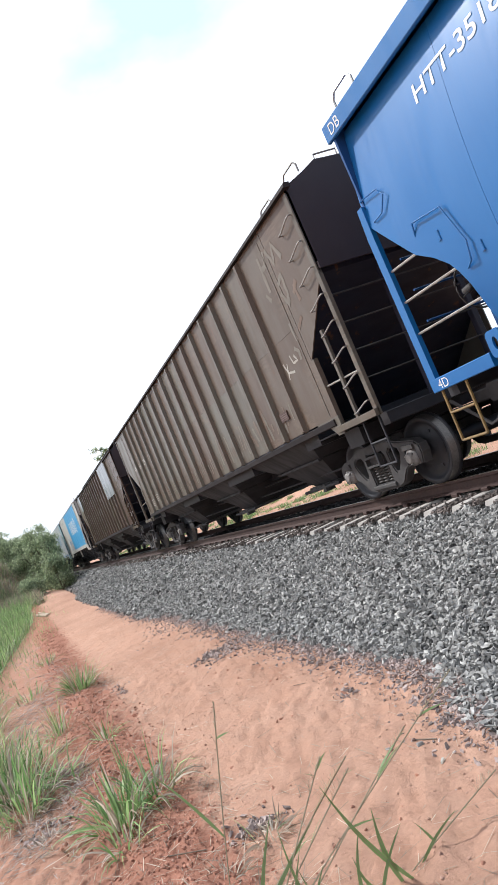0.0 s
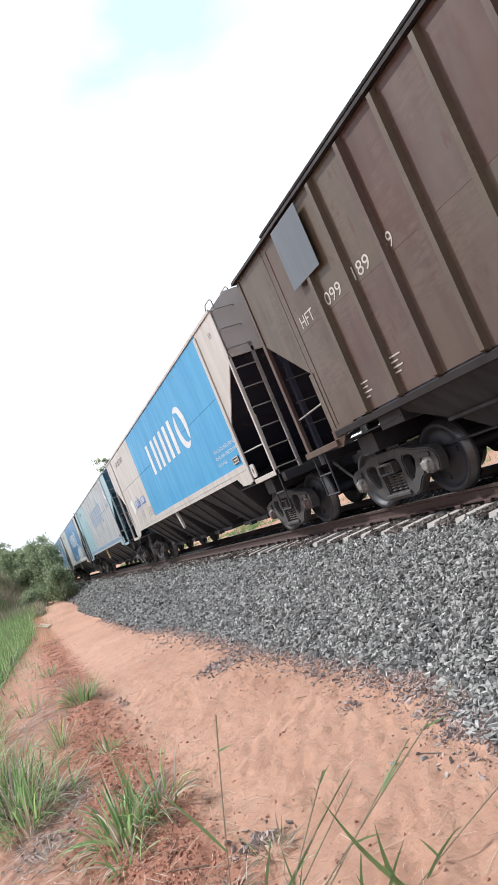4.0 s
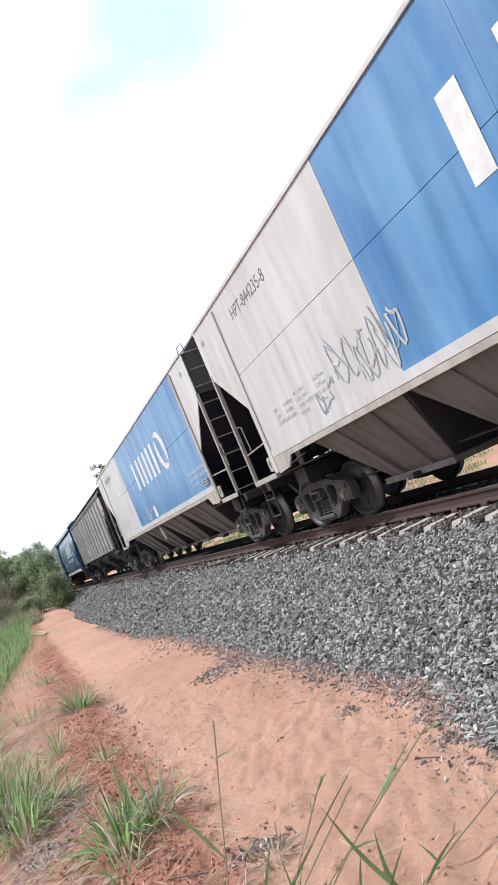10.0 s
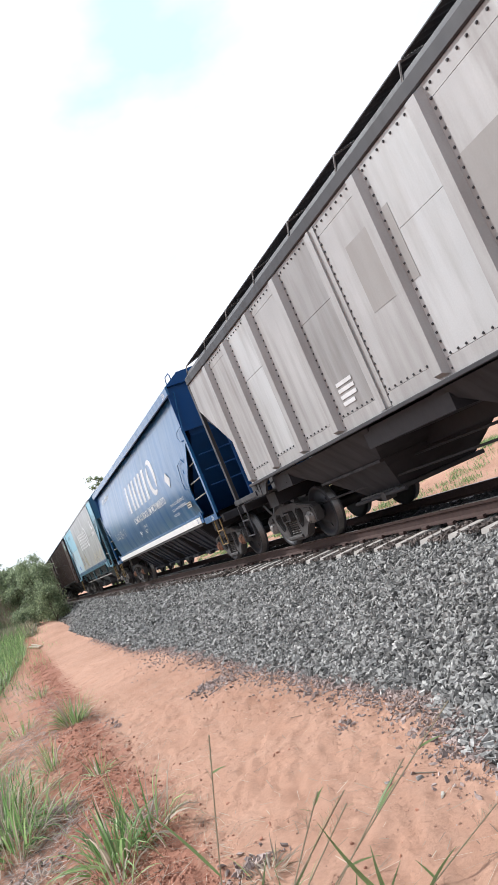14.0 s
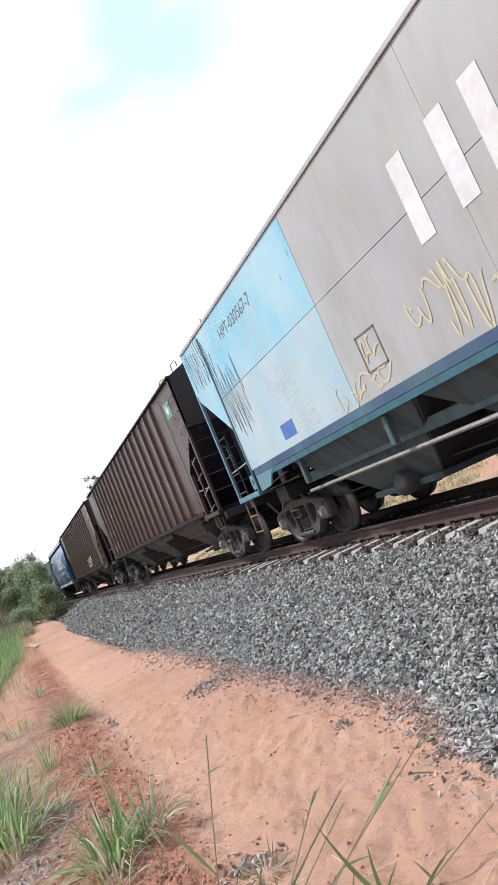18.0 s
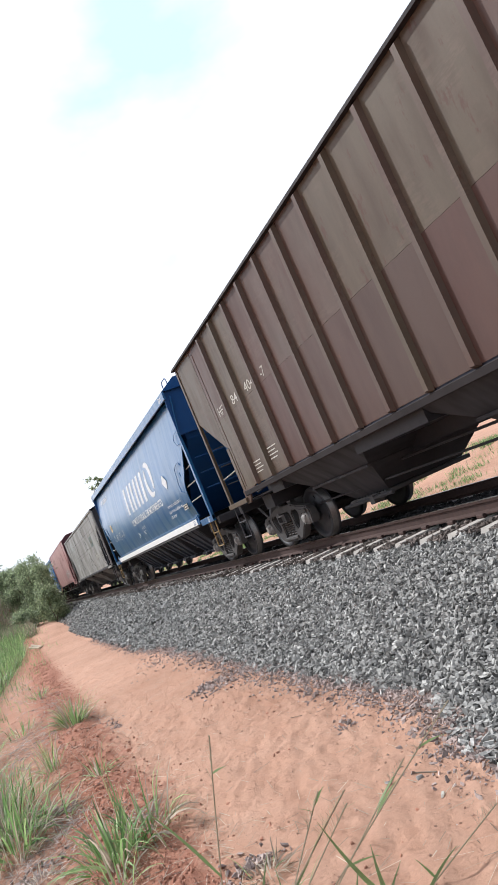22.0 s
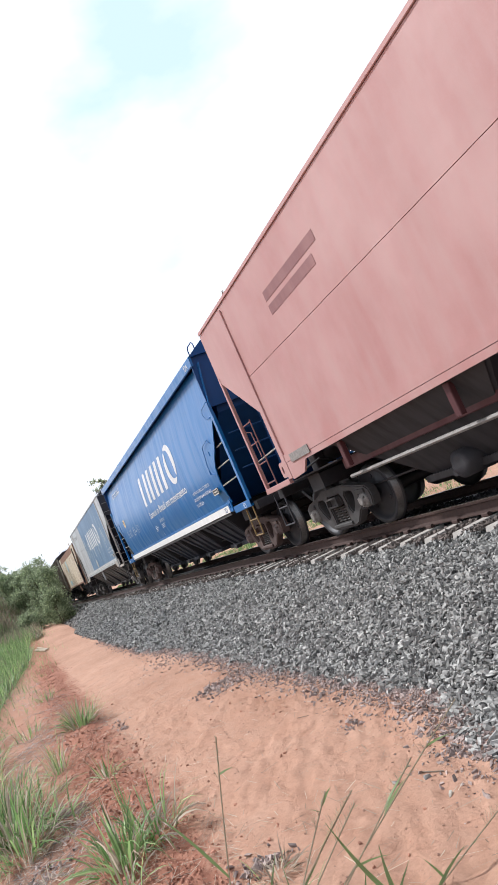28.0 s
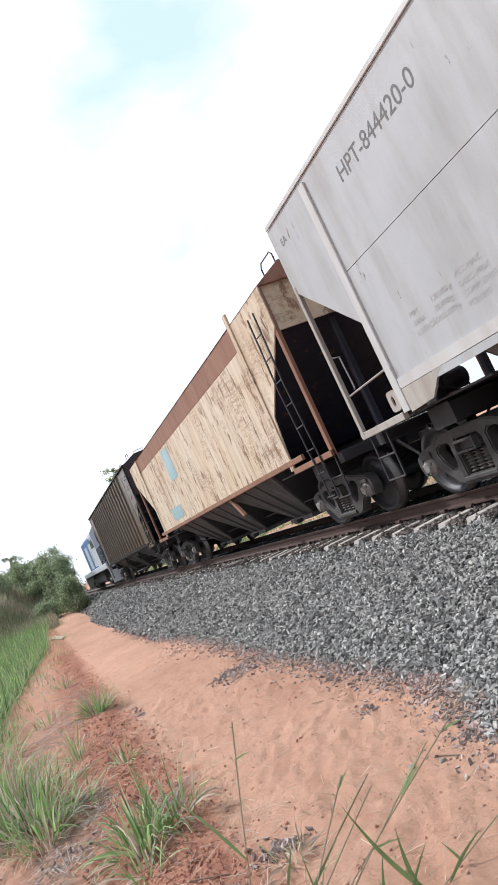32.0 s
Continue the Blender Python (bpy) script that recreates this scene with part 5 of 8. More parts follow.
    if scheme.get("coaming"):
        bm = bmesh.new()
        box(bm, -0.85, 0.85, Y(0.15), Y(L - 0.15), top + 0.3, top + 0.44, 0.03)
        part("roof_hatch", bm, scheme["dark"], w)
    # near-end ladder on the side
    bm = bmesh.new()
    box(bm, -1.57, -1.53, Y(0.5), Y(0.555), 1.2, 2.45)
    part("ladder_stile", bm, body, w)
    for k in range(8):
        z = 1.3 + 0.36 * k
        bm = bmesh.new()
        x = -1.62
        rod(bm, [(-1.56, Y(0.07), z + 0.05), (x, Y(0.07), z + 0.05), (x, Y(0.13), z + 0.045), (x, Y(0.4), z - 0.03), (x, Y(0.48), z - 0.035), (-1.56, Y(0.48), z - 0.035)], 0.011, 5)
        part("rung", bm, M_CAP, w)
    for y, z, wd, tl, x in ((-h + 0.75, top + 0.06, 0.42, 0.13, -1.47), (-h + 0.3, top + 0.24, 0.42, 0.16, -1.2)):
        if wd > 0.1:
            part("roof_hoop", made(hoop, y, z, wd, tl, x), M_CAP, w)
    bm = bmesh.new()
    rod(bm, [(-0.95, -h + 0.02, top + 0.3), (-0.95, -h + 0.02, top + 0.38), (-0.6, -h + 0.02, top + 0.4), (-0.6, -h + 0.02, top + 0.32)], 0.012, 5)
    part("roof_hoop", bm, M_CAP, w)
    for i, group in enumerate(number.split() if number else ()):
        words_on(w, group, h - (1.35, 2.15, 2.86, 3.62)[i], 2.77, 0.165, ink, (0.42, 0.44, 0.44, 0.18)[i], -1.5645, label="faded hand-painted group of the wagon number")
    bars(w, h - 2.74, 1.8, (0.4, 0.32, 0.38, 0.3), 0.018, ink, -1.5645, 2.4)
    bars(w, h - 1.98, 1.72, (0.34, 0.3, 0.36, 0.28), 0.018, ink, -1.5645, 2.4)
    return w, h


def edge_in(z):
    """How far the curved end of the modern wagon's side stands back at a height."""
    pts = ((1.3, 1.2), (1.5, 1.19), (1.9, 1.12), (2.1, 1.02), (2.26, 0.84), (2.4, 0.62), (2.95, 0.12), (3.1, 0.06), (3.3, 0.06), (4.1, 0.02))
    for (z0, d0), (z1, d1) in zip(pts, pts[1:]):
        if z <= z1:
            return d0 + (d1 - d0) * (z - z0) / (z1 - z0)
    return 0.02


def bulge(z):
    t = min(1, max(0, (z - 1.32) / 2.72))
    return -1.43 - 0.19 * math.sin(math.pi * (0.12 + 0.88 * t ** 0.8))


def modern_hopper(a, b, label, blue, dark_blue, scheme):
    """Round-sided modern hopper wagon with cut-away corners."""
    w, h = start_wagon(a, b, label)
    L, top = 2 * h, 4.03
    gear(w, h, scheme.get("cap"), scheme.get("frame"), M_YELLOW)
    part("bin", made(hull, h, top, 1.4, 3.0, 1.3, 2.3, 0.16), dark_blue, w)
    hoppers(w, h, 4, scheme["under"], 2.6, 1.3, 0.42, 3, None, 0.72, 1.45, 0.72)
    zs = [1.33, 1.6, 1.85, 2.0, 2.12, 2.26, 2.4, 2.6, 2.8, 2.95, 3.05, 3.2, 3.5, 3.8, 4.04]
    cuts = [None] + [1.7 + (L - 3.4) * i / 7 for i in range(8)] + [None]
    for i, (c0, c1) in enumerate(zip(cuts, cuts[1:])):
        for side in (1, -1):
            bm = bmesh.new()
            grid = []
            for z in zs:
                y0 = -h + (edge_in(z) if c0 is None else c0 + 0.002)
                y1 = -h + (L - edge_in(z) if c1 is None else c1 - 0.002)
                grid.append([[bm.verts.new(((bulge(z) + k) * side, y, z)) for y in (y0, y1)] for k in (0, 0.02)])
            for r0, r1 in zip(grid, grid[1:]):
                f = bm.faces.new((r0[0][0], r0[0][1], r1[0][1], r1[0][0]))
                f.smooth = True
                bm.faces.new((r0[1][0], r1[1][0], r1[1][1], r0[1][1])).smooth = True
                for e in (0, 1):
                    bm.faces.new([bm.verts.new(q.co) for q in (r0[0][e], r1[0][e], r1[1][e], r0[1][e])])
            bmesh.ops.recalc_face_normals(bm, faces=bm.faces)
            part("side_sheet" if side > 0 else "far_side_sheet", bm, blue, w)
    for x in (-1.585, 1.535):
        bm = bmesh.new()
        box(bm, x, x + 0.05, -h + 0.02, h - 0.02, 4.0, 4.2, 0.01)
        part("top_chord", bm, blue, w)
    part("roof", made(roof, h, 4.19, 0.26, 1.58, 1.2, -0.02), dark_blue, w, "blue hipped sheet roof")
    for x in (-1.6, 1.57):
        bm = bmesh.new()
        box(bm, x - 0.005, x + 0.03, -h + 1.22, h - 1.22, 1.299, 1.35, 0.006)
        part("side_sill", bm, blue, w)
        bm = bmesh.new()
        box(bm, x - 0.01, x + 0.03, -h + 1.25, h - 1.25, 1.15, 1.295)
        part("sill_stripe", bm, scheme["stripe"], w, "white painted sill")
        bm = bmesh.new()
        box(bm, x + 0.01, x + 0.07, -h + 1.3, h - 1.3, 1.09, 1.148)
        part("lower_flange", bm, M_FRAME, w)
    for s in (-1, 1):
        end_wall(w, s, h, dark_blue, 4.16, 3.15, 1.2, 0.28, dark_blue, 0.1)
        for x in (-1.57, 1.57):
            bm = bmesh.new()
            p0, p1 = s * h, s * (h - 0.11)
            slab(bm, [(p0, 1.12), (p0, 2.85), (s * (h - 0.03), 3.2), (s * (h - 0.12), 3.2), (p1, 2.85), (p1, 1.12)], 0, x - 0.03, x + 0.03)
            bmesh.ops.recalc_face_normals(bm, faces=bm.faces)
            part("end_stile", bm, blue, w)
            bm = bmesh.new()
            ya, yb = sorted((s * h, s * (h - 0.98)))
            box(bm, x - 0.032, x + 0.032, ya, yb, 1.08, 1.22, 0.008)
            part("end_sill", bm, blue, w)
        for z in (1.72, 2.08, 2.44):
            bm = bmesh.new()
            d = edge_in(z)
            rod(bm, [(-1.56, s * (h - 0.06), z), (-1.56, s * (h - d - 0.02), z - 0.02)], 0.014, 6)
            part("safety_rod", bm, M_ROD, w)
            bm = bmesh.new()
            rod(bm, [(-1.4, s * (h - 0.12), z + 0.1), (1.4, s * (h - 0.12), z + 0.1)], 0.014, 6)
            part("end_rail", bm, dark_blue, w)
        shared("towing_eye", "sill_eye", sill_eye, blue, w, pose(-1.6, s * (h - 1.12), 1.27))
        bm = bmesh.new()
        y = s * (h - 0.3)
        rod(bm, [(-1.55, y + s * 0.2, 3.26), (-1.585, y + s * 0.19, 3.26), (-1.59, y - s * 0.14, 3.22), (-1.6, y - s * 0.22, 3.12), (-1.605, y - s * 0.1, 2.98), (-1.6, y + s * 0.08, 2.97), (-1.57, y + s * 0.08, 2.97)], 0.008, 5)
        part("hand_hold", bm, blue, w)
        bm = bmesh.new()
        y = s * (h - 1.0)
        rod(bm, [(-1.6, y + s * 0.3, 2.52), (-1.64, y + s * 0.22, 2.66), (-1.645, y - s * 0.2, 2.6), (-1.65, y - s * 0.34, 2.2), (-1.65, y - s * 0.3, 2.02), (-1.62, y - s * 0.2, 1.98)], 0.009, 5)
        part("hand_hold", bm, blue, w)
        for k, (yy, zz) in enumerate(((0.62, 2.42), (1.05, 2.1))):
            bm = bmesh.new()
            box(bm, -1.63, -1.61, s * (h - yy - 0.4) - 0.02, s * (h - yy - 0.4) + 0.02, zz - 0.07, zz + 0.03, 0.006)
            part("latch", bm, blue, w)
        part("roof_hoop", made(hoop, s * (h - 0.3), 4.22, 0.4, 0.28, -1.35), M_ROD if s > 0 else dark_blue, w)
    bm = bmesh.new()
    rod(bm, [(-0.6, -h + 0.15, 4.44), (-0.6, -h + 0.15, 4.58), (0.2, -h + 0.15, 4.6), (0.2, -h + 0.15, 4.46)], 0.012, 5)
    part("roof_hoop", bm, M_ROD, w)
    # lettering stands just off the round side
    X = -1.626

    def on_side(words, y, z, height, length=None, slant=0.0, label=""):
        words_on(w, words, y, z, height, M_WHITE, length, bulge(z) - 0.005, "lettering", label, slant, (bulge(z + height) - bulge(z)) / height)

    on_side(scheme["number"], h - 1.3, 3.53, 0.175, 1.68, 0.0, "white wagon number")
    emblem(w, -h + 8.38, 2.42, 1.07, M_WHITE, FACE, 0.82, bulge)
    on_side(scheme["motto"], -h + 8.41, 2.03, 0.2, 4.82, 0.0, "white painted motto")
    for i, (p, q) in enumerate((("PBM", "130.000kg"), ("TARA", scheme.get("tare", "28.400kg")), ("LOTAÇÃO", scheme.get("load", "101.600kg")))):
        on_side(p, h - 2.13, 2.11 - i * 0.09, 0.06, None, 0.1)
        on_side(q, h - 2.62, 2.11 - i * 0.09, 0.06, None, 0.1)
    for i, (p, q) in enumerate((("ALT. MAX.", "4.651 mm"), ("LARG. MAX.", "3.252 mm"), ("COMP. ENTRE ENG.", "16.500 mm"), ("VOLUME", "149 m³"))):
        on_side(p, h - 3.29, 2.13 - i * 0.08, 0.055, None, 0.1)
        on_side(q, h - 4.1, 2.13 - i * 0.08, 0.055, None, 0.1)
    bars(w, h - 6.72, 1.76, (0.2, 0.36, 0.24, 0.2), 0.018, M_WHITE, bulge(1.72) - 0.004, 1.6)
    on_side("ATENÇÃO", h - 7.6, 1.78, 0.09, None, 0.1)
    bars(w, h - 7.6, 1.72, (0.42, 0.34, 0.36), 0.016, M_WHITE, bulge(1.68) - 0.004, 1.8)
    on_side("E", h - 7.3, 1.42, 0.09)
    for words, y, z in (("DA", -h + 0.5, 4.04), ("DB", h - 0.12, 4.04)):
        words_on(w, words, y, z, 0.12, M_WHITE, x=-1.588)
    for words, y, z, x in ((scheme["e1"], -h + 0.42, 1.1, -1.604), (scheme["e2"], h - 0.12, 1.1, -1.604), (scheme["e3"], -h + 1.55, 1.17, -1.613), (scheme["e4"], h - 1.25, 1.17, -1.613)):
        words_on(w, words, y, z, 0.1, M_WHITE if x > -1.61 else dark_blue, x=x)
    warning(w, -h + 3.3, 1.86, M_WHITE, 1.45, 0.07)
    cast_plate(w, -h + 1.7, 1.6, X)
    if scheme.get("square"):
        patch(w, "sticker", [(-h + 2.85, 2.52), (-h + 2.62, 2.7), (-h + 2.33, 2.5), (-h + 2.58, 2.3)], M_WHITE, X, "blank white square sticker")
    if scheme.get("label"):
        patch(w, "sticker", rect(h - 2.1, h - 2.38, 2.34, 2.62), M_LABEL, X, "yellow printed sticker")
        bars(w, h - 2.14, 2.57, (0.19, 0.19, 0.14), 0.03, M_YELLOW, X - 0.004)
    return w, h


# end floors under the overhang: deep bluish shade put into the colour
INSIDE = paint("shaded_end_floor", (0.023, 0.025, 0.042), (0.035, 0.036, 0.052), (0.018, 0.018, 0.025), streaks=0.5, rusting=0.3)
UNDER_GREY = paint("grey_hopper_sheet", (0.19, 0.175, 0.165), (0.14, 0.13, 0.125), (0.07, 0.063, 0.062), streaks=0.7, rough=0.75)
# next three: colours lowered and cooled to deepen the shade under the wagons
UNDER_DARK = paint("shaded_hopper_sheet", (0.105, 0.1, 0.1), (0.075, 0.073, 0.076), (0.04, 0.039, 0.042), streaks=0.7, rough=0.75)
UNDER_NAVY = paint("shaded_blue_hopper_sheet", (0.05, 0.055, 0.072), (0.04, 0.044, 0.056), (0.026, 0.027, 0.033), streaks=0.7, rough=0.65, seed=61)
UNDER_BROWN = paint("shaded_brown_hopper_sheet", (0.05, 0.047, 0.05), (0.038, 0.036, 0.04), (0.024, 0.023, 0.026), streaks=0.7, rough=0.7)
WHITE1 = paint("dull_white_paint", (0.56, 0.57, 0.575), (0.47, 0.475, 0.47), (0.36, 0.32, 0.275), fading=0.8, streaks=0.5, rusting=0.05, seed=1, wavy=0.4)
STRIPEWHITE = paint("clean_white_paint", (0.76, 0.76, 0.75), (0.7, 0.7, 0.69), (0.5, 0.47, 0.43), fading=0.5, streaks=0.25, seed=63)
GRIMYWHITE = paint("grimy_white_paint", (0.44, 0.415, 0.38), (0.35, 0.325, 0.295), (0.22, 0.185, 0.155), fading=0.9, streaks=0.7, rusting=0.15, seed=71)
WHITEGREY = paint("dirty_grey_white_paint", (0.46, 0.48, 0.50), (0.38, 0.395, 0.405), (0.25, 0.23, 0.21), fading=0.9, streaks=0.55, run_to=(1, 2.2, 0.45), rusting=0.04, seed=38)
BEIGE = paint("dusty_beige_paint", (0.48, 0.45, 0.415), (0.55, 0.53, 0.51), (0.33, 0.28, 0.23), streaks=0.5, rusting=0.08, seed=2)
BLUE1 = paint("faded_blue_paint", (0.032, 0.15, 0.365), (0.095, 0.265, 0.48), (0.2, 0.35, 0.52), fading=0.85, streaks=0.42, run_to=(1, 2.2, 0.2), seed=3, rough=0.42, wavy=0.9, coat=0.3)
SKYBLUE = paint("sky_blue_paint", (0.035, 0.27, 0.52), (0.06, 0.33, 0.56), (0.12, 0.27, 0.40), streaks=0.4, rusting=0.05, seed=4)
PALEBLUE = paint("chalky_pale_blue_paint", (0.21, 0.395, 0.455), (0.33, 0.47, 0.5), (0.38, 0.42, 0.42), streaks=0.55, fading=0.9, seed=5, rusting=0.1, rust=(0.2, 0.23, 0.22), scrape=0.75, scraped=(0.19, 0.2, 0.2))
GREYPALE = paint("chalky_grey_paint", (0.43, 0.45, 0.458), (0.37, 0.39, 0.4), (0.23, 0.235, 0.235), streaks=0.75, fading=0.9, run_to=(1, 2.0, 0.5), seed=6, scrape=0.4, scraped=(0.22, 0.22, 0.21))
CREAMFADE = plain("faded_cream_spray", (0.15, 0.132, 0.108), (0.2, 0.178, 0.148), 6, 0.7, 0, 0.02)
CREAMWASH = plain("thin_cream_spray", (0.46, 0.44, 0.39), (0.36, 0.335, 0.29), 6, 0.7, 0, 0.02)
GREYDUST = paint("dusty_grey_paint", (0.345, 0.352, 0.354), (0.41, 0.418, 0.418), (0.26, 0.245, 0.22), fading=0.9, streaks=0.55, run_to=(1, 1.6, 0.5), seed=7, dent=0.06, coat=0.35)
UNDER_TEAL = paint("grimy_teal_hopper_sheet", (0.075, 0.105, 0.115), (0.06, 0.08, 0.088), (0.035, 0.037, 0.04), streaks=0.7, rough=0.7, seed=45)
STRIPWORN = paint("worn_dark_blue_strip", (0.04, 0.06, 0.17), (0.07, 0.16, 0.2), (0.06, 0.1, 0.12), streaks=0.8, fading=0.9, seed=46)
CYAN = paint("bright_pale_blue_paint", (0.16, 0.46, 0.62), (0.38, 0.58, 0.66), (0.42, 0.52, 0.56), fading=0.85, streaks=0.5, seed=8, rusting=0.04, scrape=0.5, scraped=(0.4, 0.44, 0.45))
# end wall blue, lightened in colour for the sky it mirrors
BLUEEND = paint("sky_lit_blue_end", (0.035, 0.15, 0.27), (0.05, 0.17, 0.29), (0.045, 0.08, 0.11), streaks=0.5, seed=62)
CYANWASH = paint("scuffed_white_over_blue", (0.42, 0.535, 0.58), (0.22, 0.46, 0.58), (0.45, 0.48, 0.49), fading=0.7, streaks=0.6, seed=66, scrape=0.5, scraped=(0.3, 0.34, 0.35))
TEALDULL = paint("grimy_teal_beam", (0.055, 0.105, 0.12), (0.075, 0.13, 0.145), (0.035, 0.05, 0.055), streaks=0.6, seed=67)
# blue for end floors and walls, its shade mixed into the colour
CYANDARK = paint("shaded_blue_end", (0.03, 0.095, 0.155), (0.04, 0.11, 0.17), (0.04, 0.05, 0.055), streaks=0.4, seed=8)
RED1 = paint("sun_faded_red_paint", (0.40, 0.195, 0.185), (0.5, 0.31, 0.295), (0.46, 0.33, 0.31), streaks=0.45, fading=0.8, seed=9)
# shade-dark copy of the faded red, for end wall, end floor and beam
REDDARK = paint("shaded_red_end", (0.085, 0.028, 0.032), (0.11, 0.04, 0.042), (0.05, 0.022, 0.022), streaks=0.4, seed=29)
REDMARK = paint("faded_maroon_paint", (0.2, 0.085, 0.085), (0.28, 0.14, 0.135), (0.38, 0.22, 0.21), streaks=0.6, seed=32)
BLUEWORN = paint("scraped_blue_paint", (0.05, 0.14, 0.27), (0.115, 0.205, 0.33), (0.27, 0.31, 0.34), streaks=0.75, fading=0.9, run_to=(1, 3.6, 0.28), seed=10)
CYANPALE = paint("grimy_pale_teal_paint", (0.30, 0.42, 0.44), (0.24, 0.33, 0.34), (0.16, 0.18, 0.18), streaks=0.8, fading=0.9, seed=44)
TEALINK = plain("worn_teal_lettering", (0.11, 0.18, 0.2), (0.23, 0.28, 0.29), 9, 0.7, 0, 0.02)
SIGNBLUE = paint("worn_blue_sign_paint", (0.085, 0.195, 0.345), (0.19, 0.295, 0.42), (0.38, 0.43, 0.49), streaks=0.45, fading=0.9, seed=41)
SIGNPALE = paint("worn_pale_blue_paint", (0.22, 0.275, 0.38), (0.34, 0.38, 0.44), (0.44, 0.45, 0.45), streaks=0.7, seed=33)
BROWN1 = paint("oxide_brown_paint", (0.085, 0.042, 0.031), (0.104, 0.0784, 0.0624), (0.0496, 0.0304, 0.0272), sheets=(0.1, 0.08, 0.053), run_to=(1, 2.0, 0.5), fading=0.9, streaks=0.5, rusting=0.35, rust=(0.084, 0.04, 0.0288), seed=11, rough=0.6, spec=0.15, dent=0.06, coat=0.4, scrape=0.4, scraped=(0.14, 0.1, 0.076))
BROWN2 = paint("plum_brown_paint", (0.0651, 0.037, 0.0334), (0.0862, 0.0554, 0.0475), (0.0422, 0.0255, 0.0246), sheets=(0.081, 0.0493, 0.0387), run_to=(1, 2.0, 0.5), streaks=0.45, rusting=0.05, seed=12, rough=0.65, spec=0.2, dent=0.06, coat=0.4, scrape=0.3, scraped=(0.0616, 0.0352, 0.0299))
BROWNRED = paint("red_oxide_paint", (0.085, 0.035, 0.027), (0.0984, 0.0541, 0.0435), (0.0492, 0.0279, 0.023), sheets=(0.0738, 0.0492, 0.0377), run_to=(1, 2.0, 0.5), fading=0.9, streaks=0.5, rusting=0.1, seed=37, rough=0.55, spec=0.15, dent=0.06, coat=0.4)
BROWN3 = paint("grey_brown_paint", (0.112, 0.08, 0.06), (0.14, 0.118, 0.094), (0.078, 0.053, 0.043), sheets=(0.135, 0.128, 0.105), run_to=(1, 2.0, 0.5), streaks=0.55, rusting=0.2, fading=0.8, rust=(0.145, 0.085, 0.06), seed=13, rough=0.6, spec=0.15, dent=0.06, coat=0.4, scrape=0.5, scraped=(0.19, 0.14, 0.1))
# the brown of the sides, with the shade on the end walls painted in
BROWNEND = paint("shaded_brown_end", (0.042, 0.032, 0.035), (0.058, 0.044, 0.046), (0.028, 0.023, 0.027), streaks=0.5, seed=14)
DARKROOF = paint("grimy_roof", (0.03, 0.026, 0.027), (0.045, 0.038, 0.037), (0.02, 0.018, 0.017), streaks=0.4, seed=15, rough=0.85, spec=0.1)
SILVER = paint("bare_aluminium_grey", (0.36, 0.355, 0.35), (0.50, 0.495, 0.49), (0.17, 0.155, 0.145), streaks=0.55, seed=16, rough=0.5, metal=0.15)
GREYWASH = paint("thin_grey_wash", (0.35, 0.345, 0.335), (0.28, 0.275, 0.265), (0.24, 0.23, 0.215), fading=0.9, streaks=0.8, run_to=(1, 4.0, 0.5), seed=34)
SILVER2 = paint("bright_aluminium_grey", (0.47, 0.475, 0.47), (0.55, 0.55, 0.545), (0.22, 0.205, 0.195), streaks=0.6, fading=0.9, seed=35, rough=0.42, metal=0.25)
SILVER3 = paint("dull_aluminium_grey", (0.29, 0.285, 0.28), (0.37, 0.36, 0.355), (0.15, 0.138, 0.13), streaks=0.6, fading=0.9, seed=36, rough=0.5, metal=0.15)
GREYPATCH = paint("dull_repair_grey", (0.29, 0.28, 0.27), (0.34, 0.33, 0.32), (0.2, 0.185, 0.17), streaks=0.4, seed=26)
# grimy steel of roofs and fittings, lowered further to paint shade on end walls
SILVERDARK = paint("grimy_shaded_steel", (0.045, 0.045, 0.05), (0.065, 0.064, 0.068), (0.033, 0.032, 0.034), streaks=0.4, seed=17, spec=0.3)
GREYOLD = paint("patchy_old_grey", (0.33, 0.322, 0.305), (0.175, 0.168, 0.157), (0.125, 0.108, 0.09), scrape=0.3, scraped=(0.42, 0.41, 0.385), run_to=(1, 1.8, 0.7), fading=0.95, streaks=0.65, rusting=0.1, seed=18, rough=0.6)
NAVY = paint("glossy_blue_paint", (0.006, 0.115, 0.34), (0.01, 0.145, 0.40), (0.02, 0.135, 0.35), streaks=0.12, seed=19, rough=0.45, dent=0.015, coat=0.5)
NAVY2 = paint("deep_blue_paint", (0.011, 0.088, 0.22), (0.012, 0.115, 0.31), (0.025, 0.11, 0.25), streaks=0.12, seed=20, rough=0.45, dent=0.015, coat=1.0)
CYANPOST = paint("dull_teal_paint", (0.10, 0.235, 0.31), (0.16, 0.29, 0.35), (0.1, 0.13, 0.14), streaks=0.5, seed=39)
TEAL = paint("dark_teal_paint", (0.035, 0.12, 0.165), (0.05, 0.15, 0.19), (0.03, 0.05, 0.06), streaks=0.5, seed=27)
FLAGDARK = plain("weathered_sticker", (0.06, 0.1, 0.09), (0.1, 0.13, 0.12), 8, 0.6, 0, 0.02)
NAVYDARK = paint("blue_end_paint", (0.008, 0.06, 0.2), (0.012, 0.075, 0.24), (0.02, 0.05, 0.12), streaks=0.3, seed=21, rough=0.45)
OCHRE = paint("rust_streaked_cream", (0.66, 0.59, 0.475), (0.56, 0.44, 0.3), (0.25, 0.15, 0.10), streaks=0.6, fading=0.75, run_to=(1, 5.5, 0.2), rusting=0.55, rust=(0.2, 0.11, 0.068), seed=22, rough=0.75, scrape=0.6, scraped=(0.24, 0.15, 0.1))
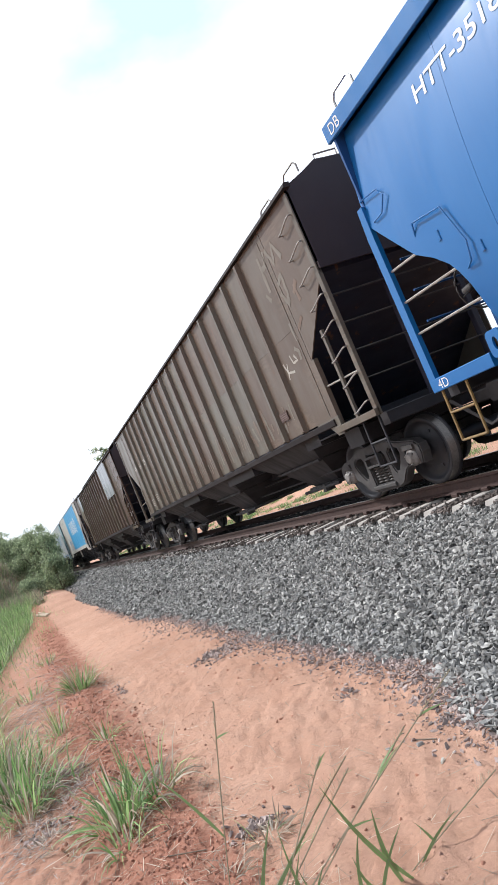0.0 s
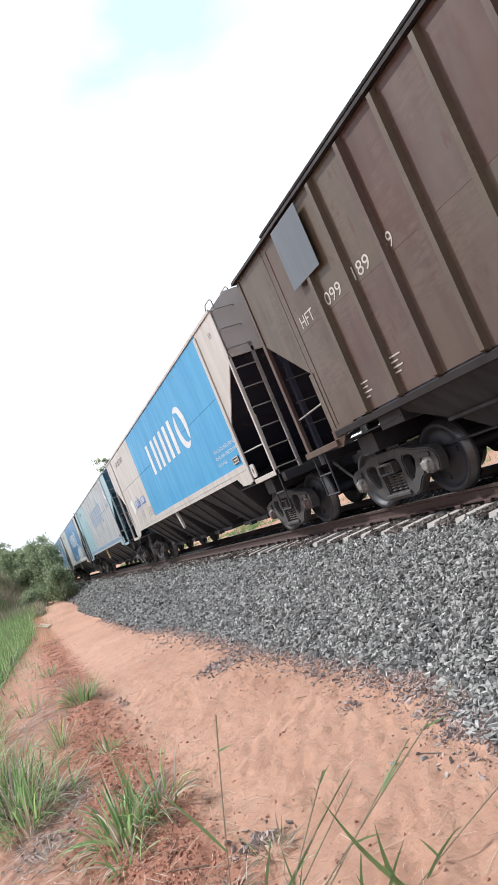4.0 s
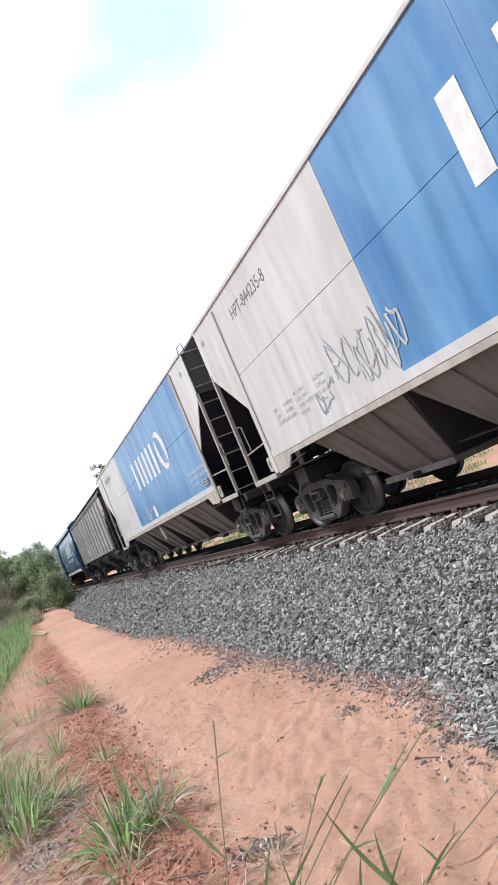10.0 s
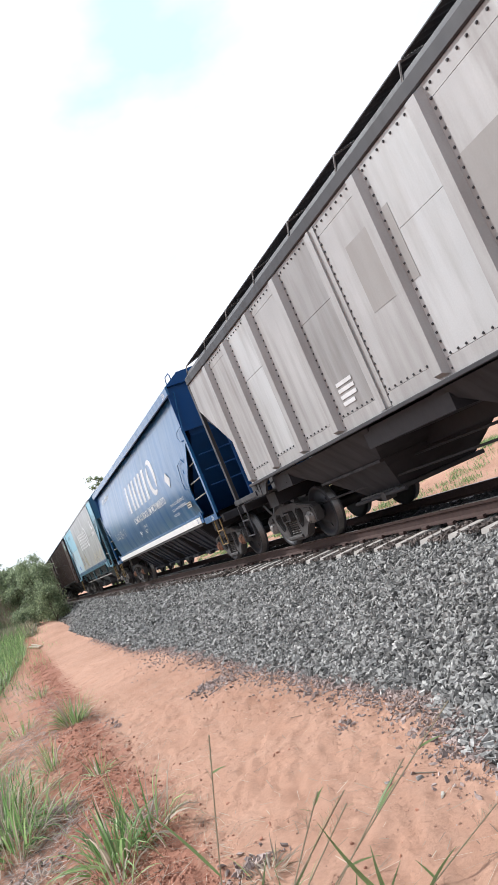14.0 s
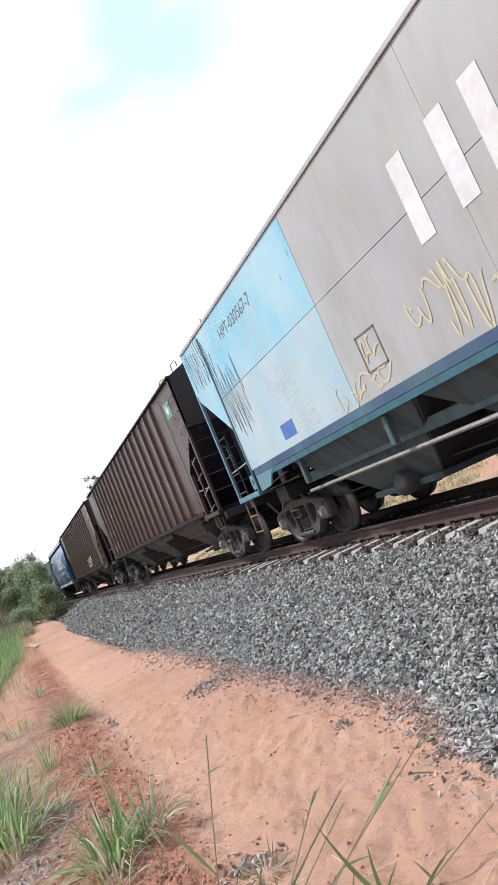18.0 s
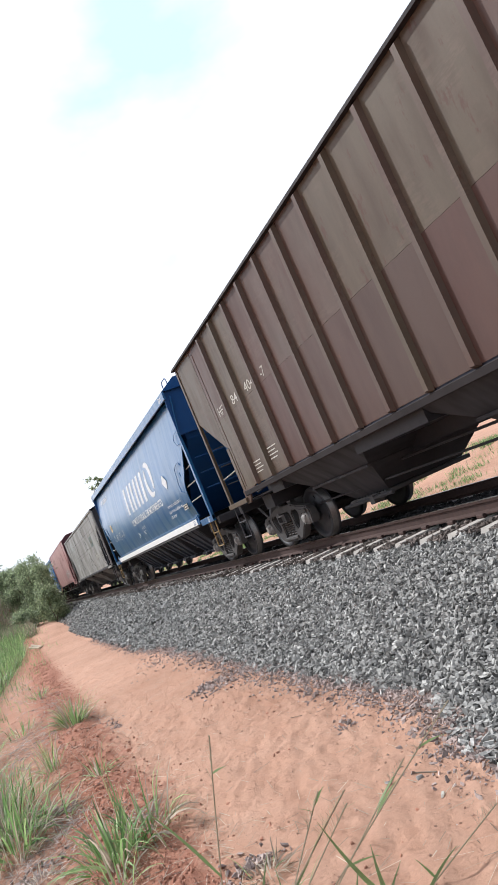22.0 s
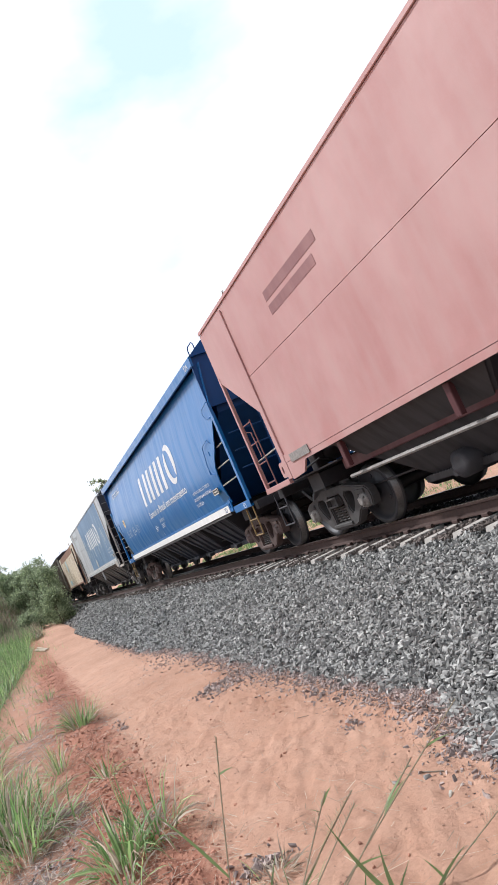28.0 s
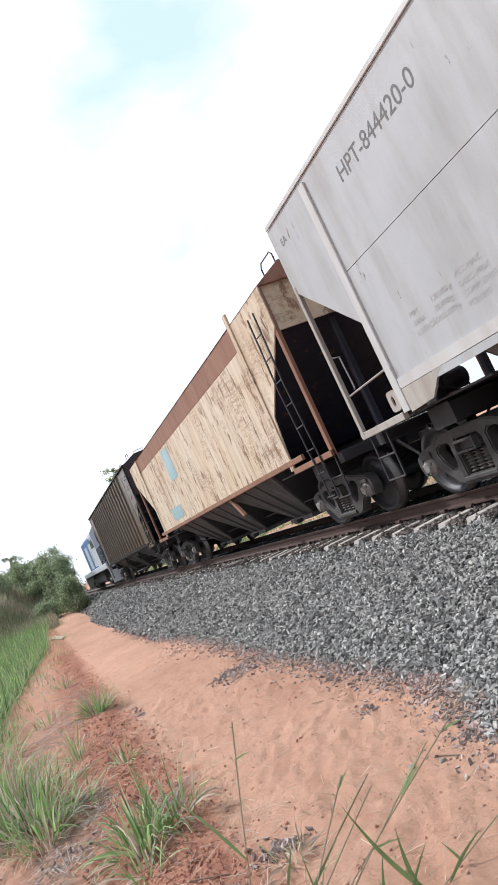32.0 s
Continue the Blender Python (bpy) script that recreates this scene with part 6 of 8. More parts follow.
TANSPRAY = paint("faded_tan_spray", (0.175, 0.122, 0.092), (0.14, 0.1, 0.078), (0.12, 0.09, 0.07), streaks=0.6, fading=0.9, seed=40)
BLUEGREY = paint("greyed_blue_paint", (0.13, 0.215, 0.32), (0.2, 0.28, 0.36), (0.25, 0.28, 0.3), streaks=0.6, fading=0.9, seed=64)
SCRAPEPALE = paint("pale_whitewash", (0.38, 0.42, 0.45), (0.46, 0.48, 0.48), (0.3, 0.34, 0.38), streaks=0.5, seed=65)
SCRAPE = paint("thin_whitewash", (0.2, 0.28, 0.38), (0.29, 0.35, 0.42), (0.18, 0.25, 0.34), streaks=0.5, run_to=(1, 5, 0.4), seed=28)
OCHREBAND = paint("rust_brown_band", (0.24, 0.125, 0.085), (0.3, 0.17, 0.11), (0.18, 0.1, 0.075), streaks=0.6, rusting=0.3, seed=23, rough=0.75)
SCRIB = plain("black_spray", (0.11, 0.125, 0.15), (0.17, 0.19, 0.22), 9, 0.7, 0, 0.02)
SCRIBY = plain("pale_yellow_spray", (0.6, 0.55, 0.36), (0.52, 0.46, 0.3), 9, 0.7, 0, 0.02)
RIMGREY = plain("grey_spray", (0.25, 0.31, 0.36), (0.32, 0.37, 0.4), 5, 0.6, 0, 0.02)
SPRAYGREY = plain("silver_spray", (0.52, 0.54, 0.53), (0.44, 0.46, 0.45), 5, 0.6, 0, 0.02)
LIME = plain("lime_spray", (0.52, 0.56, 0.36), (0.46, 0.52, 0.32), 5, 0.6, 0, 0.02)
FLAGGREEN = plain("green_sticker", (0.07, 0.3, 0.19), (0.12, 0.36, 0.25), 8, 0.6, 0, 0.02)
PANELGREY = paint("grey_patch_paint", (0.05, 0.058, 0.07), (0.062, 0.07, 0.083), (0.045, 0.05, 0.06), streaks=0.3, seed=24, rough=0.45, dent=0.03, coat=0.9)


def bubble_graffiti(w, y, z):
    """A band of swollen sprayed shapes with dark outlines, lime edges and inner strokes."""
    shapes = ((0.0, 0.14, 0.3, 0.36), (-0.36, 0.36, 0.32, 0.42), (-0.78, 0.36, 0.3, 0.62), (-1.28, 0.5, 0.4, 0.7), (-1.8, 0.42, 0.32, 0.66), (-2.25, 0.72, 0.36, 0.66), (-2.72, 0.62, 0.3, 0.62), (-3.15, 0.72, 0.36, 0.42))
    for grow, mat, x in ((1.22, LIME, FACE), (1.16, SPRAYGREY, FACE - 0.0045), (1.08, RIMGREY, FACE - 0.009), (0.98, SPRAYGREY, FACE - 0.0135)):
        for i, (dy, dz, ry, rz) in enumerate(shapes):
            k = 22
            pts = []
            for j in range(k):
                a = 6.2832 * j / k
                bite = 1 + 0.06 * math.sin(3 * a + 1.7 * i)
                pts.append((y + dy + ry * grow / 1.2 * bite * math.cos(a), z + dz * 0.62 + 0.7 * rz * grow / 1.2 * bite * math.sin(a)))
            patch(w, "graffiti", pts, mat, x - 0.0005 * i, "swollen sprayed shape" if mat is SPRAYGREY else "", 0.0015)
    g = random.Random(9)
    for i, (dy, dz, ry, rz) in enumerate(shapes):
        for q in range(4):
            y0, z0 = y + dy + ry * g.uniform(-0.4, 0.4), z + dz * 0.62 + rz * g.uniform(-0.3, 0.3)
            a, ln = g.uniform(1.1, 2.0), g.uniform(0.06, 0.16)
            pts = [(FACE - 0.019, y0 + ln * f * math.cos(a + 0.8 * f), z0 + ln * f * math.sin(a + 0.8 * f)) for f in (-1, -0.5, 0, 0.5, 1)]
            part("graffiti_stroke", made(rod, pts, 0.006, 4), RIMGREY, w)


def roof_platform(w, y0, y1, z, half, material):
    """A grating across the roof on four short legs."""
    bm = bmesh.new()
    for i in range(9):
        y = y0 + (y1 - y0) * i / 8
        box(bm, -half, half, y - 0.018, y + 0.018, z - 0.02, z + 0.015)
    for x in (-half, -half / 3, half / 3, half):
        box(bm, x - 0.02, x + 0.02, y0 - 0.02, y1 + 0.02, z - 0.045, z - 0.021)
    part("roof_platform", bm, material, w, "dark steel grating")
    for x in (-half, half):
        for y in (y0, y1):
            part("platform_leg", made(rod, [(x * 0.98, y, z - 0.4), (x * 0.98, y, z - 0.04)], 0.02, 6), material, w)


def cast_wagon(a, b, label):
    """Riveted silver-grey wagon with broad ribs, an arched roof and a mesh walkway."""
    w, h = start_wagon(a, b, label)
    L, top = 2 * h, 3.72
    Y = lambda d: -h + d
    gear(w, h)
    part("bin", made(hull, h, top, 1.55, 3.0, 1.4, 2.5, 0.26), INSIDE, w)
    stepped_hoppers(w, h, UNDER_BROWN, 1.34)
    ribs = [1.4 + (L - 3.0) * i / 12 for i in range(13)]
    for i, (d0, d1) in enumerate(zip(ribs, ribs[1:])):
        for z0, z1 in ((1.58, 3.55 if i % 2 else 2.9), ((3.55 if i % 2 else 2.9) + 0.005, top)):
            side_sheet(w, "side_sheet", rect(Y(d0) + 0.003, Y(d1) - 0.003, z0, z1), (SILVER, SILVER2, SILVER, SILVER3, SILVER3, SILVER, SILVER2, SILVER, SILVER3, SILVER, SILVER2, SILVER)[i], -1.6)
        side_sheet(w, "kick_sheet", rect(Y(d0) + 0.003, Y(d1) - 0.003, 1.4, 1.575), SILVER, -1.606)
    side_sheet(w, "far_side_sheet", rect(Y(1.6), Y(L - 1.6), 1.4, top), SILVER, 1.58)
    for s in (-1, 1):
        for x in (-1.6, 1.58):
            side_sheet(w, "shoulder_sheet", [(s * (h - 0.26), top), (s * (h - 0.26), 3.2), (s * (h - 1.42), 2.15), (s * (h - 1.6), 2.15), (s * (h - 1.6), top)], SILVER, x)
            side_sheet(w, "shoulder_sheet", [(s * (h - 1.42), 1.4), (s * (h - 1.6), 1.4), (s * (h - 1.6), 2.148), (s * (h - 1.42), 2.148)], SILVER, x)
        corner_post(w, s, h, SILVERDARK, top, 1.13, 0.1, -1.57, 0.07, 0.22)
        foot_rail(w, s, h - 0.2, SILVERDARK, 1.25, 1.16)
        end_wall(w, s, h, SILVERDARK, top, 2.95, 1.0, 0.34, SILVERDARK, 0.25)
        bm = bmesh.new()
        slab(bm, [(s * (h - 1.3), 1.4), (s * (h - 2.3), 1.4), (s * (h - 2.0), 1.3), (s * (h - 1.85), 1.13), (s * (h - 1.3), 1.13)], 0, -1.6, -1.56)
        bmesh.ops.recalc_face_normals(bm, faces=bm.faces)
        part("gusset", bm, SILVERDARK, w)
        shared("towing_eye", "sill_eye", sill_eye, SILVERDARK, w, pose(-1.6, s * (h - 1.6), 1.27))

    def wide_rib(bm):
        lo = [(-1.6, -0.11, 1.42), (-1.685, -0.07, 1.46), (-1.685, 0.07, 1.46), (-1.6, 0.11, 1.42)]
        hi = [(-1.6, -0.11, top - 0.02), (-1.685, -0.07, top - 0.05), (-1.685, 0.07, top - 0.05), (-1.6, 0.11, top - 0.02)]
        hexa(bm, lo, hi)
        bmesh.ops.recalc_face_normals(bm, faces=bm.faces)

    def joint_strip(bm):
        box(bm, -1.615, -1.6, -0.13, 0.13, 1.42, top - 0.02)
        box(bm, -1.64, -1.615, -0.03, 0.03, 1.42, top - 0.02)
        bmesh.ops.recalc_face_normals(bm, faces=bm.faces)

    for i, d in enumerate(ribs):
        if i in (4, 8):
            shared("joint_strip", "joint_strip", joint_strip, SILVER, w, pose(0, Y(d), 0))
        else:
            shared("rib", "wide_rib", wide_rib, SILVER, w, pose(0, Y(d), 0))
    places = []
    for i, d in enumerate(ribs):
        for k in range(24):
            z = 1.46 + 0.095 * k
            places += [(Y(d) - 0.145, z)]
        if i < 12:
            for k in range(7):
                places += [(Y(d) + 0.2 + 0.125 * k, 1.6), (Y(d) + 0.2 + 0.125 * k, top - 0.06)]
    bm = bmesh.new()
    stud_rows(bm, places, 0.017, 0.014, -1.6)
    tagged(part("rivets", bm, SILVERDARK, w, "rows of dark rivet heads"), kind="stuff")
    for x in (-1.63, 1.58):
        bm = bmesh.new()
        box(bm, x, x + 0.05, Y(0.3), Y(L - 0.3), top + 0.003, top + 0.15, 0.012)
        part("top_chord", bm, SILVERDARK, w)
        bm = bmesh.new()
        box(bm, x - 0.04, x + 0.05, Y(1.42), Y(L - 1.42), 1.35, 1.398, 0.006)
        part("side_sill", bm, SILVERDARK, w)
    # arched roof
    bm = bmesh.new()
    k = 10
    sec = [(-1.6 * math.cos(math.pi * i / k), top + 0.1 + 0.5 * math.sin(math.pi * i / k)) for i in range(k + 1)]
    slab(bm, sec, 1, -h + 0.3, h - 0.3)
    bmesh.ops.recalc_face_normals(bm, faces=bm.faces)
    part("roof", bm, SILVERDARK, w, "grimy arched roof")
    # mesh walkway along the eave
    count = 13
    for i in range(count):
        d = 0.35 + (L - 0.7) * i / (count - 1)
        bm = bmesh.new()
        rod(bm, [(-1.57, Y(d), top + 0.15), (-1.5, Y(d), top + 0.38), (-1.05, Y(d), top + 0.54), (-1.05, Y(d), top + 0.3)], 0.016, 5)
        part("walkway_bracket", bm, M_CAP, w)
        if i < count - 1:
            d1 = 0.35 + (L - 0.7) * (i + 1) / (count - 1)
            bm = bmesh.new()
            for c in range(9):
                x = -1.47 + 0.05 * c
                z = top + 0.40 + 0.018 * c
                box(bm, x - 0.012, x + 0.012, Y(d) + 0.02, Y(d1) - 0.02, z - 0.006, z + 0.006)
            for c in range(11):
                y = Y(d) + 0.05 + (d1 - d - 0.1) * c / 10
                hexa(bm, [(-1.48, y - 0.012, top + 0.39), (-1.06, y - 0.012, top + 0.54), (-1.06, y + 0.012, top + 0.54), (-1.48, y + 0.012, top + 0.39)], [(-1.48, y - 0.012, top + 0.402), (-1.06, y - 0.012, top + 0.552), (-1.06, y + 0.012, top + 0.552), (-1.48, y + 0.012, top + 0.402)])
            part("walkway_mesh", bm, SILVERDARK, w, "perforated steel walkway")
    roof_platform(w, Y(0.2), Y(1.0), top + 0.62, 0.85, SILVERDARK)
    bm = bmesh.new()
    box(bm, -1.62, -1.57, Y(0.86), Y(0.94), 1.0, 2.95, 0.01)
    part("ladder_stile", bm, SILVERDARK, w)
    for k in range(6):
        z = 1.2 + 0.38 * k
        part("rung", made(rod, [(-1.6, Y(0.3), z + 0.02), (-1.63, Y(0.45), z), (-1.63, Y(0.75), z), (-1.6, Y(0.9), z)], 0.013, 5), SILVERDARK, w)
    end_ladder(w, -1, h - 0.22, SILVERDARK, top + 0.3, -1.05, 1.3, 0.38)
    # bare metal patches and a stencil square
    for y, z, wd, tl in ((Y(4.5), 2.2, 0.9, 0.75), (Y(3.45), 2.0, 0.85, 0.9), (Y(9.2), 2.4, 0.9, 0.8), (Y(7.6), 2.1, 0.8, 0.9)):
        side_sheet(w, "repair_plate", rect(y, y + wd, z, z + tl), GREYPATCH, -1.604, 0.004, "dull darker repair plate")
    bars(w, Y(L - 5.4), 2.0, (0.4, 0.4, 0.4, 0.3), 0.05, M_WHITE, -1.607)
    part("stencil", made(lambda bm: [box(bm, -1.608, -1.604, *q) for q in ((Y(4.0), Y(4.5), 2.02, 2.04), (Y(4.0), Y(4.5), 2.5, 2.52), (Y(4.0), Y(4.02), 2.02, 2.52), (Y(4.48), Y(4.5), 2.02, 2.52), (Y(4.24), Y(4.26), 2.02, 2.52), (Y(4.0), Y(4.5), 2.2, 2.22))]), M_INK, w, "faint stencilled box")
    return w, h


def old_grey_wagon(a, b, label):
    """Patchy grey wagon with long level seams and upright rivet lines."""
    w, h = start_wagon(a, b, label)
    L, top = 2 * h, 3.78
    Y = lambda d: -h + d
    gear(w, h)
    part("bin", made(hull, h, top, 1.56, 3.0, 1.3, 2.4, 0.1), SILVERDARK, w)
    stepped_hoppers(w, h, UNDER_GREY, 1.24)
    courses = (1.26, 1.42, 2.3, 2.46, 3.02, 3.18, 3.62, top)
    cuts = (1.3, 5.83, 10.33, L - 1.3)
    for d0, d1 in zip(cuts, cuts[1:]):
        for z0, z1 in zip(courses, courses[1:]):
            side_sheet(w, "side_sheet", rect(Y(d0) + 0.002, Y(d1) - 0.002, z0 + 0.004, z1 - 0.004), GREYOLD, -1.6)
    side_sheet(w, "far_side_sheet", rect(Y(1.3), Y(L - 1.3), 1.26, top), GREYOLD, 1.58)
    for s in (-1, 1):
        for x in (-1.602, 1.58):
            side_sheet(w, "shoulder_sheet", [(s * (h - 0.02), top), (s * (h - 0.03), 3.2), (s * (h - 0.5), 2.95), (s * (h - 1.22), 2.2), (s * (h - 1.3), 1.26), (s * (h - 1.31), top)], GREYOLD, x)
        corner_post(w, s, h, GREYOLD, top, 1.13, 0.09, -1.57)
        foot_rail(w, s, h, GREYOLD, 1.3)
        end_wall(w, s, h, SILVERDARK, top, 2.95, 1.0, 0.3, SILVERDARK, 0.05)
        shared("towing_eye", "sill_eye", sill_eye, GREYOLD, w, pose(-1.6, s * (h - 1.1), 1.36))
        bm = bmesh.new()
        box(bm, -1.6, -1.55, *sorted((s * (h - 0.62), s * (h - 0.7))), 1.2, 2.9, 0.008)
        part("ladder_stile", bm, SILVERDARK, w)
        for k in range(5):
            z = 1.3 + 0.4 * k
            part("rung", made(rod, [(-1.58, s * (h - 0.05), z), (-1.61, s * (h - 0.15), z), (-1.61, s * (h - 0.55), z), (-1.58, s * (h - 0.65), z)], 0.013, 5), M_CAP, w)
    places = []
    for d in (1.38, L - 1.38):
        for k in range(20):
            z = 1.4 + 0.12 * k
            places += [(Y(d) - 0.06 + 0.02 * (k % 2), z), (Y(d) + 0.06 - 0.02 * (k % 2), z + 0.05)]
    for d in (5.83, 10.33):
        for k in range(4):
            for z in (3.16, 2.46):
                places += [(Y(d) - 0.07, z + 0.13 * k), (Y(d) + 0.07, z + 0.06 + 0.13 * k)]
        places += [(Y(d) - 0.06, 2.1), (Y(d) + 0.06, 2.16), (Y(d) - 0.06, 2.22)]
        for k in range(8):
            places += [(Y(d) - 0.085 * k, 2.1 - 0.078 * k), (Y(d) + 0.085 * k, 2.1 - 0.078 * k)]
    for s in (-1, 1):
        for k in range(6):
            places.append((s * (h - 1.36 - 0.08 * k), 2.1 - 0.1 * k))
    for s in (-1, 1):
        for k in range(12):
            f = k / 11
            places += [(s * (h - 0.1 - 1.12 * f), 3.2 - 1.0 * f + 0.08), (s * (h - 0.12), 3.25 + 0.05 * k)]
    bm = bmesh.new()
    stud_rows(bm, places, 0.024, 0.018, -1.602)
    tagged(part("rivets", bm, SILVERDARK, w, "lines of dark bolt heads"), kind="stuff")
    for x in (-1.635, 1.585):
        bm = bmesh.new()
        box(bm, x, x + 0.05, Y(0.02), Y(L - 0.02), top + 0.003, top + 0.1, 0.012)
        part("top_chord", bm, GREYOLD, w)
        bm = bmesh.new()
        box(bm, x, x + 0.05, Y(1.3), Y(L - 1.3), 1.16, 1.25, 0.01)
        part("side_sill", bm, SILVERDARK, w)
    part("roof", made(roof, h, top + 0.09, 0.16, 1.6, 1.0), SILVERDARK, w, "grimy low roof")
    roof_platform(w, -h + 0.1, -h + 0.85, top + 0.42, 1.2, SILVERDARK)
    for k in range(6):
        bm = bmesh.new()
        d = 0.25 + (L - 0.5) * k / 6
        box(bm, -0.9, 0.9, Y(d) + 0.1, Y(d + (L - 0.5) / 6) - 0.1, top + 0.25, top + 0.36, 0.03)
        part("roof_hatch", bm, SILVERDARK, w)
    end_ladder(w, -1, h, SILVERDARK, top + 0.1, -0.95, 1.3, 0.4)
    words_on(w, "HFT - 841.321 - 5", h - 2.1, 2.6, 0.19, M_BLACK, 1.75, -1.606, label="dark wagon number")
    patch(w, "sticker", rect(-h + 4.0, -h + 3.08, 2.45, 2.93), FLAGDARK, -1.604, "green flag sticker with a pale lozenge")
    patch(w, "sticker_mark", [(-h + 3.9, 2.69), (-h + 3.54, 2.5), (-h + 3.18, 2.69), (-h + 3.54, 2.88)], M_DRY, -1.608)
    patch(w, "sticker_mark", [(-h + 3.54 + 0.15 * math.cos(0.5236 * k), 2.69 + 0.13 * math.sin(0.5236 * k)) for k in range(12)], PANELGREY, -1.612)
    scrawl(w, -h + 3.9, 1.72, 1.5, 0.38, M_INK, 4, -1.606, 0.026, 6, True)
    for d, z, wd, tl in ((12.9, 1.75, 0.75, 0.36), (11.2, 2.42, 0.3, 0.3), (13.4, 3.08, 1.0, 0.4)):
        patch(w, "paint_patch", rect(-h + d, -h + d - wd, z, z + tl), GREYWASH, -1.603, "pale painted-over patch")
    return w, h


def cream_wagon(a, b, label):
    """Rust-streaked cream wagon with a brown top band."""
    w, h = start_wagon(a, b, label)
    L, top = 2 * h, 3.86
    Y = lambda d: -h + d
    gear(w, h)
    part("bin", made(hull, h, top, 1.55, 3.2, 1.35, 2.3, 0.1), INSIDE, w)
    hoppers(w, h, 3, UNDER_DARK, 2.8, 1.3, 0.34, 2, None, 0.5, 1.5, 0.6)
    k = 13
    for i in range(k):
        d0, d1 = 1.5 + (L - 3.0) * i / k, 1.5 + (L - 3.0) * (i + 1) / k
        side_sheet(w, "side_sheet", rect(Y(d0) + 0.006, Y(d1) - 0.006, 1.38, 3.42), OCHRE, -1.6)
    for i in range(5):
        d0, d1 = 1.5 + (L - 3.0) * i / 5, 1.5 + (L - 3.0) * (i + 1) / 5
        side_sheet(w, "band_sheet", rect(Y(d0) + 0.003, Y(d1) - 0.003, 3.43, top), OCHREBAND, -1.596)
    side_sheet(w, "far_side_sheet", rect(Y(1.5), Y(L - 1.5), 1.38, top), OCHRE, 1.58)
    for s in (-1, 1):
        for x in (-1.602, 1.58):
            side_sheet(w, "shoulder_sheet", [(s * (h + 0.02), top), (s * h, 3.2), (s * (h - 1.36), 2.12), (s * (h - 1.5), 1.38), (s * (h - 1.51), top)], OCHRE, x)
        bm = bmesh.new()
        box(bm, -1.63, -1.59, *sorted((s * (h - 1.45), s * (h - 1.58))), 1.2, top + (0.2 if s < 0 else 0), 0.006)
        part("side_post", bm, OCHRE, w)
        corner_post(w, s, h, OCHREBAND, top, 1.13, 0.1, -1.56)
        foot_rail(w, s, h, OCHREBAND, 1.5)
        end_wall(w, s, h, OCHRE, top, 3.15, 1.1, 0.3, INSIDE)
    for x in (-1.64, 1.59):
        bm = bmesh.new()
        box(bm, x, x + 0.05, Y(0.95), Y(L - 0.95), 1.28, 1.375, 0.01)
        part("side_sill", bm, OCHREBAND, w)
    part("roof", made(roof, h, top, 0.3, 1.61, 1.1), OCHREBAND, w, "rusty hipped roof")
    for d in (0.35, 0.62):
        part("ladder_rail", made(rod, [(-1.66, Y(d), 3.6), (-1.68, Y(d), 2.4), (-1.62, Y(d), 0.55)], 0.016, 5), M_DARK, w)
    for i in range(8):
        part("rung", made(rod, [(-1.67, Y(0.35), 0.6 + 0.38 * i), (-1.67, Y(0.62), 0.6 + 0.38 * i)], 0.012, 5), M_DARK, w)
    bm = bmesh.new()
    slab(bm, [(Y(5.4), 1.3), (Y(5.6), 1.3), (Y(5.0), 0.82), (Y(4.92), 0.86)], 0, -1.58, -1.52)
    bmesh.ops.recalc_face_normals(bm, faces=bm.faces)
    part("jack_bracket", bm, OCHREBAND, w)
    for d, z, wd, tl in ((9.5, 2.5, 0.85, 0.85), (11.0, 1.5, 1.3, 0.35)):
        patch(w, "paint_patch", rect(Y(d), Y(d) - wd, z, z + tl), PALEBLUE, -1.604, "remnant of pale blue paint")
    part("roof_hoop", made(hoop, -h + 0.3, top + 0.3, 0.5, 0.2, -1.1), M_DARK, w)
    return w, h


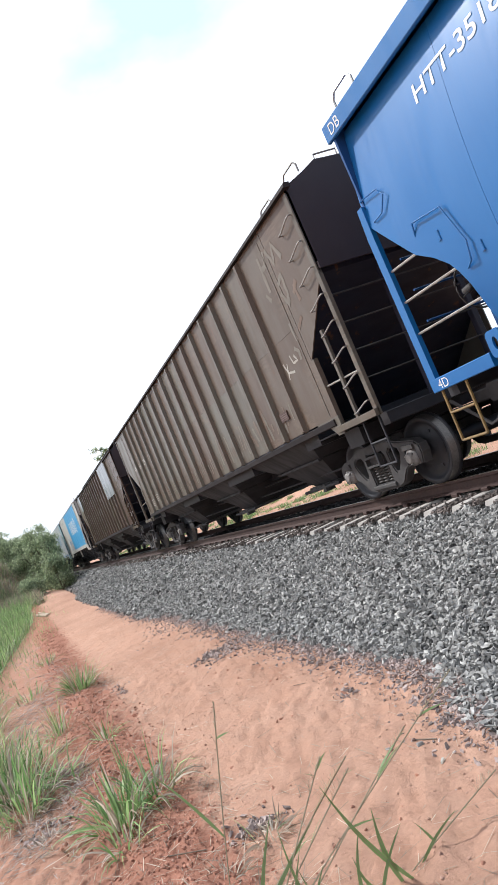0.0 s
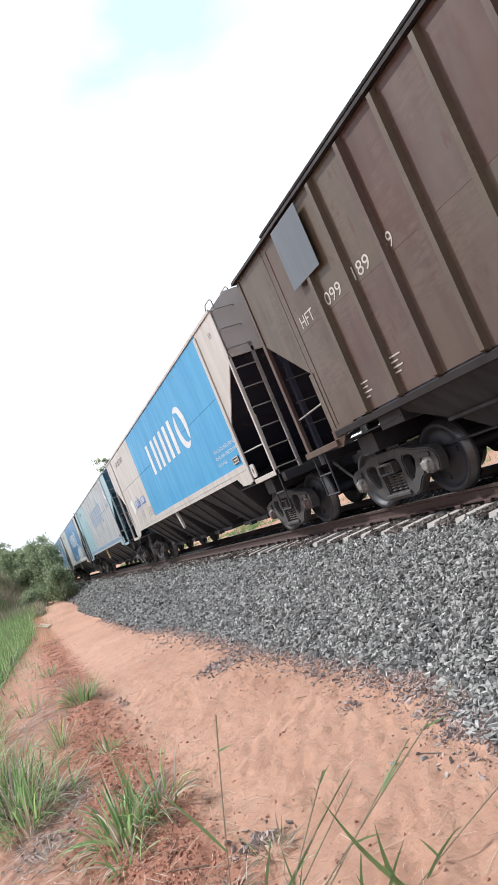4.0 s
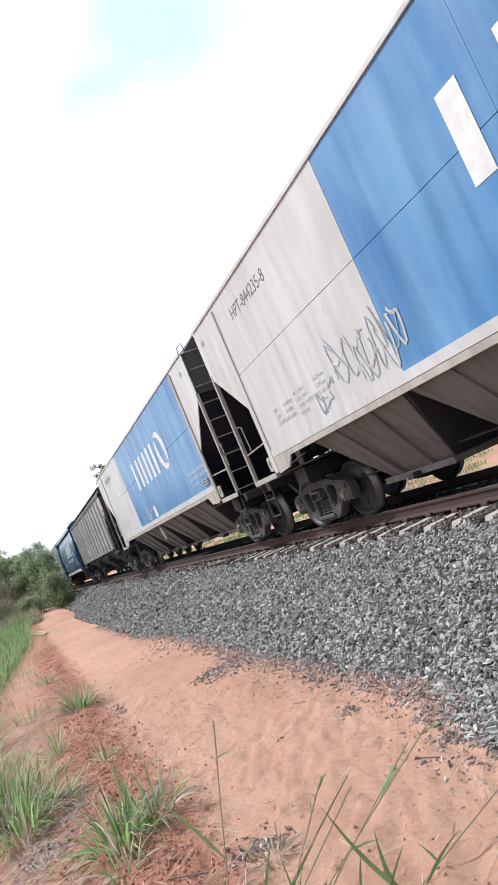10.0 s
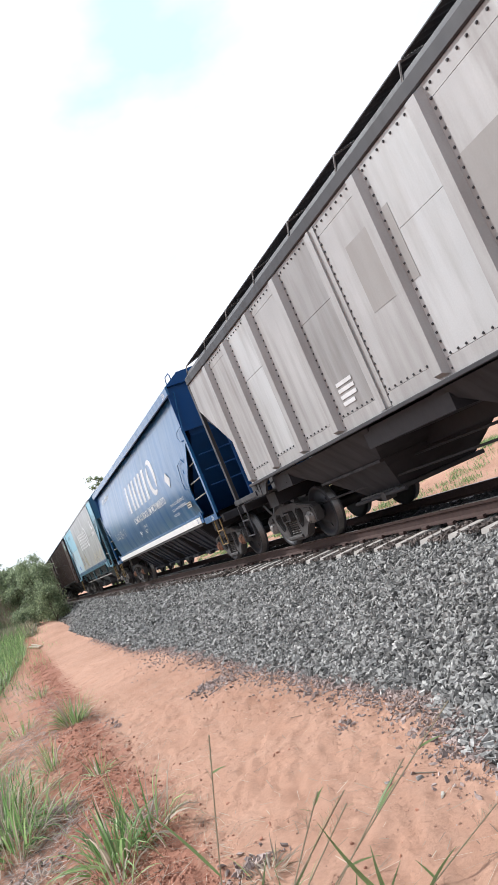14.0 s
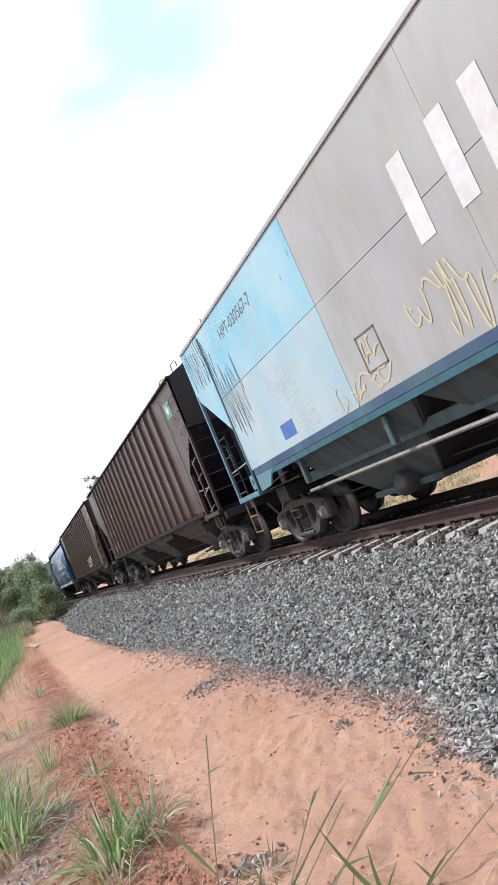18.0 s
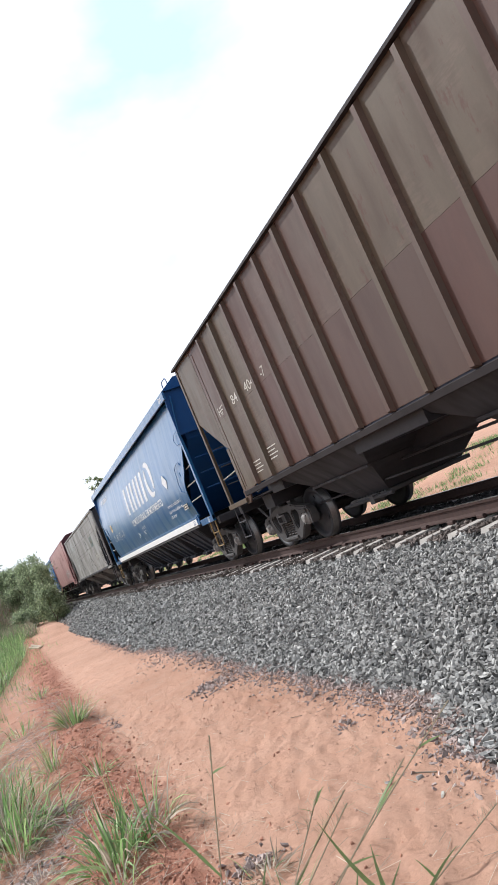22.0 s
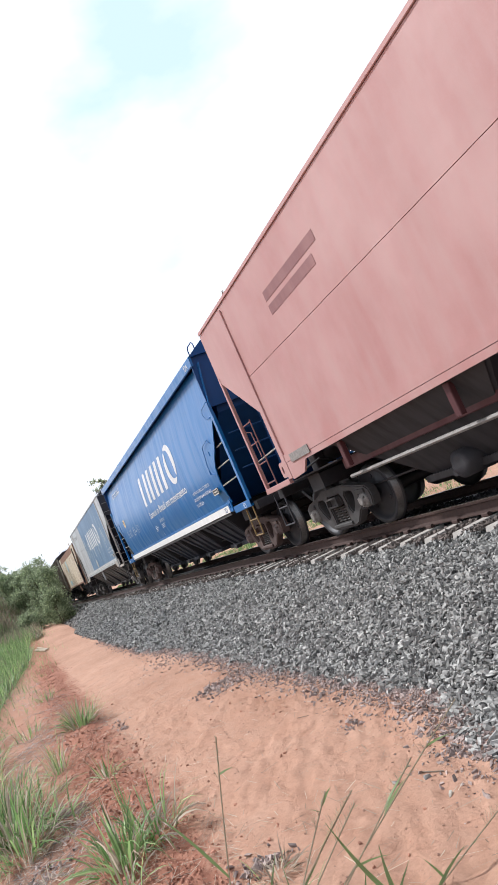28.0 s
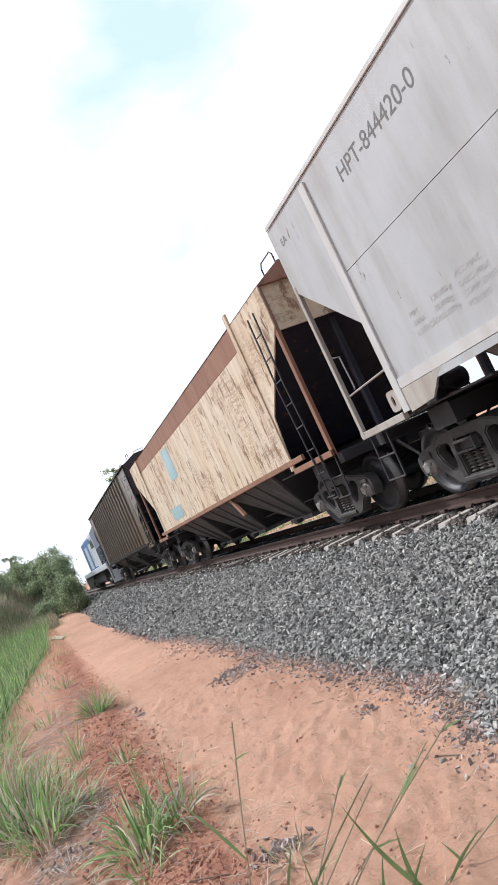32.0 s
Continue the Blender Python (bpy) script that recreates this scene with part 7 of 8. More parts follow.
def locomotive(a, b, label):
    """Diesel locomotive, seen end on: walkway rails, nose, cab with windows."""
    w, h = start_wagon(a, b, label, "locomotive", "locomotive")
    white, blue = paint("white_loco_paint", (0.6, 0.63, 0.66), (0.5, 0.54, 0.6), (0.25, 0.26, 0.3), streaks=0.4, seed=30), paint("blue_loco_paint", (0.06, 0.14, 0.34), (0.1, 0.2, 0.4), (0.05, 0.06, 0.09), streaks=0.4, seed=31)
    glass, gn, gl, gb = nodes_of("dark_cab_glass")
    gb.inputs["Base Color"].default_value, gb.inputs["Roughness"].default_value = (0.02, 0.025, 0.03, 1), 0.08
    for s in (-1, 1):
        bogie(w, s * (h - 2.6), M_CAP)
        bogie(w, s * (h - 5.0), M_CAP)
        shared("coupler", "coupler", coupler, M_FRAME, w, pose(0, s * (h - 0.05), 0, 0, 0, 0 if s > 0 else 180))
        bm = bmesh.new()
        slab(bm, [(-1.45, 0.25), (1.45, 0.25), (1.5, 1.2), (-1.5, 1.2)], 1, *sorted((s * h, s * (h - 0.12))))
        bmesh.ops.recalc_face_normals(bm, faces=bm.faces)
        part("pilot", bm, white, w)
    bm = bmesh.new()
    box(bm, -1.52, 1.52, -h + 0.1, h - 0.1, 1.2, 1.55, 0.03)
    part("walkway", bm, white, w)
    bm = bmesh.new()
    box(bm, -1.3, 1.3, -4.5, 4.5, 0.4, 1.2, 0.1)
    part("fuel_tank", bm, M_DARK, w)
    bm = bmesh.new()
    slab(bm, [(-0.95, 1.55), (0.95, 1.55), (0.95, 3.9), (0.6, 4.2), (-0.6, 4.2), (-0.95, 3.9)], 1, -h + 4.6, h - 1.2)
    bmesh.ops.recalc_face_normals(bm, faces=bm.faces)
    hood = part("hood", bm, blue, w)
    for i in range(10):
        bm = bmesh.new()
        y = -h + 5.2 + i * 1.2
        box(bm, -0.97, -0.95, y, y + 1.0, 1.7, 3.5)
        part("hood_door", bm, white if i % 3 else blue, hood)
    bm = bmesh.new()
    slab(bm, [(-1.5, 1.55), (1.5, 1.55), (1.5, 3.7), (1.0, 4.25), (-1.0, 4.25), (-1.5, 3.7)], 1, -h + 2.5, -h + 4.58)
    bmesh.ops.recalc_face_normals(bm, faces=bm.faces)
    cab = part("cab", bm, white, w, "white cab with dark windows")
    for x0, x1 in ((-1.2, -0.5), (0.5, 1.2), (-0.4, 0.4)):
        bm = bmesh.new()
        box(bm, x0, x1, -h + 2.47, -h + 2.498, 2.95, 3.6)
        part("window", bm, glass, cab)
    for y in (-h + 2.8, -h + 3.7):
        bm = bmesh.new()
        box(bm, -1.53, -1.502, y, y + 0.7, 2.8, 3.5)
        part("window", bm, glass, cab)
    bm = bmesh.new()
    slab(bm, [(-0.8, 1.55), (0.8, 1.55), (0.75, 2.75), (-0.75, 2.75)], 1, -h + 0.9, -h + 2.49)
    bmesh.ops.recalc_face_normals(bm, faces=bm.faces)
    part("nose", bm, blue, w)
    for z in (1.9, 2.25, 2.6):
        part("hand_rail", made(rod, [(-1.45, -h + 0.15, z), (1.45, -h + 0.15, z)], 0.025, 6), M_DARK, w)
        part("hand_rail", made(rod, [(-1.47, -h + 0.15, z), (-1.47, -h + 2.4, z)], 0.025, 6), M_DARK, w)
    for i in range(9):
        x = -1.45 + 2.9 * i / 8
        part("rail_post", made(rod, [(x, -h + 0.15, 1.5), (x, -h + 0.15, 2.6)], 0.02, 6), M_DARK, w)
    for i in range(5):
        y = -h + 0.15 + 2.2 * i / 4
        part("rail_post", made(rod, [(-1.47, y, 1.5), (-1.47, y, 2.6)], 0.02, 6), M_DARK, w)
    return w, h

# ---- the train, from the wagon that leads at the clip's start to the locomotive behind ----
modern_hopper(-9.12, 5.94, "glossy blue modern hopper wagon with white wagon number", NAVY, NAVYDARK, dict(under=UNDER_NAVY, stripe=STRIPEWHITE, number="HTT-351887-3", motto="Somos o Brasil em movimento", e1="1D", e2="4D", e3="2D", e4="3D", cap=M_CAP))

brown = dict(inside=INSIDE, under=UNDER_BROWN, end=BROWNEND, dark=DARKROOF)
w1, h1 = ribbed_hopper(7.11, 23.30, "weathered brown ribbed hopper wagon with pale scuffed end", BROWN3, "HFT  842  298  -2", M_INK, dict(brown, top=4.17))
for strokes, wide, mat in (
        ((((1.38, 3.9), (1.39, 3.69), (1.4, 3.37)), ((1.38, 3.71), (1.24, 3.71), (1.17, 3.9)), ((1.1, 3.88), (0.98, 3.62), (0.86, 3.86), (0.72, 3.6)), ((1.1, 3.35), (0.93, 3.44), (0.93, 3.18), (1.01, 3.03), (1.12, 3.24)), ((1.55, 3.39), (1.46, 3.26)), ((1.24, 2.83), (1.22, 2.56)), ((1.4, 2.5), (1.3, 2.42), (1.32, 2.3))), 0.075, CREAMFADE),
        ((((1.63, 2.46), (1.59, 2.33), (1.43, 2.33), (1.5, 2.42)), ((1.92, 2.42), (1.86, 2.25), (1.64, 2.22)), ((1.8, 2.38), (1.9, 2.16))), 0.035, CREAMWASH),
        ((((0.72, 3.2), (0.7, 2.96)), ((1.06, 2.66), (0.85, 2.78)), ((0.8, 3.1), (0.62, 3.22))), 0.07, TANSPRAY)):
    for k, stroke in enumerate(strokes):
        brush(w1, [(-h1 + d, z) for d, z in stroke], wide, mat, -1.5632, k)
g = random.Random(70)
for i in range(13):
    for j in range(4):
        d, z, tl = 2.3 + 0.7616 * i + 0.13 * j, g.uniform(1.46, 1.62), g.uniform(0.12, 0.6) * (1 if i < 6 else 0.6)
        lean = g.uniform(-0.09, 0.09)
        brush(w1, [(-h1 + d, z), (-h1 + d + lean * 0.4, z + 0.5 * tl), (-h1 + d + lean, z + tl)], g.uniform(0.03, 0.075), TANSPRAY if (i + j) % 3 else CREAMFADE, -1.5632, j)
patch(w1, "plate", rect(-h1 + 2.72, -h1 + 2.42, 1.66, 1.8), M_FRAMERED, -1.563, "small brown cast number plate", 0.02)
bars(w1, -h1 + 2.69, 1.77, (0.24, 0.24, 0.24), 0.012, M_CAPPINK, -1.5835, 1.6)

w2, h2 = ribbed_hopper(25.03, 41.25, "brown ribbed hopper wagon with a large grey painted square", BROWN1, "HFT  099  189  -9", M_INK, dict(brown, coaming=True, top=4.12, first=1.9))
for y0, y1, name in ((0.02, 1.1, "roof_platform"), (1.25, 16.0, "roof_walkway")):
    bm = bmesh.new()
    box(bm, -1.0, -0.35, -h2 + y0, -h2 + y1, 4.62, 4.67, 0.01)
    part(name, bm, DARKROOF, w2, "raised dark steel grating")
for d in (0.08, 1.0):
    part("platform_leg", made(rod, [(-1.15, -h2 + d, 4.36), (-0.98, -h2 + d, 4.63)], 0.03, 6), DARKROOF, w2)
patch(w2, "paint_square", rect(-h2 + 4.2, -h2 + 1.98, 2.72, 4.09), PANELGREY, -1.632, "large flat grey painted square")
patch(w2, "paint_square", rect(-h2 + 14.55, -h2 + 13.75, 3.22, 4.06), PANELGREY, -1.632, "small flat grey painted square")
for d, z, wd, tl in ((6.9, 2.75, 1.5, 0.28), (8.6, 2.4, 1.5, 0.3)):
    patch(w2, "paint_patch", rect(-h2 + d, -h2 + d - wd, z, z + tl), BROWN3, -1.563, "paler repainted patch")

w3, h3 = smooth_hopper(42.6, 58.35, "dusty beige hopper wagon with a sky blue middle", dict(end=BEIGE, sill=BEIGE, inside=INSIDE, under=UNDER_BROWN, ribs=2, zones=[(0, 1.2, BEIGE), (1.2, 10.5, SKYBLUE), (10.5, 99, BEIGE)], number="HPT-031368-8", number_at=2.0, number_z=3.77, ends=True, sign=M_WHITE, cap=M_CAPPINK, warn=M_WHITE))
patch(w3, "sticker", [(h3 - 2.0, 2.42), (h3 - 2.45, 2.52), (h3 - 2.65, 2.08), (h3 - 2.22, 1.98)], M_WHITE, FACE, "blank white square sticker")
for d in (3.0, 4.0):
    patch(w3, "sticker", rect(h3 - d, h3 - d - 0.72, 2.12, 2.36), M_LTBLUE, FACE, "blue printed sticker")
    bars(w3, h3 - d - 0.05, 2.33, (0.6, 0.5, 0.55, 0.5), 0.025, M_WHITE, FACE - 0.004)
scrawl(w3, h3 - 2.7, 1.62, 1.3, 0.85, BLUEWORN, 21, FACE - 0.006, 0.016, 5)
part("stencil", made(lambda bm: [box(bm, -1.622, -1.619, *q) for q in ((h3 - 5.2, h3 - 4.6, 1.66, 1.67), (h3 - 5.2, h3 - 4.6, 1.78, 1.79), (h3 - 5.2, h3 - 4.6, 1.9, 1.91), (h3 - 5.2, h3 - 5.19, 1.66, 1.91), (h3 - 4.61, h3 - 4.6, 1.66, 1.91), (h3 - 4.9, h3 - 4.89, 1.66, 1.91))]), M_BLACK, w3, "stencilled inspection table")

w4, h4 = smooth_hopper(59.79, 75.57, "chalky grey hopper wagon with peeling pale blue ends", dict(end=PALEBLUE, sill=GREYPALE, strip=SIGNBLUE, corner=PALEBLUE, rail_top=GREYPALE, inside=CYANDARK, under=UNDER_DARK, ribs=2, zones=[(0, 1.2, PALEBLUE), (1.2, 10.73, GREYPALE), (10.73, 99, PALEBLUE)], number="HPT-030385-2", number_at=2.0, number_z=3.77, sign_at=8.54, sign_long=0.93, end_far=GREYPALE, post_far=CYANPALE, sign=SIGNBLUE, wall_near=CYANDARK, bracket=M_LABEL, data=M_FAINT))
for i in range(5):
    patch(w4, "sign_patch", rect(-h4 + 2.4 - 0.185 * i, -h4 + 2.27 - 0.185 * i, 2.98, 3.14), SIGNPALE, FACE, "plain block of a faded company mark")
cast_plate(w4, -h4 + 1.82, 1.53)
patch(w4, "sign_patch", [(-h4 + d, z) for d, z in ((1.62, 3.76), (1.74, 3.66), (1.8, 3.5), (1.76, 3.38), (1.62, 3.3), (1.42, 3.29), (1.3, 3.34), (1.44, 3.36), (1.56, 3.42), (1.62, 3.52), (1.6, 3.66))], M_WHITE, FACE)
for i, letter in enumerate("logística"):
    words_on(w4, letter, -h4 + 8.88 - 0.545 * i, 2.13, 0.22, TEALINK, label="worn teal painted letter")
for a in ((10.335, 10.324, 1.81, 2.32), (9.525, 9.514, 1.81, 2.32)):
    for i in range(3):
        patch(w4, "stencil", rect(-h4 + a[0], -h4 + a[1], 1.81 + 0.18 * i, 1.95 + 0.18 * i), M_BLACK, FACE, "dashed stencilled frame")
for z in (1.8, 2.32):
    for i in range(5):
        patch(w4, "stencil", rect(-h4 + 10.32 - 0.165 * i, -h4 + 10.2 - 0.165 * i, z, z + 0.011), M_BLACK, FACE, "dashed stencilled frame")
bars(w4, -h4 + 10.2, 1.755, (0.62,), 0.05, M_FAINT)
for i in range(4):
    patch(w4, "stencil", rect(-h4 + 11.75, -h4 + 11.25, 1.66 + 0.09 * i, 1.668 + 0.09 * i), M_BLACK, FACE, "stencilled inspection table")
for d in (11.75, 11.5, 11.258):
    patch(w4, "stencil", rect(-h4 + d, -h4 + d - 0.008, 1.67, 1.93), M_BLACK, FACE - 0.003, "stencilled inspection table")

# near end wall of these white wagons takes the shade-dark grey
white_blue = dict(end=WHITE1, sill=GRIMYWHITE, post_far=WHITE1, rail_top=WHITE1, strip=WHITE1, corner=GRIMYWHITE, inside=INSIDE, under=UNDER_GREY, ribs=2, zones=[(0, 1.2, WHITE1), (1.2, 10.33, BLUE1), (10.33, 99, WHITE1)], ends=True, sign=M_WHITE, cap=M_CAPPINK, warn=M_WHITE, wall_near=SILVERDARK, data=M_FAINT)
w5, h5 = smooth_hopper(76.69, 92.47, "white and blue hopper wagon with silver graffiti low down", dict(white_blue, number="HPT-844235-8"))
bubble_graffiti(w5, -h5 + 5.75, 1.62)
scrawl(w5, h5 - 3.4, 1.62, 0.6, 0.45, RIMGREY, 31, FACE - 0.004, 0.022, 3)
scrawl(w5, h5 - 4.1, 1.75, 1.7, 0.7, SPRAYGREY, 32, FACE - 0.004, 0.03, 6)
scrawl(w5, h5 - 4.2, 1.8, 1.5, 0.6, RIMGREY, 33, FACE - 0.006, 0.014, 5)
patch(w5, "sticker", rect(-h5 + 8.0, -h5 + 7.6, 1.62, 2.0), M_WHITE, FACE, "blank white sticker")
w6, h6 = smooth_hopper(93.56, 109.33, "clean white and blue hopper wagon with six-bar sign", dict(white_blue, number="HPT-033709-9"))
for i, p in enumerate(("CUIDADO,", "MOVIMENTO RÁPIDO", "AO ACIONAR O", "MECANISMO")):
    words_on(w6, p, h6 - 6.95, 1.95 - 0.105 * i, 0.07, M_WHITE, label="white painted warning line")
for i, (d, z0, z1) in enumerate(((1.55, 1.75, 2.75), (1.75, 1.65, 2.6), (2.1, 1.6, 2.5), (2.5, 1.6, 2.3))):
    part("scratch", made(rod, [(FACE, h6 - d, z0), (FACE, h6 - d + 0.05, (z0 + z1) / 2), (FACE, h6 - d + 0.02, z1)], 0.005, 4), M_WHITE, w6, "thin white drip line")
patch(w6, "sticker", rect(-h6 + 7.6, -h6 + 7.25, 1.62, 1.95), M_WHITE, FACE, "blank white sticker")

cast_wagon(110.26, 127.1, "silver-grey riveted hopper wagon with mesh roof walkway")

modern_hopper(128.32, 143.38, "dark blue modern hopper wagon with white motto", NAVY2, NAVYDARK, dict(under=UNDER_NAVY, stripe=STRIPEWHITE, number="HTT-350742-4", motto="SOMOS O BRASIL EM MOVIMENTO", e1="1D", e2="1E", e3="2D", e4="2E", cap=M_CAPOR, square=True))

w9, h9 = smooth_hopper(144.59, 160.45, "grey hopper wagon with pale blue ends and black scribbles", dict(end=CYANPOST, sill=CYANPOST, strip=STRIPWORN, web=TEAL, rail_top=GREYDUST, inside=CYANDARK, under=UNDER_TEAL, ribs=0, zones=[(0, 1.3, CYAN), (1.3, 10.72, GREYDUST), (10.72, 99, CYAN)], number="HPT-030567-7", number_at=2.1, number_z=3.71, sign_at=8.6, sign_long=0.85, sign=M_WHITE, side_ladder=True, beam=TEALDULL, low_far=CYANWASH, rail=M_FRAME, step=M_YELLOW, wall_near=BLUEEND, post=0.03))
scrawl(w9, -h9 + 1.1, 3.0, 1.0, 0.75, SCRIB, 41, FACE - 0.002, 0.012, 4, True)
scrawl(w9, -h9 + 1.0, 3.1, 0.8, 0.6, SCRIB, 141, FACE - 0.004, 0.012, 3)
scrawl(w9, -h9 + 1.3, 2.45, 0.6, 0.95, SCRIB, 49, FACE - 0.002, 0.012, 4, True)
scrawl(w9, -h9 + 1.25, 2.7, 0.7, 0.6, SCRIB, 149, FACE - 0.004, 0.012, 3)
scrawl(w9, h9 - 0.1, 3.3, 1.2, 0.9, SCRIB, 42, FACE - 0.002, 0.012, 6, True)
scrawl(w9, h9 - 1.2, 2.1, 1.0, 1.4, SCRIB, 43, FACE - 0.002, 0.012, 5, True)
scrawl(w9, -h9 + 11.1, 1.62, 1.3, 0.3, SCRIBY, 44, FACE - 0.002, 0.02, 6)
scrawl(w9, -h9 + 9.2, 1.9, 0.5, 0.5, SCRIBY, 45, FACE - 0.002, 0.02, 3)
scrawl(w9, -h9 + 8.7, 1.6, 0.9, 0.75, SCRIBY, 46, FACE - 0.002, 0.02, 6)
scrawl(w9, -h9 + 5.4, 1.6, 3.6, 0.55, SCRIBY, 47, FACE - 0.002, 0.02, 12)
part("stencil", made(lambda bm: [box(bm, FACE - 0.003, FACE, *q) for q in ((-h9 + 9.8, -h9 + 10.24, 1.85, 1.87), (-h9 + 9.8, -h9 + 10.24, 2.28, 2.3), (-h9 + 9.8, -h9 + 9.82, 1.85, 2.3), (-h9 + 10.22, -h9 + 10.24, 1.85, 2.3))]), M_BLACK, w9, "empty stencilled frame")
scrawl(w9, -h9 + 10.2, 1.95, 0.3, 0.3, SCRIBY, 48, FACE - 0.004, 0.02, 2)
patch(w9, "sticker", rect(h9 - 2.9, h9 - 3.35, 1.72, 1.95), M_LTBLUE, FACE, "faded blue printed sticker")
for i in range(5):
    patch(w9, "sign_patch", rect(-h9 + 2.68 - 0.185 * i, -h9 + 2.55 - 0.185 * i, 2.84, 3.0), M_WHITE, FACE, "plain block of a white company mark")
patch(w9, "sign_patch", [(-h9 + d, z) for d, z in ((2.22, 3.6), (2.36, 3.5), (2.42, 3.34), (2.38, 3.2), (2.24, 3.11), (2.02, 3.1), (1.86, 3.18), (2.02, 3.2), (2.12, 3.26), (2.18, 3.36), (2.16, 3.5))], M_WHITE, FACE)

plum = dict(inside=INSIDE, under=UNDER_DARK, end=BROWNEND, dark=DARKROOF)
w10, h10 = ribbed_hopper(161.88, 178.08, "plum brown ribbed hopper wagon with green flag sticker", BROWN2, "HFT  842  176  .5", M_INK, plum)
patch(w10, "sticker", rect(-h10 + 1.02, -h10 + 0.54, 3.54, 3.9), FLAGGREEN, -1.563, "green flag sticker with white lozenge")
patch(w10, "sticker_mark", [(-h10 + 0.94, 3.72), (-h10 + 0.78, 3.59), (-h10 + 0.62, 3.72), (-h10 + 0.78, 3.85)], M_INK, -1.567)
patch(w10, "sticker_mark", [(-h10 + 0.78 + 0.07 * math.cos(0.5236 * k), 3.72 + 0.085 * math.sin(0.5236 * k)) for k in range(12)], M_WHITE, -1.571)
bars(w10, h10 - 2.74, 2.3, (0.44, 0.4), 0.06, TANSPRAY, -1.5645)
bars(w10, h10 - 1.98, 2.3, (0.44, 0.4), 0.06, TANSPRAY, -1.5645)
w11, h11 = ribbed_hopper(179.58, 195.78, "brown ribbed hopper wagon with white daubed marks", BROWN1, "HFT  842  404  -7", M_INK, dict(brown, lower=BROWNRED, first=2.12))
for i, (y, z, wd, tl) in enumerate(((6.0, 1.5, 0.12, 0.46), (5.8, 1.5, 0.35, 0.08), (5.85, 1.82, 0.3, 0.08), (5.3, 1.5, 0.13, 0.48), (4.95, 1.5, 0.13, 0.48), (5.3, 1.7, 0.4, 0.08), (4.5, 1.48, 0.13, 0.5), (4.45, 1.9, 0.4, 0.09), (4.14, 1.7, 0.13, 0.28))):
    patch(w11, "daub", rect(-h11 + y, -h11 + y - wd, z, z + tl), CREAMWASH, -1.632 - 0.003 * i, "white daubed stroke")

modern_hopper(197.12, 212.12, "deep blue modern hopper wagon with white square sticker", NAVY2, NAVYDARK, dict(under=UNDER_NAVY, stripe=STRIPEWHITE, number="HTT-350860-9", motto="SOMOS O BRASIL EM MOVIMENTO", e1="1D", e2="4D", e3="2D", e4="3D", square=True, label=True))
old_grey_wagon(213.47, 229.8, "patchy old grey hopper wagon with bolt lines")
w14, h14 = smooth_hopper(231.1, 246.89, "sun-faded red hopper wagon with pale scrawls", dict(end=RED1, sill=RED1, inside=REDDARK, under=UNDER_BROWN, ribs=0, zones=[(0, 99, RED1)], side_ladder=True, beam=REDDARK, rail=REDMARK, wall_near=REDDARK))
scrawl(w14, -h14 + 5.1, 1.75, 3.0, 0.6, WHITE1, 51, FACE - 0.002, 0.03, 13)
k = 24
patch(w14, "faded_disc", [(-h14 + 6.2 + 0.62 * math.cos(6.2832 * i / k), 3.05 + 0.52 * math.sin(6.2832 * i / k)) for i in range(k)], REDMARK, FACE, "faded dark round mark")
patch(w14, "faded_disc", [(-h14 + 6.2 + 0.42 * math.cos(6.2832 * i / k), 3.05 + 0.35 * math.sin(6.2832 * i / k)) for i in range(k)], RED1, FACE - 0.003)
patch(w14, "faded_disc", [(-h14 + 6.5, 2.85), (-h14 + 6.3, 3.3), (-h14 + 6.1, 3.3), (-h14 + 5.9, 2.85), (-h14 + 6.1, 3.05), (-h14 + 6.3, 3.05)], REDMARK, FACE - 0.006)
bars(w14, h14 - 2.8, 3.7, (1.7, 1.5), 0.14, REDMARK, FACE, 0.5, "faded dark lettering")
bars(w14, -h14 + 4.2, 3.6, (0.9, 0.9), 0.22, REDMARK, FACE, 0.4, "faded dark lettering")
patch(w14, "plate", rect(h14 - 1.5, h14 - 2.2, 1.42, 1.55), M_CAP, -1.64, "small dark maker's plate", 0.01)
modern_hopper(247.91, 263.0, "bright blue modern hopper wagon with yellow sticker", NAVY, NAVYDARK, dict(under=UNDER_NAVY, stripe=STRIPEWHITE, number="HTT-351926-5", motto="Somos o Brasil em movimento", tare="28.300kg", load="101.700kg", e1="1D", e2="4D", e3="2D", e4="3D", label=True, cap=M_CAPPINK, frame=M_FRAMERED))
w16, h16 = smooth_hopper(264.38, 280.07, "white and scraped blue hopper wagon with white scratches", dict(white_blue, end=WHITEGREY, sill=WHITEGREY, zones=[(0, 1.25, WHITEGREY), (1.25, 10.35, BLUEWORN), (10.35, 99, WHITEGREY)], number="HPT-844420-0", cap=M_CAP))
g = random.Random(61)
for i in range(22):
    d, z0, tl = 2.0 + 8.2 * (i + g.random()) / 22, g.uniform(1.7, 2.7), g.uniform(0.7, 1.5)
    sl, zt = g.uniform(-0.25, 0.25), min(4.08, z0 + tl)
    line = [(-h16 + d, z0), (-h16 + d + sl * 0.5, (z0 + zt) / 2), (-h16 + d + sl, zt)]
    if i % 4 == 1:
        line.append((-h16 + d + sl - 0.32, z0 + 0.3))
    brush(w16, line, g.uniform(0.07, 0.17), (SCRAPE, SCRAPEPALE, SCRAPE, BLUEGREY)[i % 4], FACE, i)
patch(w16, "sticker", rect(-h16 + 8.0, -h16 + 7.6, 1.62, 2.0), M_INK, FACE - 0.0052, "worn white sticker")
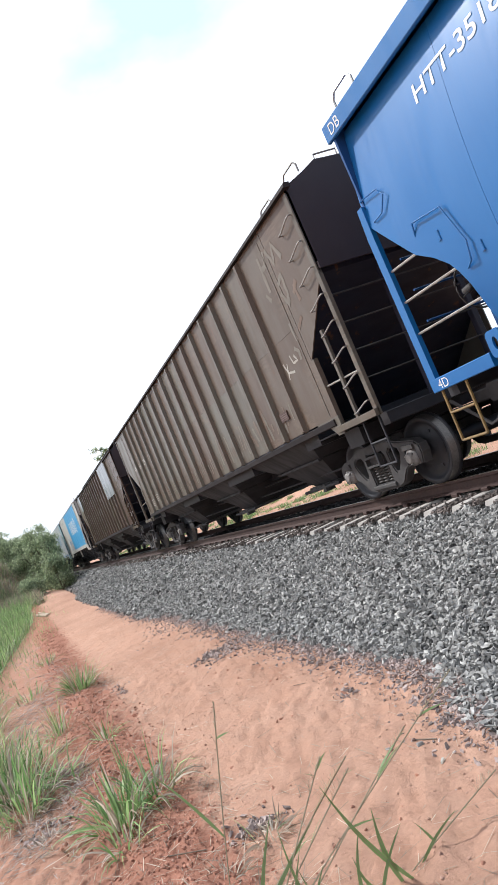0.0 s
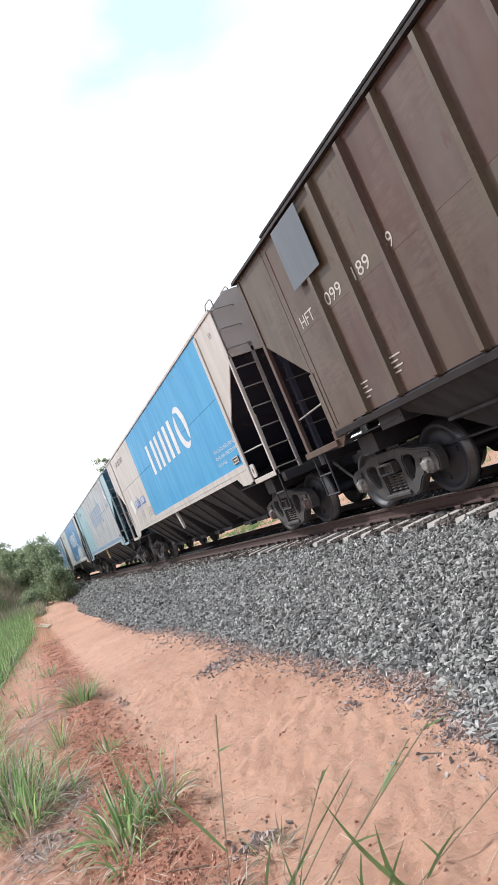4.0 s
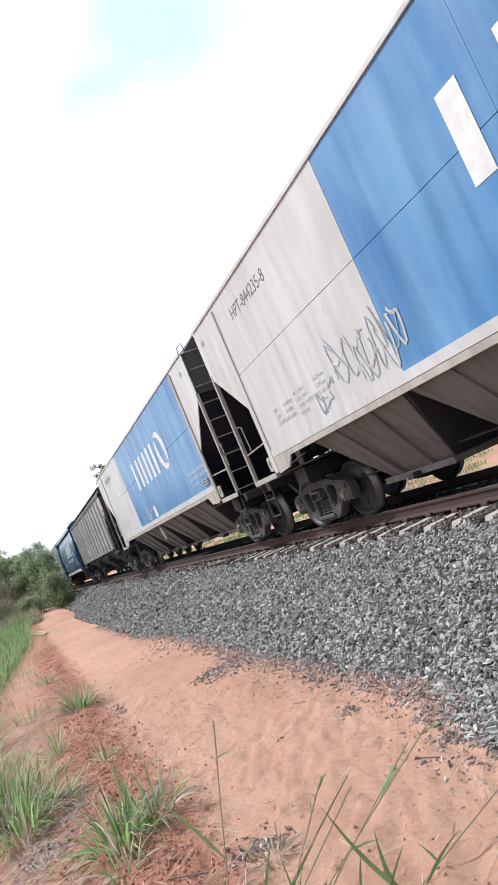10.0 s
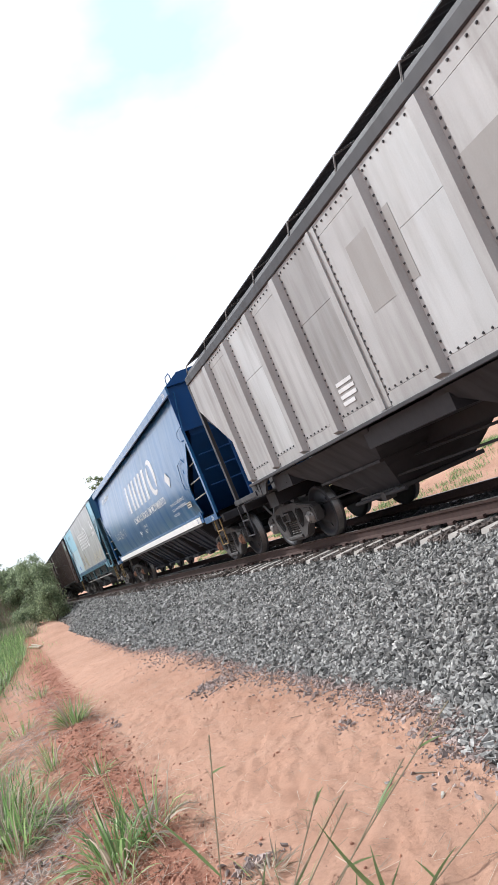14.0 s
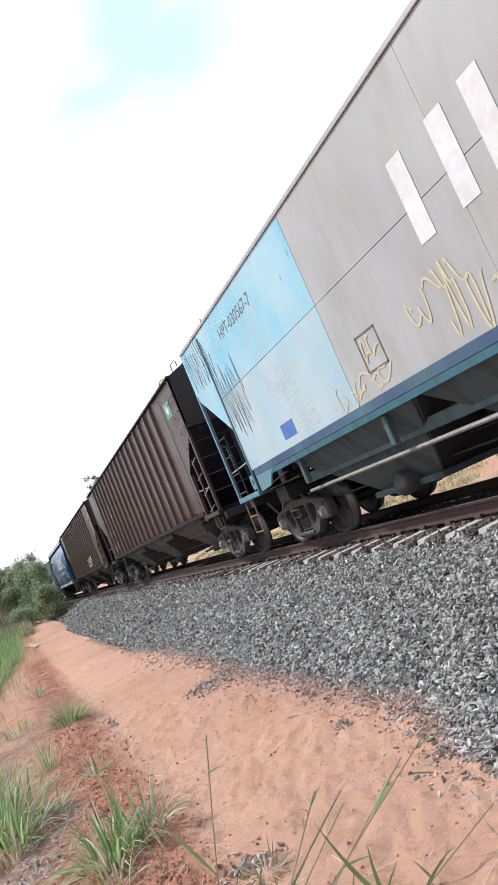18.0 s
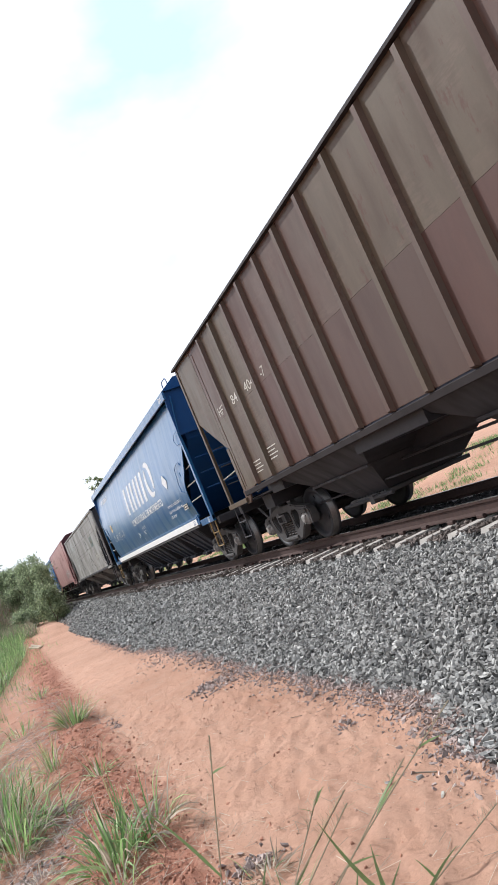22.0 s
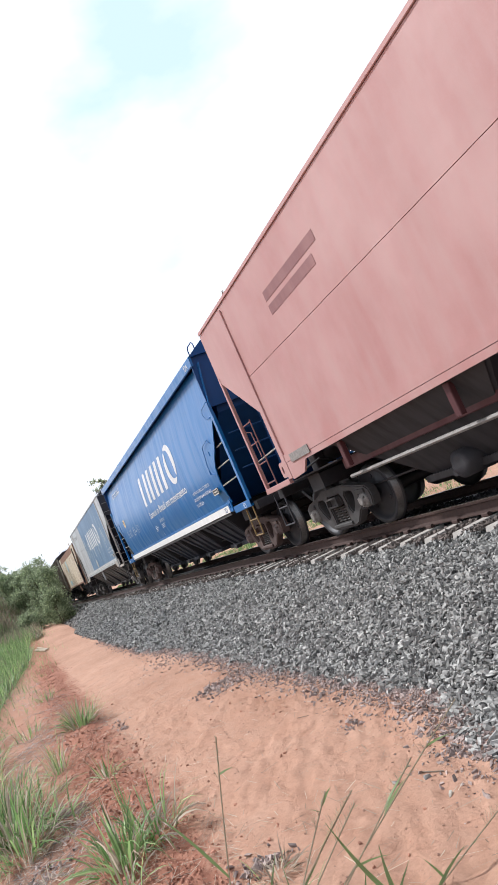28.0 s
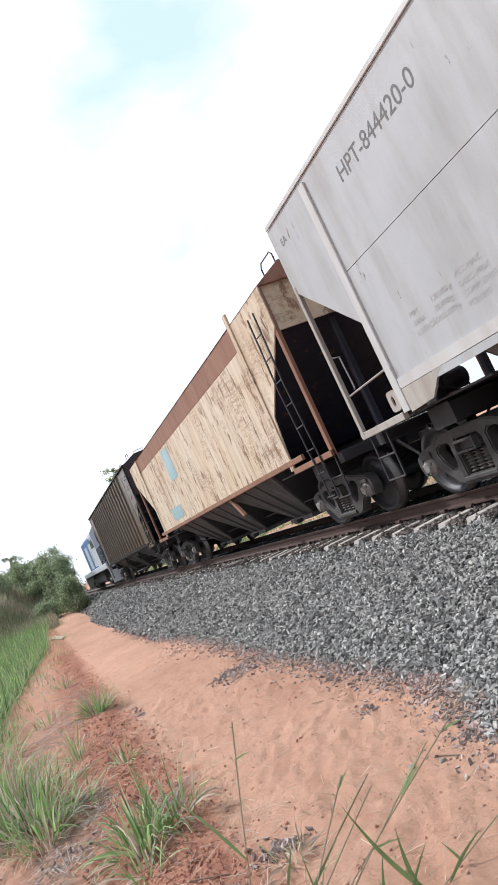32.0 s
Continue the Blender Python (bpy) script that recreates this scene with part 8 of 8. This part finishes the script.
cream_wagon(281.05, 295.5, "rusty cream hopper wagon with streaked peeling paint")
ribbed_hopper(296.75, 312.95, "dull brown ribbed hopper wagon near the locomotive", BROWN3, "", M_INK, brown)
locomotive(314.2, 333.4, "blue and white diesel locomotive with railed walkway")

# ---- plants ----
def ribbon(verts, faces, base, way, length, width, droop, bends=4, twist=0.0, tipw=0.08):
    """One blade: a tapering strip that bows over."""
    side = Vector((-way.y, way.x, 0)).normalized() if abs(way.x) + abs(way.y) > 1e-4 else Vector((1, 0, 0))
    side = (side * math.cos(twist) + way.cross(side) * math.sin(twist)).normalized()
    p, d = Vector(base), Vector(way).normalized()
    at = len(verts)
    for i in range(bends + 1):
        f = i / bends
        wd = width * min(1.0, 0.5 + 2 * f) * max(tipw, 1 - f ** 1.6)
        verts.append(tuple(p - side * wd / 2))
        verts.append(tuple(p + side * wd / 2))
        if i:
            faces.append((at + 2 * i - 2, at + 2 * i - 1, at + 2 * i + 1, at + 2 * i))
        p = p + d * (length / bends)
        d = (d + Vector((0, 0, -droop * (0.4 + f)))).normalized()


def blades_mesh(name, verts, faces, material, parent=None):
    me = bpy.data.meshes.new(name)
    me.from_pydata(verts, [], faces)
    me.materials.append(material)
    ob = new(name, me)
    ob.parent = parent
    return ob


def tuft(name, x, y, count, length, width, seed, lean=0.5, dry=0.2, spread=0.1, label="", droop=0.42):
    """A clump of grass: green blades and some dead ones."""
    g = random.Random(seed)
    top = tagged(empty(name, pose(x, y, ground_z(x, y) - 0.01)), label or "clump of green grass with some dead blades", "grass", "grass clumps beside the path")
    for nm, mat, n in (("foliage", M_GRASS, int(count * (1 - dry))), ("dead_foliage", M_STRAW, int(count * dry))):
        v, f = [], []
        for _ in range(n):
            a = g.uniform(0, 6.283)
            r = spread * math.sqrt(g.random())
            tl = abs(g.gauss(0, lean)) * (1.5 if mat is M_STRAW else 1)
            way = Vector((math.cos(a) * tl, math.sin(a) * tl, 1))
            ribbon(v, f, (r * math.cos(a), r * math.sin(a), 0), way, length * g.uniform(0.5, 1.15), width * g.uniform(0.6, 1.2), droop * g.uniform(0.5, 1.6), 5, g.uniform(-0.5, 0.5))
        tagged(blades_mesh(nm, v, f, mat, top), kind="stuff")
    return top


def stalk(x, y, tall, lean_x, lean_y, leaves, head, seed, label):
    """A tall grass stem with a few long leaves and a thin seed head."""
    g = random.Random(seed)
    top = tagged(empty("grass_stalk", pose(x, y, ground_z(x, y) - 0.02)), label, "grass", "tall grass by the camera")

    def at(f):
        return Vector((lean_x * f ** 1.1, lean_y * f ** 1.1, tall * f))

    part("stem", made(rod, [at(i / 8) for i in range(9)], 0.0032, 5), M_DRY if head else M_GRASS, top)
    for i, (f, length, a, up) in enumerate(leaves):
        v, fc = [], []
        way = Vector((math.cos(a), math.sin(a), up))
        ribbon(v, fc, at(f), way, length, 0.017, 0.06, 8, g.uniform(-0.6, 0.6), 0.05)
        blades_mesh("leaf_blade", v, fc, M_GRASS, top)
    if head:
        v, fc = [], []
        for i in range(30):
            f = 0.80 + 0.2 * i / 30
            a = g.uniform(0, 6.28)
            way = Vector((math.cos(a) * 0.6, math.sin(a) * 0.6, 1))
            ribbon(v, fc, at(f), way, 0.05 * (1.3 - (i / 30)), 0.0022, 0.1, 2, 0, 0.5)
        blades_mesh("seed_head", v, fc, M_DRY, top)
    return top


# clumps on the verge
CLUMPS = ((0.06, 5.2, 120, 0.5, 0.022, 0.95, 0.3, 0.15), (0.32, 5.35, 70, 0.4, 0.02, 1.2, 0.35, 0.18), (-0.78, 7.2, 200, 0.62, 0.023, 0.95, 0.4, 0.3), (-0.95, 8.2, 180, 0.6, 0.013, 0.6, 0.45, 0.34), (-0.48, 7.9, 90, 0.42, 0.012, 0.9, 0.6, 0.24), (0.26, 11.1, 170, 0.5, 0.017, 0.7, 0.3, 0.2), (0.22, 7.6, 36, 0.34, 0.017, 1.1, 0.4, 0.08), (-0.62, 6.4, 60, 0.34, 0.012, 0.8, 0.5, 0.2), (-0.2, 8.8, 60, 0.5, 0.014, 0.5, 0.5, 0.12), (-0.1, 15.5, 70, 0.3, 0.015, 0.7, 0.5, 0.25), (-1.25, 9.6, 160, 0.5, 0.014, 0.7, 0.5, 0.4), (-0.5, 12.0, 60, 0.3, 0.014, 0.8, 0.6, 0.3), (-0.66, 6.7, 170, 0.5, 0.021, 1.2, 0.45, 0.34), (-0.98, 7.7, 200, 0.55, 0.02, 1.0, 0.4, 0.36), (-0.3, 6.9, 70, 0.36, 0.017, 1.5, 0.6, 0.26), (-1.35, 10.6, 220, 0.5, 0.018, 0.9, 0.3, 0.5), (-1.5, 12.5, 240, 0.5, 0.018, 0.8, 0.25, 0.6), (-0.72, 9.0, 60, 0.3, 0.015, 1.2, 0.55, 0.3), (0.0, 4.72, 40, 0.3, 0.016, 1.4, 0.5, 0.12))
for i, (x, y, count, length, width, lean, dry, spread) in enumerate(CLUMPS):
    tuft("grass_clump", x, y, count, length, width, 1 + i, lean, dry, spread)
for i, (x, y, count) in enumerate(((0.76, 3.97, 60), (-0.45, 5.56, 60), (0.42, 3.75, 40), (-0.1, 6.6, 30))):
    tuft("dead_tuft", x, y, count, 0.17, 0.011, 31 + i, 2.2, 0.95, 0.11, "flattened tuft of dead grey grass")

# a few tall straight blades in the clump on the verge
tuft("grass_clump", 0.2, 5.4, 4, 0.62, 0.02, 90, 0.08, 0.0, 0.05, "tall straight blades of green grass", 0.06)

# tall stalks close to the camera
NEAR_Y = 2.95
stalk(0.30, 3.2, 0.95, 0.29, 0.0, ((0.42, 0.46, 2.75, 2.1), (0.84, 0.07, 0.0, 0.1)), True, 1, "thin dry grass stem with a long green leaf")
for i, (x0, x1, z1, leaves, label) in enumerate((
        (0.365, 0.89, -0.29, ((0.93, 0.09, 0.3, 0.6), (0.9, 0.06, 2.6, 0.7)), "thin brown grass stem with a forked tip"),
        (0.175, 1.01, -0.356, ((0.72, 0.3, 0.0, 0.75), (0.4, 0.3, 0.3, 0.4)), "grass stem with a broad leaf along its tip"),
        (0.306, 1.004, -0.418, ((0.97, 0.1, 0.2, -0.05), (0.6, 0.16, 0.4, 0.6)), "pale dry grass stem broken at its tip"),
        (0.404, 1.324, -0.373, ((0.78, 0.24, 0.0, 0.66), (0.55, 0.2, 0.2, -0.2)), "long leaning grass stem with a thin seed head"),
        (0.351, 1.671, -0.267, ((0.83, 0.16, 0.0, 0.03), (0.6, 0.2, 0.2, 0.5)), "long leaning grass stem with a thin seed head"),
        (1.058, 1.70, -0.80, ((0.35, 0.12, 2.4, 2.0), (0.5, 0.2, 0.1, 0.2)), "leaning grass stem with narrow leaves"))):
    y = NEAR_Y + 0.02 * (i % 3)
    stalk(x0, y, z1 - ground_z(x0, y) + 0.02, x1 - x0, 0.0, leaves, True, 2 + i, label)


def shoot(x0, x1, z1, width, seed, dry=False):
    """One broad leaf blade rising from the ground."""
    y = NEAR_Y + 0.015 * (seed % 4)
    width *= 0.75
    top = tagged(empty("grass_shoot", pose(x0, y, ground_z(x0, y) - 0.01)), "single broad green grass leaf with a pale midrib", "grass", "tall grass by the camera")
    for name, wd, mat, off in (("leaf_blade", width, M_STRAW if dry else M_GRASS, 0.0), ("midrib", width * 0.1, M_DRY, -0.0015)):
        verts, faces, n = [], [], 10
        tip = Vector((x1 - x0, 0, z1 - ground_z(x0, y)))
        side = tip.normalized().cross(Vector((0, 1, 0))).normalized()
        for i in range(n + 1):
            f = i / n
            c = tip * f + side * (0.03 * math.sin(3.1416 * f)) + Vector((0, off - 0.02 * math.sin(3.1416 * f), 0))
            half = 0.5 * wd * min(1.0, 0.55 + 1.6 * f) * max(0.05, 1 - f ** 2.4)
            tw = side * math.cos(0.5) + Vector((0, math.sin(0.5), 0))
            verts += [tuple(c - tw * half), tuple(c + tw * half)]
            if i:
                faces.append((2 * i - 2, 2 * i - 1, 2 * i + 1, 2 * i))
        blades_mesh(name, verts, faces, mat, top)


for i, (x0, x1, z1, wd, dry) in enumerate(((1.079, 0.834, -0.389, 0.036, False), (1.033, 1.022, -0.60, 0.036, False), (0.84, 0.934, -0.65, 0.024, False), (0.36, 0.598, -0.397, 0.028, False), (0.641, 0.593, -0.443, 0.022, False), (0.222, 0.76, -0.50, 0.03, False), (0.50, 0.66, -0.58, 0.022, False), (0.74, 0.62, -0.66, 0.024, False), (0.9, 1.12, -0.72, 0.022, False), (0.42, 0.47, -0.52, 0.02, True), (0.95, 0.86, -0.74, 0.026, False), (1.15, 1.42, -0.84, 0.02, False), (0.55, 0.72, -0.68, 0.028, False))):
    shoot(x0, x1, z1, wd, i, dry)

# fallen straw on the earth
v, f = [], []
g = random.Random(5)
for _ in range(7000):
    x, y = g.uniform(-1.3, 0.8) if g.random() < 0.9 else g.uniform(0.8, 2.6), 2.0 + 11 * g.random() ** 1.6
    a = g.uniform(0, 6.283)
    ribbon(v, f, (x, y, ground_z(x, y) + 0.006), Vector((math.cos(a), math.sin(a), 0.05)), g.uniform(0.03, 0.2), g.uniform(0.003, 0.008), 0.0, 2, g.uniform(-0.3, 0.3), 0.6)
tagged(blades_mesh("fallen_straw", v, f, M_STRAW), "dead grass stalks lying on the red earth", "straw", kind="stuff")
# grey litter of broken stems in patches along the verge
v, f = [], []
for cx, cy, rx, ry, count in ((-0.55, 19.0, 0.25, 2.0, 900), (-0.25, 15.5, 0.2, 1.8, 500), (-0.35, 11.0, 0.25, 0.9, 900), (-0.6, 10.0, 0.25, 0.8, 600), (-0.25, 6.6, 0.16, 0.4, 900), (-0.5, 5.7, 0.2, 0.35, 700), (0.1, 13.5, 0.15, 1.2, 400), (0.35, 5.7, 0.12, 0.2, 300), (0.55, 11.0, 0.08, 0.5, 150)):
    for _ in range(count):
        x, y = cx + rx * g.gauss(0, 1), cy + ry * g.gauss(0, 1)
        a = g.uniform(0, 6.283)
        ribbon(v, f, (x, y, ground_z(x, y) + 0.008), Vector((math.cos(a), math.sin(a), g.uniform(-0.1, 0.35))), g.uniform(0.02, 0.12), g.uniform(0.004, 0.012), 0.05, 2, g.uniform(-0.8, 0.8), 0.5)
tagged(blades_mesh("straw_litter", v, f, M_LITTER), "grey litter of broken dead stems on the earth", "straw", kind="stuff")


def sward(name, count, place, length, width, material, seed, lean, label, category="grass"):
    g = random.Random(seed)
    v, f = [], []
    for _ in range(count):
        x, y = place(g)
        a, tl = g.uniform(0, 6.283), abs(g.gauss(0, lean))
        k = 1 + 0.012 * max(0, y - 12)
        ribbon(v, f, (x, y, ground_z(x, y) - 0.02), Vector((math.cos(a) * tl, math.sin(a) * tl, 1)), length * g.uniform(0.5, 1.2) * k ** 0.5, width * k * g.uniform(0.6, 1.3), 0.2, 3, 0, 0.1)
    return tagged(blades_mesh(name, v, f, material), label, category, kind="stuff")


def verge_edge(y):
    return -0.95 + 0.07 * (min(y, 29) - 19) + 0.026 * max(0, y - 29)


def left_field(g):
    y = 11 + 40 * g.random() ** 1.1
    e = verge_edge(y)
    return e - abs(g.gauss(0, 0.9 + 0.03 * y)), y


def verge_line(g):
    y = 9 + 60 * g.random() ** 1.3
    return verge_edge(y) + 0.5 * g.gauss(0, 1) * min(1, y / 20), y


def bank_face(g):
    y = 22 + 50 * g.random()
    return (y - 30) * 0.21 - 5.0 + g.uniform(-4.5, 1.0), y


sward("verge_grass", 14000, left_field, 0.55, 0.03, M_GRASS, 21, 0.9, "thick green grass on the verge")
sward("verge_grass", 2600, verge_line, 0.22, 0.012, M_GRASS, 22, 0.7, "thin grass along the edge of the path")
sward("dry_grass", 3500, left_field, 0.5, 0.014, M_DRY, 23, 0.6, "dry yellow stems among the green grass")
sward("dry_grass", 9000, bank_face, 0.75, 0.03, M_DRY, 24, 0.6, "tall dry grass on the earth bank")
sward("bank_grass", 5000, bank_face, 0.5, 0.03, M_GRASS, 25, 0.5, "green weeds on the earth bank")
g = random.Random(55)
FAR_TUFTS = [(9.6 + 9 * g.random() ** 1.3, 2 + 80 * g.random(), g.uniform(0.15, 0.5)) for _ in range(420)]


def far_tuft(g):
    x, y, r = FAR_TUFTS[g.randrange(len(FAR_TUFTS))]
    return x + r * g.gauss(0, 0.6), y + r * g.gauss(0, 0.8)


sward("far_side_grass", 40000, far_tuft, 0.19, 0.018, M_GRASS, 26, 0.7, "green grass tufts on the red earth beyond the track")
sward("far_side_grass", 6000, far_tuft, 0.18, 0.014, M_DRY, 27, 0.7, "dry grass tufts on the red earth beyond the track")


def bank_scrub(g):
    y = 42 + 24 * g.random()
    return y * g.uniform(-0.13, 0.02), y


sward("dry_grass", 7000, bank_scrub, 0.7, 0.04, M_DRY, 28, 0.8, "tall tangled dry grass below the bushes")
sward("bank_grass", 2500, bank_scrub, 0.55, 0.035, M_GRASS, 29, 0.7, "green weeds among the dry grass")


def leaf_cloud(name, clumps, per, size, material, seed, parent=None):
    """Leaves gathered in uneven clumps: each a small folded quad."""
    g = np.random.default_rng(seed)
    n = len(clumps) * per
    c = np.repeat(np.array([q[:3] for q in clumps], float), per, 0)
    r = np.repeat(np.array([q[3] for q in clumps], float), per)
    off = g.normal(0, 0.42, (n, 3)) * r[:, None]
    off[:, 2] *= 0.75
    p = c + off
    s = size * (0.6 + 0.8 * g.random(n))
    a = g.normal(0, 1, (n, 3))
    a /= np.linalg.norm(a, axis=1)[:, None]
    b = np.cross(a, g.normal(0, 1, (n, 3)))
    b /= np.linalg.norm(b, axis=1)[:, None]
    quad = np.stack([p - a * s[:, None], p + b * s[:, None] * 0.45, p + a * s[:, None], p - b * s[:, None] * 0.45], 1)
    faces = np.arange(n * 4).reshape(-1, 4)
    return blades_mesh(name, quad.reshape(-1, 3).tolist(), faces.tolist(), material, parent)


def bush(x, y, wide, tall, seed, label="leafy green bush at the foot of the bank"):
    g = random.Random(seed)
    z = ground_z(x, y)
    top = tagged(empty("bush", pose(x, y, z)), label, "bush", "bushes beside the track")
    clumps = []
    for i in range(int(16 + 5 * wide)):
        a, rr = g.uniform(0, 6.283), wide * math.sqrt(g.random()) * 0.55
        f = g.random() ** 0.8
        clumps.append((rr * math.cos(a) * (1 - 0.35 * f), rr * math.sin(a) * (1 - 0.35 * f), 0.15 + tall * f * (1 - 0.35 * (rr / wide) ** 2), g.uniform(0.35, 0.75)))
    for i in range(5):
        q = clumps[i * 3]
        part("branch", made(rod, [(0, 0, 0), (q[0] * 0.4, q[1] * 0.4, q[2] * 0.6), (q[0], q[1], q[2])], 0.025, 5), M_BARK, top)
    tagged(leaf_cloud("foliage", clumps, 210, 0.075, M_BUSH, seed, top), kind="stuff")
    return top


def tree(x, y, tall, crown, seed, label, per=70, size=0.09, limbs=9, low=0.45):
    g = random.Random(seed)
    z = ground_z(x, y)
    top = tagged(empty("tree", pose(x, y, z)), label, "tree", "thin trees behind the bank")
    lean = Vector((g.uniform(-0.12, 0.12), g.uniform(-0.1, 0.1), 0)) * tall

    def at(f):
        return Vector((lean.x * f * f, lean.y * f * f, tall * f))

    bm = bmesh.new()
    for i in range(7):
        rod(bm, [at(i / 7), at((i + 1) / 7)], 0.07 * (1 - 0.75 * i / 7), 6)
    part("trunk", bm, M_BARK, top)
    clumps = []
    for i in range(limbs):
        f = low + (1 - low) * (i + g.random()) / limbs
        a = g.uniform(0, 6.283)
        r = crown * (1.1 - 0.7 * f) * g.uniform(0.6, 1.2)
        p = at(min(f, 1))
        q = p + Vector((r * math.cos(a), r * math.sin(a), r * g.uniform(0.2, 0.7)))
        m = p.lerp(q, 0.5) + Vector((0, 0, 0.1 * r))
        part("limb", made(rod, [p, m, q], 0.02, 5), M_BARK, top)
        clumps += [(q.x, q.y, q.z, g.uniform(0.25, 0.5)), (m.x, m.y, m.z + 0.1, g.uniform(0.15, 0.35))]
    tagged(leaf_cloud("foliage", clumps, per, size, M_BUSH, seed, top), kind="stuff")
    return top


g = random.Random(77)
for i, (x, y, wd, tl) in enumerate(((3.4, 66, 2.6, 3.0), (2.6, 60, 2.4, 2.2), (1.6, 62, 2.6, 3.2), (0.6, 60, 2.4, 2.6), (3.8, 74, 3.0, 4.2), (2.0, 72, 3.0, 4.2), (0.2, 70, 3.0, 3.6), (4.4, 84, 3.4, 5.2), (1.8, 55, 1.8, 1.3), (-1.2, 66, 2.6, 2.0), (-2.4, 58, 2.0, 1.4), (2.4, 86, 3.6, 5.6), (5.0, 96, 3.6, 5.5), (0.6, 50, 1.6, 1.0), (2.5, 50.5, 1.6, 2.2), (2.55, 53, 1.8, 4.4), (2.85, 56, 1.7, 4.6), (2.3, 55, 2.2, 5.0), (1.5, 57, 2.6, 4.4), (2.7, 60, 2.2, 4.2), (2.4, 64, 2.6, 5.0), (0.2, 60, 2.4, 3.6))):
    bush(min(x, 4.1 - 0.62 * wd), y, wd, tl, 100 + i)
for i, (x, y, tl, cr) in enumerate(((2.0, 64, 3.9, 1.2), (0.2, 66, 3.3, 1.2), (-0.8, 70, 3.6, 1.5), (-2.6, 72, 3.4, 1.4), (-4.5, 74, 3.2, 1.5), (1.2, 72, 4.4, 1.2), (-7, 80, 3.6, 1.6), (-10, 86, 4.0, 1.8))):
    tree(x, y, tl, cr, 200 + i, "thin sparse tree on top of the bank")
tree(11.75, 64, 9.7, 2.7, 301, "slender tree standing behind the track", 90, 0.1, 16, 0.66)
tree(14.5, 22, 4.2, 1.5, 302, "thin bare shrub beyond the track", 20, 0.05, 10, 0.2)
for i, (x, y, wd, tl) in enumerate(((20, 30, 2.5, 1.6), (24, 44, 3, 2.0), (18, 56, 2.6, 1.6), (26, 18, 3, 1.8), (17, 12, 2.0, 1.0), (30, 70, 4, 2.6), (22, 84, 4, 2.6), (16.5, 40, 1.8, 0.8))):
    bush(x, y, wd, tl, 400 + i, "low scrub bush beyond the track")

# two short pale logs at the path's edge
for x0, y0, x1, y1, r in ((0.16, 34.6, 0.55, 32.6, 0.055), (0.16 + 0.12, 34.6 + 0.9, 0.55 + 0.1, 32.6 + 0.8, 0.045)):
    bm = bmesh.new()
    rod(bm, [(x0, y0, ground_z(x0, y0) + r), (x1, y1, ground_z(x1, y1) + r)], r, 8)
    tagged(part("log", bm, M_STRAW), "short pale broken log lying beside the path", "log")

# small things lying on the path
for name, pts, r, mat, label in (("stick", ((1.91, 6.25), (2.07, 6.1)), 0.0035, M_TWIG, "thin brown twig lying on the path"), ("stick", ((2.1, 6.05), (2.16, 5.95)), 0.0035, M_TWIG, "short brown twig lying on the path"), ("stick", ((1.81, 4.0), (1.9, 3.86)), 0.004, M_STRAW, "short pale stick lying on the path"), ("stick", ((0.1, 4.7), (0.32, 4.62)), 0.004, M_STRAW, "pale dry stalk lying on the loose soil"), ("stick", ((0.62, 4.1), (0.9, 4.12)), 0.0035, M_STRAW, "pale dry stalk lying on the loose soil"), ("stick", ((0.2, 4.3), (0.42, 4.2)), 0.004, M_STRAW, "pale dry stalk lying on the loose soil")):
    tagged(part(name, made(rod, [(x, y, ground_z(x, y) + r) for x, y in pts], r, 6), mat), label, "stick")
for i, (x, y, k, mat, label) in enumerate(((1.8, 3.9, 0.034, M_STONE, "grey stone lying alone on the path"), (1.75, 3.6, 0.03, M_INK, "pale stone lying alone on the path"), (1.66, 4.05, 0.03, M_STONE, "flat grey stone lying on the path"), (1.85, 3.62, 0.02, M_GRAVEL, "small brown stone on the path"), (0.3, 4.55, 0.05, M_CLOD, "dark red clod of earth in the loose soil"), (0.98, 4.5, 0.022, M_CLOD, "dark red clod of earth on the path"), (2.02, 5.35, 0.045, M_CLOD, "dark clod of earth on the path"), (0.62, 8.1, 0.04, M_CLOD, "dark red clod of earth in the loose soil"))):
    me = bpy.data.meshes.new("stone")
    me.from_pydata([tuple(q) for q in S_SHAPES[i * 3] * k * 0.7], [], S_FACES)
    me.materials.append(mat)
    ob = new("stone", me)
    ob.matrix_basis = pose(x, y, ground_z(x, y) + 0.3 * k, 10 * i, 7 * i, 50 * i)
    tagged(ob, label, "stone")


# ---- motion: the train runs past, its wheels roll ----
def motions():
    for thing, middle in TRAIN:
        walk(thing, [(t, pose(XC, middle - gone(t), 0)) for t in range(33)])
    steps = [2 * k / FPS for k in range(16 * 30 + 1)]
    for wheels, y in ROLLING:
        walk(wheels, [(t, pose(0, y, WHEEL_R, math.degrees(gone(t) / WHEEL_R))) for t in steps])


motions()
